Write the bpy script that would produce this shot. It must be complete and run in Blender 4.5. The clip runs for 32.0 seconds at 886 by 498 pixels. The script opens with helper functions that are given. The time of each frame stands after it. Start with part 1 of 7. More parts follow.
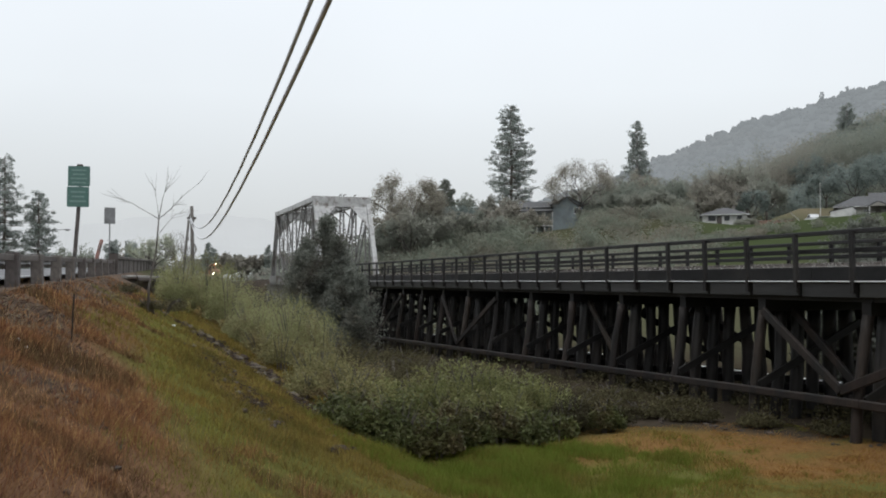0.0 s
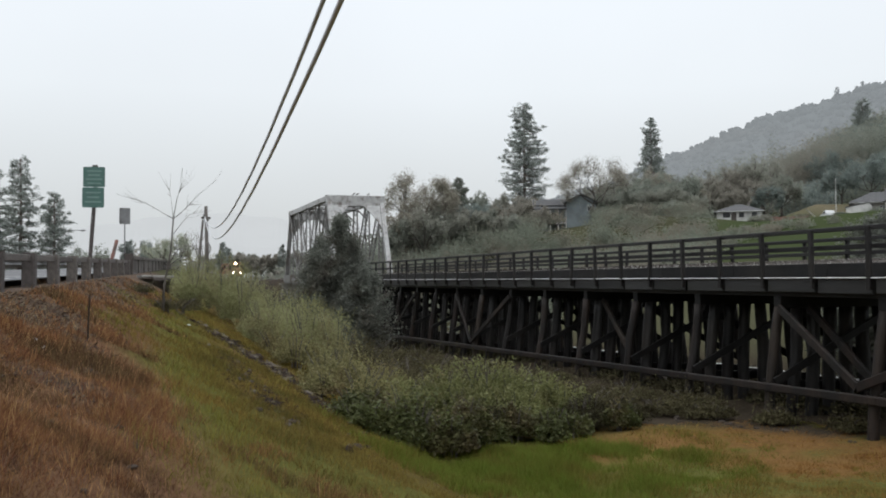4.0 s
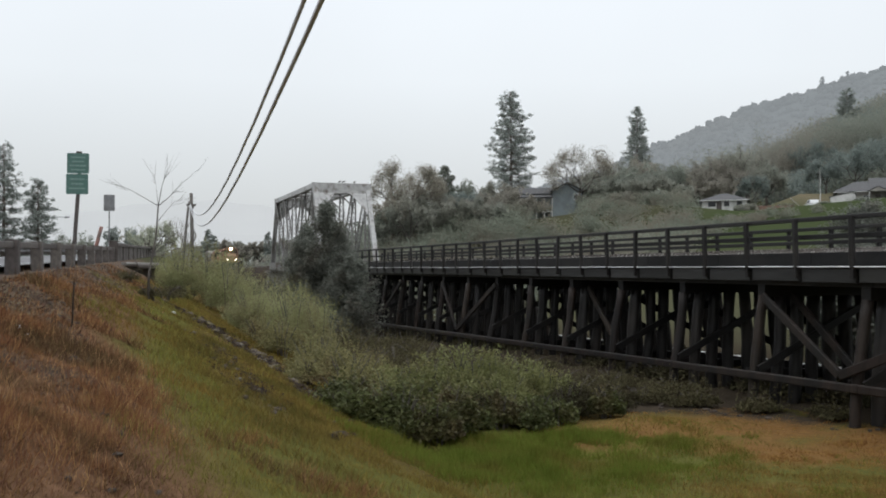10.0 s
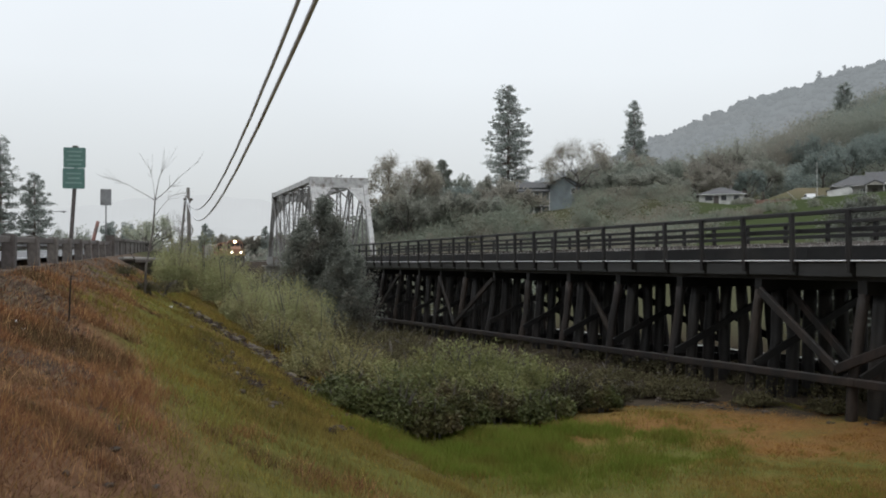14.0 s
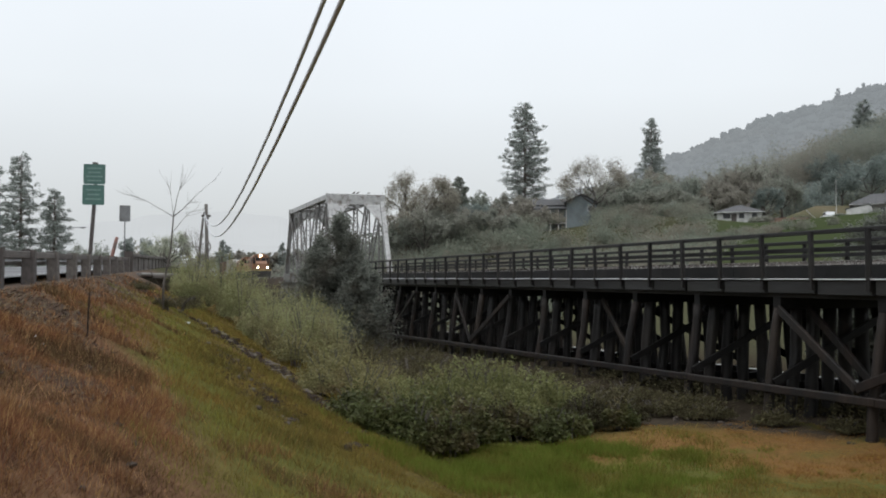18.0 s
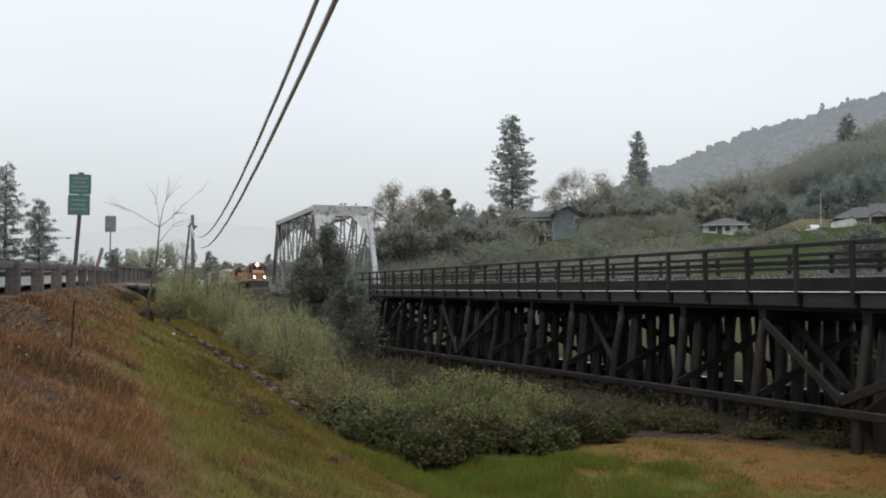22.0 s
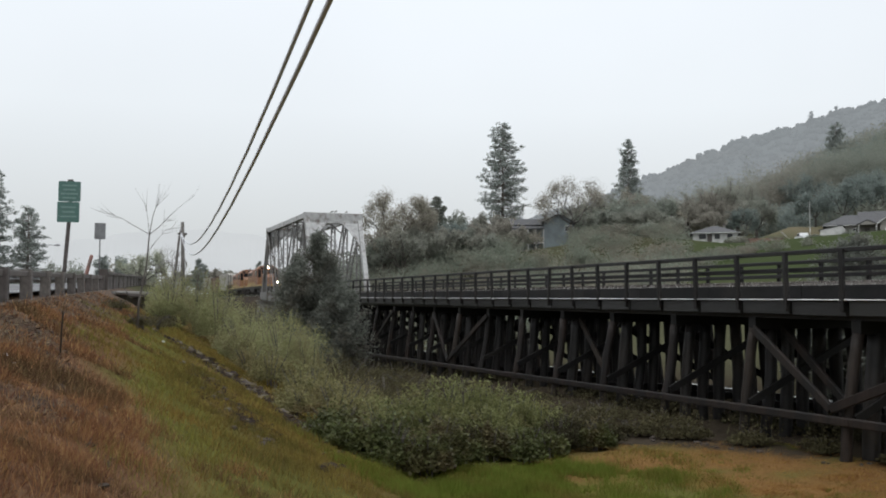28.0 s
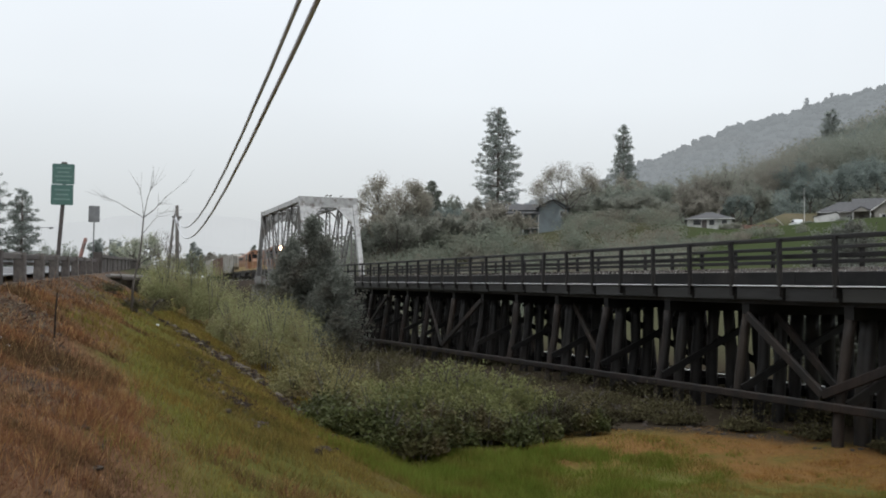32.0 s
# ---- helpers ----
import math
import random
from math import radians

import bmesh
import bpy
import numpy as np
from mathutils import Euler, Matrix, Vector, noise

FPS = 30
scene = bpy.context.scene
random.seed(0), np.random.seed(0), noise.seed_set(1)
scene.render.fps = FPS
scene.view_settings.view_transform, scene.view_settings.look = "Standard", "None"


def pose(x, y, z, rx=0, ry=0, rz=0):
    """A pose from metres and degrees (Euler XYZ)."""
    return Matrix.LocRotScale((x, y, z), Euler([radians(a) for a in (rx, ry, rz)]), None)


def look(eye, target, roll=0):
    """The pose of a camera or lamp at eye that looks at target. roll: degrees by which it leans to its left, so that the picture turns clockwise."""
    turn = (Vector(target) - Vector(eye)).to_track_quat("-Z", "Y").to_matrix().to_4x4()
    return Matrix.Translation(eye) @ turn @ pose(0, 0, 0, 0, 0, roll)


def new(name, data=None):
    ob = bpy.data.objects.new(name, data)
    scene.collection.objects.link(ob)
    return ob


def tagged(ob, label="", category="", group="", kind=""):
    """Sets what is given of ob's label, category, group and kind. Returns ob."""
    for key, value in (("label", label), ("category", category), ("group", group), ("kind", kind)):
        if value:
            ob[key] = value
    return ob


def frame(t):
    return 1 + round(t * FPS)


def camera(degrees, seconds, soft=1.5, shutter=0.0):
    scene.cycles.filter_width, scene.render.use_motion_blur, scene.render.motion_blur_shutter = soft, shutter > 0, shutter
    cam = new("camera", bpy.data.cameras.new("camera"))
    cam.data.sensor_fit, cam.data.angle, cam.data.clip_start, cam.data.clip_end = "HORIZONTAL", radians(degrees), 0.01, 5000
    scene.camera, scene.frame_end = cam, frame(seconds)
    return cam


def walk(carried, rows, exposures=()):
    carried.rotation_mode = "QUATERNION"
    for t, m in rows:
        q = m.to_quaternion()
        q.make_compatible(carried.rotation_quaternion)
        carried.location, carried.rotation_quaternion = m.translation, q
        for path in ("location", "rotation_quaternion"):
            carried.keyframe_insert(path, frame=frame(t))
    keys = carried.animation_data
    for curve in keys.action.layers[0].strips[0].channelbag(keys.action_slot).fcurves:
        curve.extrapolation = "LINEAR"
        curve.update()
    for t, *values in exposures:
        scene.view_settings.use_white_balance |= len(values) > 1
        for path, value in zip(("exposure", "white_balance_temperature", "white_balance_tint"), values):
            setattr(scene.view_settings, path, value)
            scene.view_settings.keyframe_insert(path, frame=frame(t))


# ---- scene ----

EYE = Vector((0.0, 0.0, 4.4))


def aim(yaw, pitch, roll):
    """The camera's pose from its heading (to the left of +y), tilt and roll in degrees."""
    a, b = radians(yaw), radians(pitch)
    way = Vector((-math.sin(a) * math.cos(b), math.cos(a) * math.cos(b), math.sin(b)))
    return look(EYE, EYE + way * 10, roll)


# seconds, heading, tilt, roll of the hand-held camera
PATH = [
    (0, -19.640, 1.995, -0.000), (0.5, -19.534, 1.940, -0.021), (1, -19.335, 1.923, -0.196), (1.5, -19.045, 1.839, -0.301),
    (2, -18.905, 1.859, -0.382), (2.5, -19.004, 1.999, -0.356), (3, -18.963, 2.086, -0.340), (3.5, -18.729, 1.968, -0.346),
    (5.5, -19.265, 1.795, -0.039), (6, -19.322, 1.704, -0.039), (6.5, -19.256, 1.573, -0.027), (7, -19.488, 1.595, -0.043),
    (7.5, -19.694, 1.580, -0.029), (8, -19.818, 1.600, 0.000), (8.5, -19.818, 1.464, 0.008), (9, -19.670, 1.277, -0.072),
    (9.5, -19.646, 1.194, -0.132), (10, -19.655, 1.133, -0.145), (10.5, -19.696, 1.156, -0.087), (11, -19.686, 1.098, -0.079),
    (11.5, -19.577, 0.965, -0.148), (12, -19.718, 1.005, -0.178), (12.5, -20.052, 1.053, -0.261), (13, -20.101, 0.907, -0.318),
    (13.5, -20.096, 0.769, -0.212), (14, -19.829, 0.770, -0.189), (14.5, -19.734, 1.037, -0.089), (16.5, -19.116, 1.990, -0.250),
    (17, -18.933, 2.002, -0.234), (17.5, -18.914, 1.885, -0.081), (18, -18.794, 1.846, 0.032), (18.5, -18.663, 1.835, 0.095),
    (19, -18.735, 1.915, 0.169), (19.5, -18.761, 1.958, 0.163), (20, -18.997, 2.223, 0.215), (20.5, -19.473, 2.373, 0.228),
    (21, -19.671, 2.463, 0.183), (21.5, -19.714, 2.569, 0.198), (22, -19.610, 2.583, 0.189), (22.5, -19.531, 2.569, 0.105),
    (23, -19.590, 2.551, 0.048), (23.5, -19.807, 2.571, 0.024), (24, -19.899, 2.585, 0.001), (24.5, -19.889, 2.585, -0.021),
    (25, -19.839, 2.648, -0.138), (25.5, -19.844, 2.740, -0.178), (27.5, -20.136, 3.061, 0.143), (28, -20.193, 3.063, 0.208),
    (28.5, -20.202, 3.083, 0.311), (29, -20.247, 3.107, 0.324), (29.5, -20.383, 3.157, 0.331), (30, -20.550, 3.095, 0.382),
    (30.5, -20.432, 2.830, 0.395), (31, -20.443, 2.562, 0.475), (31.5, -20.605, 2.371, 0.531), (32, -20.526, 2.101, 0.482),
]
cam = camera(52, 32.0, soft=1.9)
walk(cam, [(t, aim(y, p, r)) for t, y, p, r in PATH], exposures=[(0, 0.0), (32, 0.0)])

# ---- light: a misty overcast day ----
world = bpy.data.worlds.new("overcast_sky")
scene.world = world
world.use_nodes = True
wn, wl = world.node_tree.nodes, world.node_tree.links
wn.clear()
w_out = wn.new("ShaderNodeOutputWorld")
w_bg = wn.new("ShaderNodeBackground")
w_sky = wn.new("ShaderNodeTexSky")
w_sky.sky_type, w_sky.sun_disc = "NISHITA", False
w_sky.sun_elevation, w_sky.sun_rotation = radians(48), radians(200)
w_sky.dust_density, w_sky.air_density = 6.0, 1.5
w_tc = wn.new("ShaderNodeTexCoord")
w_sep = wn.new("ShaderNodeSeparateXYZ")
w_ramp = wn.new("ShaderNodeValToRGB")
SKY_HALF = 0.5
w_ramp.color_ramp.elements[0].position, w_ramp.color_ramp.elements[0].color = 0.0, (0.56 * SKY_HALF, 0.585 * SKY_HALF, 0.60 * SKY_HALF, 1)
w_ramp.color_ramp.elements[1].position, w_ramp.color_ramp.elements[1].color = 1.0, (2.0 * SKY_HALF, 2.08 * SKY_HALF, 2.16 * SKY_HALF, 1)
for at_z, tone in ((0.07, (0.63, 0.66, 0.675)), (0.2, (0.79, 0.835, 0.875)), (0.36, (0.85, 0.90, 0.96)), (0.45, (0.92, 0.97, 1.03))):
    w_ramp.color_ramp.elements.new(at_z).color = (*[q * SKY_HALF for q in tone], 1)
w_noise = wn.new("ShaderNodeTexNoise")
w_noise.inputs["Scale"].default_value, w_noise.inputs["Detail"].default_value = 2.2, 4.0
w_cloud = wn.new("ShaderNodeMapRange")
w_cloud.inputs["To Min"].default_value, w_cloud.inputs["To Max"].default_value = 0.93, 1.07
w_mul = wn.new("ShaderNodeVectorMath")
w_mul.operation = "SCALE"
w_scale = wn.new("ShaderNodeVectorMath")
w_scale.operation = "SCALE"
w_scale.inputs["Scale"].default_value = 0.05
w_mix = wn.new("ShaderNodeMixRGB")
w_mix.inputs["Fac"].default_value = 0.94
wl.new(w_tc.outputs["Generated"], w_sep.inputs[0])
wl.new(w_tc.outputs["Generated"], w_noise.inputs["Vector"])
wl.new(w_sep.outputs["Z"], w_ramp.inputs["Fac"])
wl.new(w_noise.outputs["Fac"], w_cloud.inputs["Value"])
wl.new(w_ramp.outputs["Color"], w_mul.inputs[0])
wl.new(w_cloud.outputs["Result"], w_mul.inputs["Scale"])
wl.new(w_sky.outputs["Color"], w_scale.inputs[0])
wl.new(w_scale.outputs["Vector"], w_mix.inputs["Color1"])
wl.new(w_mul.outputs["Vector"], w_mix.inputs["Color2"])
wl.new(w_mix.outputs["Color"], w_bg.inputs["Color"])
w_bg.inputs["Strength"].default_value = 2.24
wl.new(w_bg.outputs["Background"], w_out.inputs["Surface"])

sun_data = bpy.data.lights.new("sun", "SUN")
sun_data.energy, sun_data.angle, sun_data.color = 0.5 * 0.7, radians(40), (1.0, 0.97, 0.93)
sun = new("sun", sun_data)
sun.matrix_world = look((0, 0, 60), (25, 30, 0))


# ---- materials ----
def shade(name, c1, c2, scale=4.0, rough=0.7, bump=0.3, metal=0.0, c3=None, scale3=0.4, cut=(0.5, 0.65),
          island=0.0, obj=0.0, stretch=(1, 1, 1), spec=0.4, dist=0.02, translucent=0.0):
    """A surface of two tones at a fine scale, a third in larger patches, relief, and a tone that varies by piece."""
    m = bpy.data.materials.new(name)
    m.use_nodes = True
    n, l = m.node_tree.nodes, m.node_tree.links
    b = n["Principled BSDF"]
    tc, mp = n.new("ShaderNodeTexCoord"), n.new("ShaderNodeMapping")
    mp.inputs["Scale"].default_value = stretch
    l.new(tc.outputs["Object"], mp.inputs["Vector"])
    nz = n.new("ShaderNodeTexNoise")
    nz.inputs["Scale"].default_value, nz.inputs["Detail"].default_value, nz.inputs["Roughness"].default_value = scale, 6.0, 0.65
    l.new(mp.outputs["Vector"], nz.inputs["Vector"])
    rp = n.new("ShaderNodeValToRGB")
    rp.color_ramp.elements[0].position, rp.color_ramp.elements[1].position = 0.32, 0.68
    rp.color_ramp.elements[0].color, rp.color_ramp.elements[1].color = (*c1, 1), (*c2, 1)
    l.new(nz.outputs["Fac"], rp.inputs["Fac"])
    col = rp.outputs["Color"]
    if c3:
        n3 = n.new("ShaderNodeTexNoise")
        n3.inputs["Scale"].default_value, n3.inputs["Detail"].default_value = scale3, 5.0
        l.new(mp.outputs["Vector"], n3.inputs["Vector"])
        r3 = n.new("ShaderNodeMapRange")
        r3.inputs["From Min"].default_value, r3.inputs["From Max"].default_value = cut
        l.new(n3.outputs["Fac"], r3.inputs["Value"])
        mx = n.new("ShaderNodeMixRGB")
        mx.inputs["Color2"].default_value = (*c3, 1)
        l.new(r3.outputs["Result"], mx.inputs["Fac"])
        l.new(col, mx.inputs["Color1"])
        col = mx.outputs["Color"]
    if island or obj:
        src = n.new("ShaderNodeNewGeometry").outputs["Random Per Island"] if island else n.new("ShaderNodeObjectInfo").outputs["Random"]
        amount = island or obj
        hv = n.new("ShaderNodeHueSaturation")
        for key, lo, hi in (("Value", 1 - amount, 1 + amount), ("Hue", 0.5 - 0.05 * amount, 0.5 + 0.05 * amount)):
            mr = n.new("ShaderNodeMapRange")
            mr.inputs["To Min"].default_value, mr.inputs["To Max"].default_value = lo, hi
            l.new(src, mr.inputs["Value"])
            l.new(mr.outputs["Result"], hv.inputs[key])
        l.new(col, hv.inputs["Color"])
        col = hv.outputs["Color"]
    l.new(col, b.inputs["Base Color"])
    rr = n.new("ShaderNodeMapRange")
    rr.inputs["To Min"].default_value, rr.inputs["To Max"].default_value = max(0.03, rough - 0.14), min(1, rough + 0.14)
    l.new(nz.outputs["Fac"], rr.inputs["Value"])
    l.new(rr.outputs["Result"], b.inputs["Roughness"])
    b.inputs["Metallic"].default_value = metal
    b.inputs["Specular IOR Level"].default_value = spec
    if bump:
        bp = n.new("ShaderNodeBump")
        bp.inputs["Strength"].default_value, bp.inputs["Distance"].default_value = bump, dist
        l.new(nz.outputs["Fac"], bp.inputs["Height"])
        l.new(bp.outputs["Normal"], b.inputs["Normal"])
    if translucent:
        tr, ms = n.new("ShaderNodeBsdfTranslucent"), n.new("ShaderNodeMixShader")
        ms.inputs["Fac"].default_value = translucent
        l.new(col, tr.inputs["Color"])
        l.new(b.outputs["BSDF"], ms.inputs[1])
        l.new(tr.outputs["BSDF"], ms.inputs[2])
        l.new(ms.outputs["Shader"], n["Material Output"].inputs["Surface"])
    return m


def glow(name, color, power):
    m = bpy.data.materials.new(name)
    m.use_nodes = True
    b = m.node_tree.nodes["Principled BSDF"]
    b.inputs["Base Color"].default_value = (*color, 1)
    b.inputs["Emission Color"].default_value = (*color, 1)
    b.inputs["Emission Strength"].default_value = power
    return m


CREOSOTE = shade("creosoted_timber", (0.0081, 0.0074, 0.0074), (0.017, 0.0153, 0.0149), 5, 0.5, 0.5, c3=(0.0229, 0.0187, 0.017), scale3=0.8, obj=0.4, stretch=(1, 1, 0.5), spec=0.3)
BRACE_WOOD = shade("weathered_brace_timber", (0.0135, 0.0095, 0.008), (0.031, 0.0225, 0.0185), 9, 0.6, 0.7, c3=(0.012, 0.0105, 0.0098), scale3=1.3, cut=(0.42, 0.58), obj=0.35, stretch=(1, 1, 0.25), spec=0.2)
# Curb's own black timber; on braces and caps it stands in for inner shade.
CURB_AND_SHADED_WOOD = shade("black_curb_and_shaded_timber", (0.006, 0.0058, 0.006), (0.0125, 0.012, 0.012), 5, 0.55, 0.4, c3=(0.016, 0.0145, 0.0135), scale3=0.7, obj=0.3, spec=0.2)
BALLAST = shade("dark_ballast_stone", (0.012, 0.0114, 0.0108), (0.03, 0.0282, 0.027), 14, 0.8, 0.7, dist=0.04, spec=0.1)
# Pale tone: sky sheen painted on wet planks; also road lines and car headlights.
WHITE_AND_SHEEN = shade("white_and_sky_sheen", (0.6, 0.6, 0.6), (0.78, 0.78, 0.78), 3, 0.22, 0.2, c3=(0.2, 0.2, 0.2), scale3=0.3, cut=(0.55, 0.75), obj=0.2)
FASCIA = shade("grey_fascia_timber", (0.0142, 0.014, 0.014), (0.0337, 0.033, 0.033), 7, 0.5, 0.5, c3=(0.0194, 0.0188, 0.0175), scale3=0.9, cut=(0.45, 0.6), obj=0.35, stretch=(1, 0.15, 1), spec=0.25)
TIE_WOOD = shade("oiled_tie_timber", (0.0112, 0.0103, 0.0096), (0.027, 0.0248, 0.0225), 6, 0.55, 0.4, obj=0.35)
RAIL_STEEL = shade("worn_rail_steel", (0.22, 0.19, 0.175), (0.4, 0.38, 0.36), 8, 0.25, 0.1, metal=0.8)
OLD_PAINT = shade("weathered_silver_paint", (0.30, 0.30, 0.30), (0.46, 0.46, 0.455), 2.5, 0.55, 0.2, c3=(0.10, 0.075, 0.06), scale3=1.3, cut=(0.54, 0.72), spec=0.3)
DARK_PAINT = shade("rusted_grey_steel", (0.13, 0.127, 0.125), (0.22, 0.215, 0.21), 3, 0.6, 0.2, c3=(0.10, 0.082, 0.07), scale3=1.2, cut=(0.5, 0.7))
CONCRETE = shade("stained_concrete", (0.17, 0.165, 0.155), (0.27, 0.26, 0.245), 3, 0.85, 0.3, c3=(0.11, 0.10, 0.09), scale3=0.6)
ASPHALT = shade("wet_asphalt", (0.08, 0.08, 0.083), (0.125, 0.125, 0.13), 20, 0.8, 0.2, c3=(0.2, 0.2, 0.2), scale3=0.2, spec=0.2)
GALV = shade("galvanised_steel", (0.13, 0.13, 0.135), (0.22, 0.22, 0.225), 6, 0.5, 0.15, metal=0.5, c3=(0.10, 0.09, 0.08), scale3=1.0)
POST_WOOD = shade("dark_post_timber", (0.06, 0.052, 0.048), (0.125, 0.108, 0.10), 8, 0.7, 0.5, obj=0.3)
POLE_WOOD = shade("grey_pole_timber", (0.065, 0.0585, 0.052), (0.117, 0.1073, 0.0975), 7, 0.75, 0.4, stretch=(1, 1, 0.3))
SIGN_GREEN = shade("green_sign_sheeting", (0.055, 0.125, 0.108), (0.072, 0.148, 0.128), 4, 0.45, 0.03, c3=(0.075, 0.135, 0.12), scale3=1.5)
SIGN_TEXT = shade("pale_sign_lettering", (0.12, 0.2, 0.178), (0.16, 0.245, 0.22), 6, 0.45, 0.0)
SIGN_BACK = shade("dull_sign_back", (0.16, 0.165, 0.17), (0.24, 0.245, 0.25), 4, 0.5, 0.05, metal=0.3, c3=(0.10, 0.10, 0.10), scale3=2.0)
RED_POST = shade("faded_red_post", (0.17, 0.085, 0.07), (0.25, 0.13, 0.11), 6, 0.7, 0.3, c3=(0.11, 0.09, 0.08), scale3=2.0)
# Cable grey lightened to carry the haze that would pale it.
CABLE = shade("haze_paled_cable_sheath", (0.46, 0.47, 0.5), (0.54, 0.55, 0.58), 6, 0.35, 0.2, spec=0.6)
BARK = shade("grey_bark", (0.055, 0.047, 0.041), (0.12, 0.107, 0.095), 6, 0.9, 0.6, stretch=(1, 1, 0.3))
PALE_BARK = shade("pale_twig_bark", (0.14, 0.125, 0.115), (0.24, 0.22, 0.20), 6, 0.8, 0.3)
PINE_BARK = shade("pine_bark", (0.11, 0.09, 0.08), (0.2, 0.17, 0.15), 4, 0.9, 0.6)
# Far needle and leaf tones, NEEDLE to WOODS, paled grey to imitate haze.
NEEDLE = shade("haze_paled_needles", (0.2255, 0.2508, 0.2332), (0.33, 0.3575, 0.33), 3, 0.6, 0, island=0.2, translucent=0.5)
FIR = shade("haze_paled_fir_needles", (0.14, 0.155, 0.13), (0.22, 0.24, 0.20), 3, 0.6, 0, island=0.35, translucent=0.4)
OAK_LEAF = shade("haze_paled_oak_leaf", (0.25, 0.235, 0.195), (0.355, 0.33, 0.275), 1, 0.6, 0, island=0.2, translucent=0.6, spec=0.1)
WOODS = shade("haze_paled_woodland_leaf", (0.2052, 0.2246, 0.1922), (0.3078, 0.324, 0.2754), 0.05, 0.65, 0, c3=(0.2754, 0.2592, 0.2214), scale3=0.03, cut=(0.45, 0.6), island=0.1, translucent=0.6, spec=0.1)
WILLOW = shade("willow_leaf", (0.21, 0.215, 0.105), (0.30, 0.30, 0.155), 1.5, 0.6, 0, c3=(0.22, 0.195, 0.105), scale3=0.6, cut=(0.5, 0.65), island=0.2, translucent=0.5, spec=0.1)
WEED = shade("grey_weed_leaf", (0.15, 0.14, 0.066), (0.23, 0.21, 0.098), 1.5, 0.6, 0, c3=(0.16, 0.12, 0.06), scale3=0.8, cut=(0.5, 0.65), island=0.3, translucent=0.35, spec=0.1)
BRAMBLE = shade("bramble_leaf", (0.0471, 0.0547, 0.0207), (0.099, 0.1056, 0.0396), 1.2, 0.5, 0, c3=(0.0943, 0.0754, 0.0377), scale3=0.7, cut=(0.52, 0.68), island=0.4, translucent=0.35, spec=0.15)
BLOSSOM = shade("pale_blossom_leaf", (0.28, 0.30, 0.22), (0.42, 0.44, 0.34), 2, 0.6, 0, island=0.2, translucent=0.3)
DRY_GRASS = shade("rust_dry_grass", (0.159, 0.0736, 0.0352), (0.2678, 0.1381, 0.0712), 0.9, 0.7, 0, c3=(0.0963, 0.0628, 0.0335), scale3=0.55, cut=(0.46, 0.6), island=0.5, translucent=0.3, spec=0.0)
STRAW = shade("pale_straw", (0.36, 0.20, 0.10), (0.46, 0.29, 0.15), 2, 0.7, 0, island=0.3, translucent=0.25, spec=0.0)
GREEN_GRASS = shade("fresh_grass", (0.128, 0.122, 0.03), (0.19, 0.172, 0.046), 0.8, 0.7, 0, c3=(0.18, 0.115, 0.035), scale3=0.6, cut=(0.45, 0.6), island=0.35, translucent=0.35, spec=0.0)
MOSS_GRASS = shade("golden_grass", (0.15, 0.106, 0.03), (0.205, 0.148, 0.046), 0.8, 0.65, 0, c3=(0.115, 0.1, 0.03), scale3=0.6, cut=(0.45, 0.6), island=0.35, translucent=0.3, spec=0.0)
STONE = shade("grey_riprap_stone", (0.042, 0.035, 0.03), (0.115, 0.098, 0.085), 9, 0.85, 0.6, c3=(0.08, 0.062, 0.03), scale3=1.5, obj=0.6, spec=0.0)
SOIL = shade("dark_stony_soil", (0.045, 0.038, 0.034), (0.09, 0.076, 0.066), 6, 0.9, 0.6, c3=(0.085, 0.062, 0.045), scale3=0.5, spec=0.0)
THICKET = shade("dead_cane_thicket", (0.0576, 0.0512, 0.0304), (0.104, 0.092, 0.0512), 1.5, 0.7, 0, island=0.4, translucent=0.25, spec=0.0)
MEADOW_LEAF = shade("grey_green_shrub_leaf", (0.1381, 0.1465, 0.0595), (0.2177, 0.223, 0.0934), 1.4, 0.5, 0, c3=(0.1593, 0.1381, 0.0637), scale3=0.9, cut=(0.52, 0.68), island=0.25, translucent=0.4, spec=0.15)
TAN_GRASS = shade("tan_meadow_grass", (0.215, 0.11, 0.036), (0.3, 0.168, 0.058), 0.7, 0.7, 0, c3=(0.125, 0.118, 0.032), scale3=0.6, cut=(0.5, 0.65), island=0.35, translucent=0.3, spec=0.0)
RIDGE = shade("haze_glow_ridge_woods", (0.022, 0.025, 0.025), (0.034, 0.037, 0.037), 0.05, 0.95, 0, c3=(0.03, 0.03, 0.028), scale3=0.012, island=0.2, spec=0.0)
# Grey emission stands in for the haze before the ridge.
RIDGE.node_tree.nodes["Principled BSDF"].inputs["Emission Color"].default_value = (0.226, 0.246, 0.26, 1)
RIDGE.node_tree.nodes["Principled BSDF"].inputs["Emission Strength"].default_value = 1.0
ROOF = shade("grey_asphalt_shingle", (0.06, 0.06, 0.062), (0.11, 0.11, 0.113), 3, 0.8, 0.2, spec=0.15)
WHITE_WALL = shade("white_board_siding", (0.46, 0.46, 0.45), (0.58, 0.58, 0.57), 2, 0.6, 0.05, c3=(0.38, 0.38, 0.37), scale3=0.5)
GREY_WALL = shade("blue_grey_siding", (0.15, 0.18, 0.19), (0.20, 0.235, 0.245), 2, 0.6, 0.05, c3=(0.13, 0.15, 0.16), scale3=0.5)
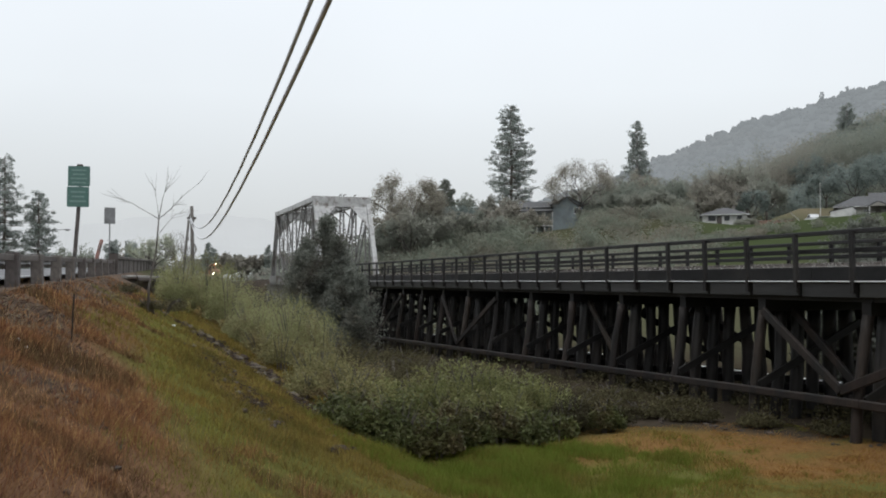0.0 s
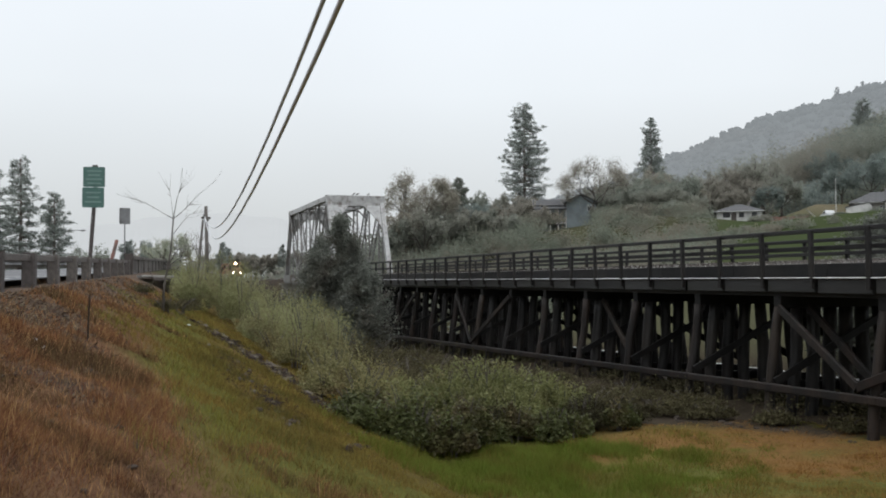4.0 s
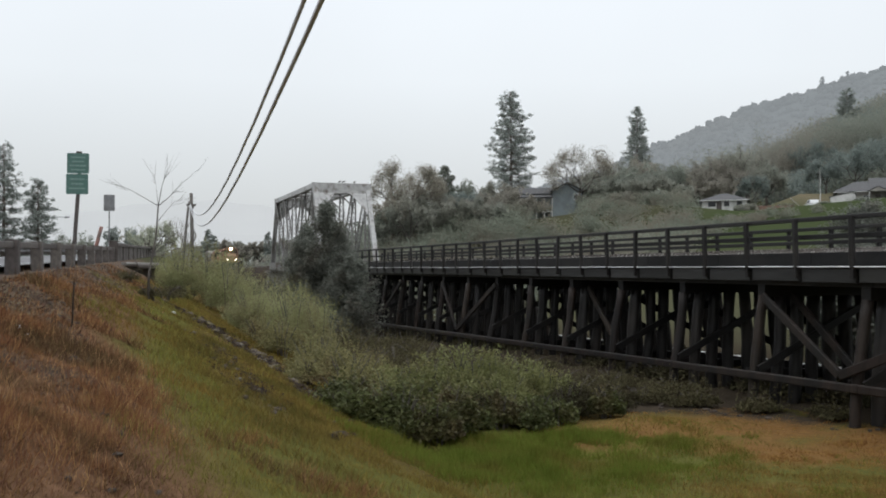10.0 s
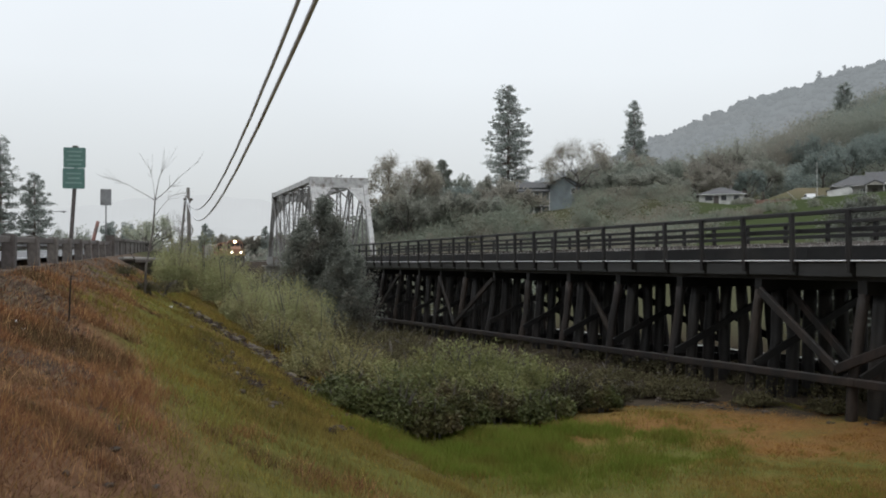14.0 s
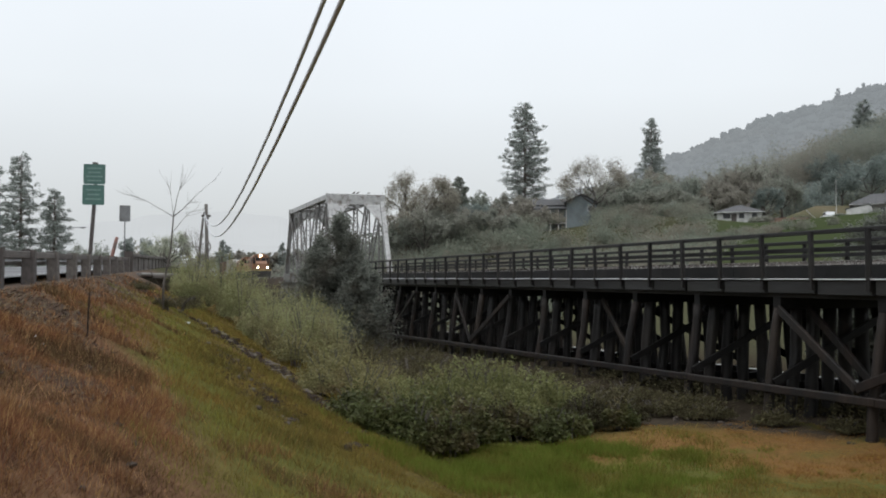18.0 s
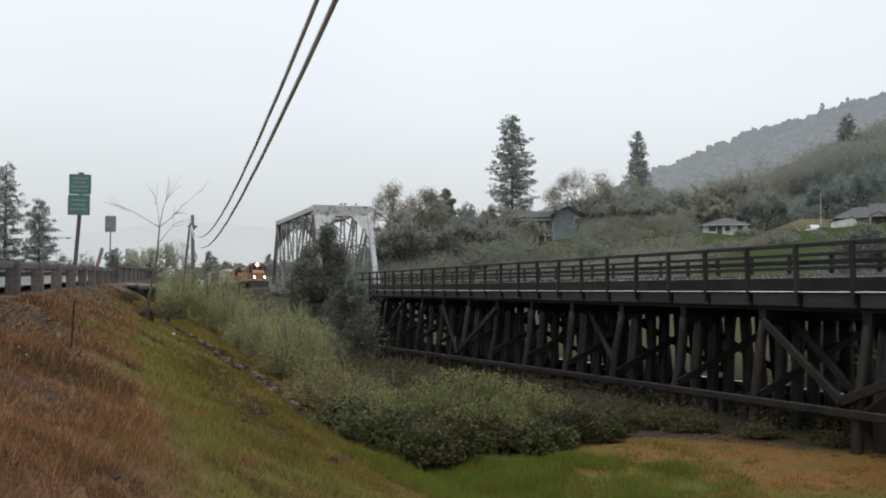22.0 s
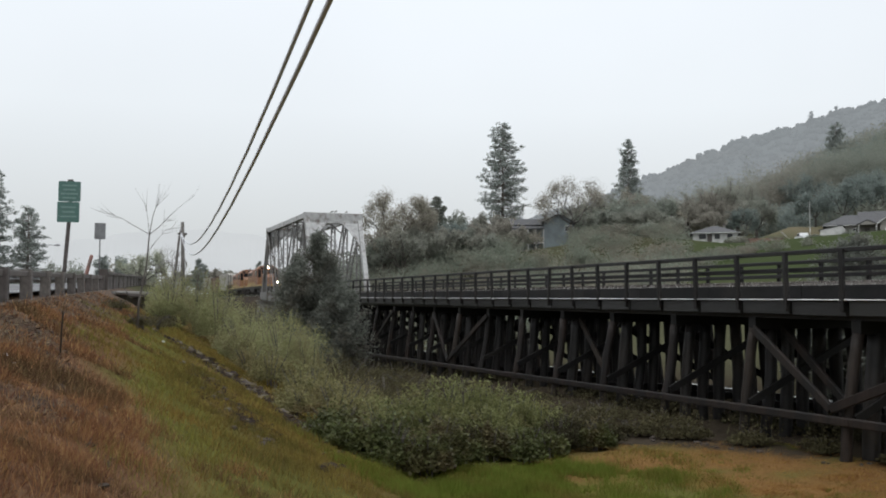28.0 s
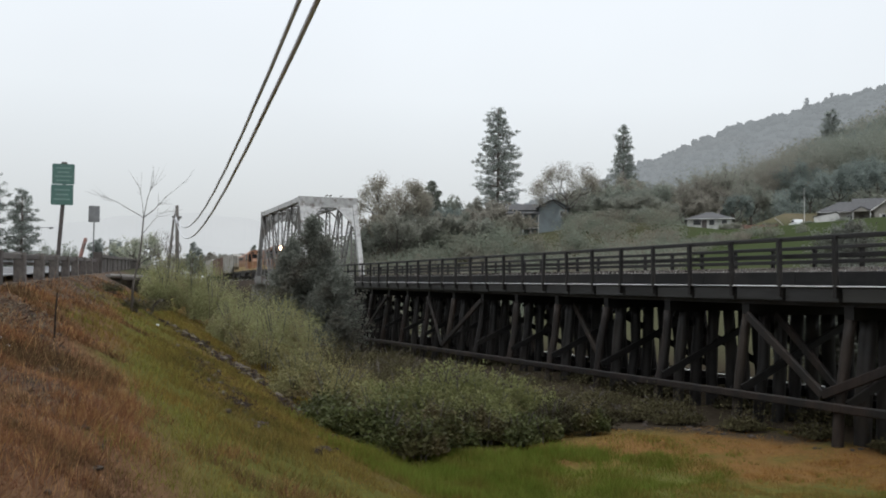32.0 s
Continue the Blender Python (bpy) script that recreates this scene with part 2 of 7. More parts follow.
# Dead brush tone darkened for the trestle's shade; also the dark bramble canes.
UNDERBRUSH = shade("dark_cane_and_shaded_brush", (0.028, 0.025, 0.016), (0.055, 0.05, 0.03), 1.5, 0.8, 0, island=0.35, translucent=0.15, spec=0.0)
TALL_GRASS = shade("bright_spring_grass", (0.098, 0.128, 0.02), (0.152, 0.182, 0.036), 0.8, 0.7, 0, c3=(0.13, 0.125, 0.028), scale3=0.7, cut=(0.5, 0.65), island=0.35, translucent=0.4, spec=0.0)
# Needles lightened towards grey, with mist put into the base colour.
EVERGREEN = shade("misty_evergreen_needles", (0.14, 0.148, 0.128), (0.21, 0.222, 0.192), 3, 0.6, 0, c3=(0.15, 0.14, 0.115), scale3=0.5, island=0.2, translucent=0.5, spec=0.05)
FAR_MIST = shade("mist_glow_hills", (0.1, 0.1, 0.1), (0.12, 0.12, 0.12), 0.01, 1.0, 0, spec=0.0)
# Pale emission imitates the mist lying over these hills.
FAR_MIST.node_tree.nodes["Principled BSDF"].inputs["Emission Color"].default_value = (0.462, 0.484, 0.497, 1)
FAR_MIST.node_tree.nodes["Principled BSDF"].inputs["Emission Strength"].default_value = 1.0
THATCH = shade("flattened_dead_thatch", (0.09, 0.0495, 0.0306), (0.216, 0.1215, 0.0675), 1.2, 0.8, 0, c3=(0.063, 0.0405, 0.027), scale3=0.8, island=0.4, translucent=0.2, spec=0.0)
# Far oak tone lightened and blued; the haze is in the leaf colour.
DARK_OAK = shade("haze_paled_evergreen_oak_leaf", (0.16, 0.1894, 0.1766), (0.256, 0.2918, 0.2688), 1, 0.6, 0, island=0.15, translucent=0.55, spec=0.1)
PARAPET = shade("brown_stained_parapet_concrete", (0.075, 0.066, 0.06), (0.135, 0.12, 0.11), 3, 0.85, 0.3, c3=(0.06, 0.05, 0.045), scale3=0.7)
# Far scrub tone greyed to carry the haze.
SCRUB = shade("haze_paled_scrub_leaf", (0.165, 0.185, 0.145), (0.25, 0.27, 0.215), 0.25, 0.65, 0, c3=(0.225, 0.205, 0.165), scale3=0.12, cut=(0.45, 0.6), island=0.12, translucent=0.6, spec=0.1)
RAIL_WOOD = shade("weathered_handrail_timber", (0.0079, 0.0073, 0.0073), (0.0188, 0.0176, 0.0171), 6, 0.55, 0.4, c3=(0.0165, 0.0142, 0.0128), scale3=0.8, obj=0.35, spec=0.25)


# ---- building helpers ----
class Shape:
    """Collects vertices and faces for one mesh."""

    def __init__(self):
        self.v, self.f = [], []

    def add(self, verts, faces):
        k = len(self.v)
        self.v.extend(tuple(p) for p in verts)
        self.f.extend(tuple(i + k for i in f) for f in faces)
        return self

    def beam(self, p0, p1, w, h, ch=0.012, up=(0, 0, 1)):
        """A bar with chamfered edges from p0 to p1, w across and h high."""
        p0, p1 = Vector(p0), Vector(p1)
        a = (p1 - p0).normalized()
        u = Vector(up)
        if abs(a.dot(u)) > 0.985:
            u = Vector((0, 1, 0))
        side = a.cross(u).normalized()
        u = side.cross(a)
        ch = min(ch, w * 0.3, h * 0.3)
        x, y = w / 2, h / 2
        ring = [(x - ch, -y), (x, -y + ch), (x, y - ch), (x - ch, y), (-x + ch, y), (-x, y - ch), (-x, -y + ch), (-x + ch, -y)]
        verts = [p + side * q[0] + u * q[1] for p in (p0, p1) for q in ring]
        faces = [(i, (i + 1) % 8, 8 + (i + 1) % 8, 8 + i) for i in range(8)] + [tuple(range(7, -1, -1)), tuple(range(8, 16))]
        return self.add(verts, faces)

    def box(self, lo, hi, ch=0.01):
        c0 = Vector(((lo[0] + hi[0]) / 2, lo[1], (lo[2] + hi[2]) / 2))
        c1 = Vector((c0.x, hi[1], c0.z))
        return self.beam(c0, c1, hi[0] - lo[0], hi[2] - lo[2], ch)

    def tube(self, pts, radii, n=8):
        pts = [Vector(p) for p in pts]
        verts, faces = [], []
        for i, p in enumerate(pts):
            a = (pts[min(i + 1, len(pts) - 1)] - pts[max(i - 1, 0)]).normalized()
            s = a.cross(Vector((0.13, 0.21, 0.97)) if abs(a.z) < 0.95 else Vector((1, 0.1, 0))).normalized()
            u = s.cross(a)
            verts += [p + (s * math.cos(2 * math.pi * k / n) + u * math.sin(2 * math.pi * k / n)) * radii[i] for k in range(n)]
        for i in range(len(pts) - 1):
            faces += [(i * n + k, i * n + (k + 1) % n, (i + 1) * n + (k + 1) % n, (i + 1) * n + k) for k in range(n)]
        faces += [tuple(range(n - 1, -1, -1)), tuple(range((len(pts) - 1) * n, len(pts) * n))]
        return self.add(verts, faces)

    def prism(self, outline, y0, y1, axis="y"):
        """An outline of (a, b) pulled along an axis from y0 to y1."""
        n = len(outline)
        put = {"y": lambda a, b, t: (a, t, b), "x": lambda a, b, t: (t, a, b), "z": lambda a, b, t: (a, b, t)}[axis]
        verts = [put(a, b, t) for t in (y0, y1) for a, b in outline]
        faces = [(i, (i + 1) % n, n + (i + 1) % n, n + i) for i in range(n)] + [tuple(range(n - 1, -1, -1)), tuple(range(n, 2 * n))]
        return self.add(verts, faces)

    def mesh(self, name, mat, smooth=False):
        me = bpy.data.meshes.new(name)
        me.from_pydata(self.v, [], self.f)
        bm = bmesh.new()
        bm.from_mesh(me)
        bmesh.ops.recalc_face_normals(bm, faces=bm.faces)
        bm.to_mesh(me)
        bm.free()
        me.materials.append(mat)
        if smooth:
            me.polygons.foreach_set("use_smooth", [True] * len(me.polygons))
        return me


def soup(name, verts, per, mat, smooth=False):
    """A mesh of loose faces with per corners each, from an array of corners."""
    verts = np.asarray(verts, np.float32).reshape(-1, 3)
    n = len(verts) // per
    me = bpy.data.meshes.new(name)
    me.vertices.add(len(verts))
    me.vertices.foreach_set("co", verts.ravel())
    me.loops.add(len(verts))
    me.loops.foreach_set("vertex_index", np.arange(len(verts), dtype=np.int32))
    me.polygons.add(n)
    me.polygons.foreach_set("loop_start", np.arange(0, n * per, per, dtype=np.int32))
    me.polygons.foreach_set("loop_total", np.full(n, per, np.int32))
    me.update(calc_edges=True)
    me.materials.append(mat)
    if smooth:
        me.polygons.foreach_set("use_smooth", [True] * n)
    return me


def thing(name, x=0.0, y=0.0, z=0.0, rz=0.0, label="", category="", group="", kind=""):
    ob = new(name)
    ob.empty_display_size = 0.2
    ob.matrix_basis = pose(x, y, z, 0, 0, rz)
    return tagged(ob, label, category, group, kind)


def part(name, shape, mat, parent, label="", world=False, m=None, smooth=False):
    """One mesh under a thing or a part. world: the shape is given in the world's metres."""
    me = shape.mesh(name, mat, smooth) if isinstance(shape, Shape) else shape
    ob = new(name, me)
    ob.parent = parent
    if world and parent.parent is None:
        ob.matrix_parent_inverse = parent.matrix_basis.inverted()
    if m is not None:
        ob.matrix_basis = m
    return tagged(ob, label)


def single(name, me, m=None, label="", category="", group="", kind=""):
    ob = new(name, me)
    if m is not None:
        ob.matrix_basis = m
    return tagged(ob, label, category, group, kind)


RNG = np.random.default_rng(7)


def unit(n):
    v = RNG.normal(size=(n, 3))
    return v / np.linalg.norm(v, axis=1, keepdims=True)


def leaf_faces(pts, size, ratio=0.55, lift=0.0):
    """Lozenge leaves at the points, turned at random; returns their corners."""
    n = len(pts)
    a = unit(n)
    a[:, 2] = a[:, 2] * (1 - lift) + lift * np.abs(a[:, 2])
    b = np.cross(a, unit(n))
    b /= np.linalg.norm(b, axis=1, keepdims=True) + 1e-9
    s = np.asarray(size) * RNG.uniform(0.6, 1.3, n)
    a, b = a * s[:, None] * 0.5, b * (s * ratio)[:, None] * 0.5
    return np.stack([pts - a, pts + b - a * 0.1, pts + a, pts - b - a * 0.1], 1)


def blade_faces(base, height, width, lean):
    """Grass blades: one narrow triangle each."""
    n = len(base)
    ang = RNG.uniform(0, 2 * np.pi, n)
    side = np.stack([np.cos(ang), np.sin(ang), 0 * ang], 1) * (width / 2)[:, None]
    bend = RNG.normal(size=(n, 3)) * (height * lean)[:, None]
    bend[:, 2] = 0
    tip = base + bend + np.stack([0 * ang, 0 * ang, height], 1)
    return np.stack([base - side, base + side, tip], 1)


# ---- the lie of the land ----
def guard_x(y):
    """The line of the roadside barrier."""
    return -2.42 + 0.067 * (np.minimum(y, 130) - 24.2)


def road_z(y):
    return 4.36 + 0.0165 * (np.clip(y, 18, 160) - 24)


def ease(t):
    t = np.clip(t, 0, 1)
    return t * t * (3 - 2 * t)


def patchy(x, y, k, seed):
    """Uneven patches from smoothed random values at three sizes, about -1 to 1."""
    x, y = np.asarray(x, float) * k, np.asarray(y, float) * k
    out, amp = 0.0, 1.0
    for o in range(3):
        ix, iy = np.floor(x), np.floor(y)
        fx, fy = ease(x - ix), ease(y - iy)
        v = []
        for a, b in ((0, 0), (1, 0), (0, 1), (1, 1)):
            q = np.sin((ix + a) * 127.1 + (iy + b) * 311.7 + seed * 74.7 + o * 19.3) * 43758.5453
            v.append(q - np.floor(q))
        out = out + amp * (((v[0] * (1 - fx) + v[1] * fx) * (1 - fy) + (v[2] * (1 - fx) + v[3] * fx) * fy) * 2 - 1)
        x, y, amp = x * 2.1 + 5.3, y * 2.1 + 1.7, amp * 0.55
    return out / 1.2


def ripple(x, y, k, seed):
    return 1.3 * patchy(x, y, k * 0.38, seed)


def land(x, y):
    """Height of the ground at x, y: road bank, meadow, river bank and the hillside beyond the track."""
    x, y = np.asarray(x, float), np.asarray(y, float)
    s = x - guard_x(y)
    low = -1.6 * ease((y - 38) / 45)
    drop = np.interp(s, [0.7, 1.3, 2.5, 4.04, 6, 8, 9.5, 10.6, 22], [0.02, 0.3, 0.9, 1.65, 2.55, 3.5, 4.2, 4.45, 12])
    bank = road_z(y) - 0.12 - (drop - 0.02)
    z = np.maximum(bank, low + 0.06 * ripple(x, y, 0.5, 1) * ease((s - 10) / 3))
    z = z + 0.06 * ripple(x, y, 1.3, 3) * ease((s - 1.2) / 1.5)
    z = np.where(s < -10, z - 1.2 * ease((-10 - s) / 6), z)
    up = np.interp(x, [27, 45, 62, 82, 100, 118, 142], [0, 3.2, 6.2, 10.0, 13.2, 15.4, 16.2]) * (1 - 0.6 * ease((y - 215) / 160))
    up = up + np.interp(x, [142, 165, 187, 265, 330, 420], [0, 5.3, 12.3, 45, 68, 92]) * (1 - 0.8 * ease((y - 270) / 240))
    up = up + 4.6 * ease((y - 118) / 34) * np.interp(x, [36, 52, 96, 108], [0, 1, 1, 0]) * (1 - ease((y - 200) / 60))
    up = up + 5.0 * np.exp(-(((x - 147) / 11) ** 2 + ((y - 169) / 9) ** 2))
    hill = up * (0.35 + 0.65 * ease((y + 60) / 120)) + 0.5 * ripple(x, y, 0.06, 5) * ease((x - 30) / 40)
    z = z + np.where(x > 27, hill - low * ease((x - 27) / 25), 0)
    return z


STONE_LINE = ([15, 20, 23.9, 27.1, 29.6, 32.7, 35], [7.25, 7.3, 7.14, 6.51, 5.85, 4.5, 3.4])


def rust_edge(y):
    return np.interp(y, [6, 10, 14, 18.5, 24, 36], [4.3, 3.75, 3.2, 2.55, 2.35, 2.2])


def bare_soil(x, y):
    """Patches of bare stony soil on the upper bank, 0 to 1."""
    s = x - guard_x(y)
    q = ripple(x, y, 1.15, 21) + 0.6 * ripple(x, y, 2.7, 23) + 0.25 * ripple(x, y, 6.1, 25)
    low = ease((q - 0.1) / 0.35) * ease((rust_edge(y) - 0.5 - s + 0.3 * q) / 0.5) * ease((y - 8.6 - 0.8 * q) / 1.5)
    high = ease((q + 0.15) / 0.5) * ease((2.1 + 0.35 * q - s) / 0.5) * ease((y - 13) / 3)
    return np.maximum(low, high) * ease((s - 0.3) / 0.4) * ease((45 - y) / 8)


def build_ground():
    ax = np.concatenate([[-3000, -1500, -700, -350, -180, -100, -60, -40, -28, -20, -15], np.arange(-12, 12, 0.3), np.arange(12, 30, 0.7),
                         np.arange(30, 130, 5.0), np.arange(130, 420, 15.0), [460, 520, 600, 800, 1500, 3000]])
    ay = np.concatenate([[-3000, -1500, -700, -300, -150, -80, -40, -20, -10, -5], np.arange(-2, 45, 0.35), np.arange(45, 130, 2.5),
                         np.arange(130, 420, 12.0), [450, 520, 620, 800, 1100, 1600, 3000]])
    gx, gy = np.meshgrid(ax, ay)
    hx = np.minimum(gx, 420)
    gz = land(hx, gy)
    nx, ny = len(ax), len(ay)
    me = bpy.data.meshes.new("ground")
    idx = np.arange(nx * ny).reshape(ny, nx)
    quads = np.stack([idx[:-1, :-1], idx[:-1, 1:], idx[1:, 1:], idx[1:, :-1]], -1).reshape(-1, 4)
    me.from_pydata(np.stack([gx, gy, gz], -1).reshape(-1, 3).tolist(), [], quads.tolist())
    s = gx - guard_x(gy)
    w = ripple(gx, gy, 0.9, 2) * 0.5 + ripple(gx, gy, 2.1, 4) * 0.3
    rust = np.array((0.145, 0.083, 0.05))
    green = np.array((0.10, 0.098, 0.03))
    gold = np.array((0.118, 0.083, 0.034))
    hazed_gravel = np.array((0.125, 0.098, 0.08))
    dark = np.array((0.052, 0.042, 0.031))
    field = np.array((0.052, 0.066, 0.031))
    tan = np.array((0.175, 0.098, 0.039))
    woods = np.array((0.075, 0.075, 0.045))

    def mix(a, b, f):
        return a + (b - a) * np.clip(f, 0, 1)[..., None]

    col = np.broadcast_to(rust, (*s.shape, 3)).copy()
    col = mix(col, hazed_gravel, ease((0.9 - s + 0.8 * w) / 0.8))
    bare = np.array((0.078, 0.055, 0.041))
    col = mix(col, bare, bare_soil(gx, gy))
    # Far upper bank muted towards the lightened gravel tone, standing in for haze.
    col = mix(col, hazed_gravel, 0.8 * ease((gy - 19) / 8) * ease((2.6 - s) / 1.0))
    col = mix(col, green, ease((s - rust_edge(gy) + 0.8 * w + 0.3) / 1.4))
    col = mix(col, gold * 0.9, ease((s - rust_edge(gy) - 1.7 + 0.5 * w) / 0.7) * ease((gy - 13) / 5))
    col = mix(col, dark * 1.3, 0.85 * np.exp(-((s - np.interp(gy, *STONE_LINE) + 0.1) / 0.4) ** 2) * ease((gy - 19) / 3) * (gy < 35))
    col = mix(col, green, ease((s - 8.6 + 0.5 * w) / 1.2))
    col = mix(col, tan, ease((w + 0.25) / 0.6) * ease((gx - 9.5 + w) / 2.5) * ease((25 - gy) / 4))
    # Dark soil under and before the trestle, deepened for the shade there.
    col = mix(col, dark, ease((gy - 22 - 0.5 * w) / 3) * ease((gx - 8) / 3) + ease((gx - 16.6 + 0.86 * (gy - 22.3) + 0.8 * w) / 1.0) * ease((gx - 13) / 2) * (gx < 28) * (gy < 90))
    col = mix(col, woods, ease((gx - 27) / 6) + ease((gy - 60) / 20) * (gx < 27))
    col = mix(col, field, ease((gx - 58) / 8) * ease((146 - gx) / 8) * ease((gx / np.maximum(gy, 1) - 0.69) / 0.04))
    col = mix(col, np.array((0.165, 0.14, 0.095)), ease(1.55 - np.hypot((gx - 145) / 1.2, gy - 164) / 9) * 0.9)
    lay = me.color_attributes.new("soil_tone", "FLOAT_COLOR", "POINT")
    rgba = np.concatenate([np.clip(col, 0.01, 1), np.ones((*s.shape, 1))], -1)
    lay.data.foreach_set("color", rgba.astype(np.float32).ravel())
    m = shade("meadow_and_bank_soil", (0.6, 0.6, 0.6), (1.0, 1.0, 1.0), 5, 0.95, 0.7, dist=0.05, spec=0.0)
    n, l = m.node_tree.nodes, m.node_tree.links
    b = n["Principled BSDF"]
    src = b.inputs["Base Color"].links[0].from_socket
    at = n.new("ShaderNodeAttribute")
    at.attribute_name = "soil_tone"
    mx = n.new("ShaderNodeMixRGB")
    mx.blend_type = "MULTIPLY"
    mx.inputs["Fac"].default_value = 1.0
    l.new(src, mx.inputs["Color1"])
    l.new(at.outputs["Color"], mx.inputs["Color2"])
    l.new(mx.outputs["Color"], b.inputs["Base Color"])
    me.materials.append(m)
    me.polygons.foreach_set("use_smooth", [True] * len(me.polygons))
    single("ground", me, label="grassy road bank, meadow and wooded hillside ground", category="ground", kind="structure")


build_ground()


def build_road():
    ys = np.concatenate([np.arange(-510, 0, 30.0), np.arange(0, 200, 4.0), np.arange(200, 700, 40.0)])
    sh = Shape()
    k = len(ys)
    for y in ys:
        for off in (-0.35, -9.0):
            sh.v.append((float(guard_x(y)) + off, float(y), float(road_z(y)) + 0.06))
    sh.f = [(2 * i, 2 * i + 1, 2 * i + 3, 2 * i + 2) for i in range(k - 1)]
    single("road", sh.mesh("road", ASPHALT), label="wet grey two-lane asphalt road", category="road", kind="structure")
    for name, off, tone in (("edge_line", -1.0, WHITE_AND_SHEEN), ("edge_line", -8.2, WHITE_AND_SHEEN)):
        ln = Shape()
        for y in ys:
            for o in (0.06, -0.06):
                ln.v.append((float(guard_x(y)) + off + o, float(y), float(road_z(y)) + 0.066))
        ln.f = [(2 * i, 2 * i + 1, 2 * i + 3, 2 * i + 2) for i in range(k - 1)]
        single(name, ln.mesh(name, tone), label="worn white painted road edge line", category="road marking", kind="structure")


build_road()

# ---- the railway: timber trestle, steel truss, track ----
TRACK_X = 21.7
POST_Y0, POST_STEP = 19.6, 2.22
BENTS = [19.55 + 4.3 * i for i in range(-4, 16)]
PILES = ((19.35, 18.92), (20.02, 19.74), (20.68, 20.5), (21.33, 21.22), (21.98, 22.03), (22.63, 22.79), (23.28, 23.55), (23.98, 24.36))


def girt_z(y):
    return 1.25 - 0.0215 * (y - 12)


def far_girt_z(y):
    return 0.58 - 0.0165 * (y - 26)


def rough_pile(pts, r):
    """A round timber pile with uneven girth, knots and flats."""
    path = []
    for a, b in zip(pts[:-1], pts[1:]):
        path += [Vector(a).lerp(Vector(b), q / 3) for q in range(3)]
    path.append(Vector(pts[-1]))
    sh = Shape().tube(path, [r * (1.03 - 0.06 * k / len(path)) for k in range(len(path))], 9)
    turn = RNG.uniform(0.86, 1.1, 9)
    for k in range(len(path)):
        for q in range(9):
            p = Vector(sh.v[k * 9 + q])
            sh.v[k * 9 + q] = tuple(path[k] + (p - path[k]) * float(turn[q] * RNG.uniform(0.93, 1.07)))
    return sh


def build_trestle():
    t = thing("timber_trestle", TRACK_X, 45, 0, label="dark creosoted timber pile trestle carrying the railway over the meadow", category="trestle")
    y_lo, y_hi = BENTS[0] - 2.2, 87.6
    for y in BENTS:
        g = float(land(21.7, y)) - 0.6
        part("bent_cap", Shape().beam((19.28, y, 3.62), (24.1, y, 3.62), 0.34, 0.38, 0.02), CURB_AND_SHADED_WOOD, t, world=True)
        for k, (x_top, x_low) in enumerate(PILES):
            j = RNG.normal(size=2) * 0.05
            x_g = x_low + (x_low - x_top) * 0.25
            outer = k in (0, 7)
            fat = 0.2 + RNG.random() * 0.03 if not outer else 0.165
            part("timber_post", rough_pile([(x_top, y, 3.45), ((x_top + x_low) / 2 + j[0], y + j[1], 2.0), (x_low, y + j[1], 0.7), (x_g, y, g)], fat),
                 BRACE_WOOD if outer else CREOSOTE, t, "brown weathered battered outer pile" if outer else "", world=True, smooth=True)
        # Sway braces coloured near black for the darkness inside the bents.
        for dy, a, b in ((-0.3, (18.9, 1.15), (23.6, 3.35)), (0.3, (24.45, 1.0), (19.8, 3.35))):
            part("sway_brace", Shape().beam((a[0], y + dy, a[1]), (b[0], y + dy, b[1]), 0.09, 0.25), CURB_AND_SHADED_WOOD, t, world=True)
        part("sway_girt", Shape().beam((18.95, y + 0.3, girt_z(y) + 0.05), (24.4, y + 0.3, far_girt_z(y) + 0.1), 0.1, 0.26), CREOSOTE, t, world=True)
    for x in (20.3, 20.75, 21.2, 22.2, 22.65, 23.1, 19.5, 23.9):
        for a, b in zip(BENTS[:-1:2], BENTS[2::2]):
            part("stringer", Shape().beam((x, a - 0.15, 4.02), (x, b - 0.17, 4.02), 0.26, 0.44), CREOSOTE, t, world=True)
    # long girts along both faces, the far one topped by a strip coloured as sky sheen
    for a, b in zip(BENTS[:-1:2], BENTS[2::2]):
        part("girt", Shape().beam((18.72, a - 0.3, girt_z(a)), (18.72, b - 0.32, girt_z(b)), 0.16, 0.24, 0.03), BRACE_WOOD, t, "wet weathered longitudinal timber", world=True)
        part("girt", Shape().beam((24.63, a - 0.3, far_girt_z(a)), (24.63, b - 0.32, far_girt_z(b)), 0.16, 0.24), CREOSOTE, t, world=True)
        part("girt_cap", Shape().beam((24.63, a - 0.3, far_girt_z(a) + 0.14), (24.63, b - 0.32, far_girt_z(b) + 0.14), 0.26, 0.03, 0.005), WHITE_AND_SHEEN, t, "added pale strip standing for sky sheen on the girt", world=True)
    for hi, lo, in_ in ((5, 4, 0.0), (3, 4, 0.0), (12, 11, 0.0), (10, 11, 0.0), (8, 7, 0.9), (14, 15, 0.0), (5, 4, 1.15)):
        for x_t, x_b in ((19.1 + in_, 18.68 + in_), (24.25, 24.67)):
            if in_ and x_t > 23:
                continue
            part("longitudinal_brace", Shape().beam((x_t, BENTS[hi] - 0.3, 3.45), (x_b, BENTS[lo] + 0.35 + 0.5 * in_, girt_z(BENTS[lo]) + 0.3), 0.12, 0.26, 0.02), BRACE_WOOD, t, "grey-brown diagonal timber brace", world=True)
    # deck edge: grey fascia timbers, wet plank with painted sky sheen on top, ballast curb behind
    n_post = int((y_hi - y_lo) / POST_STEP)
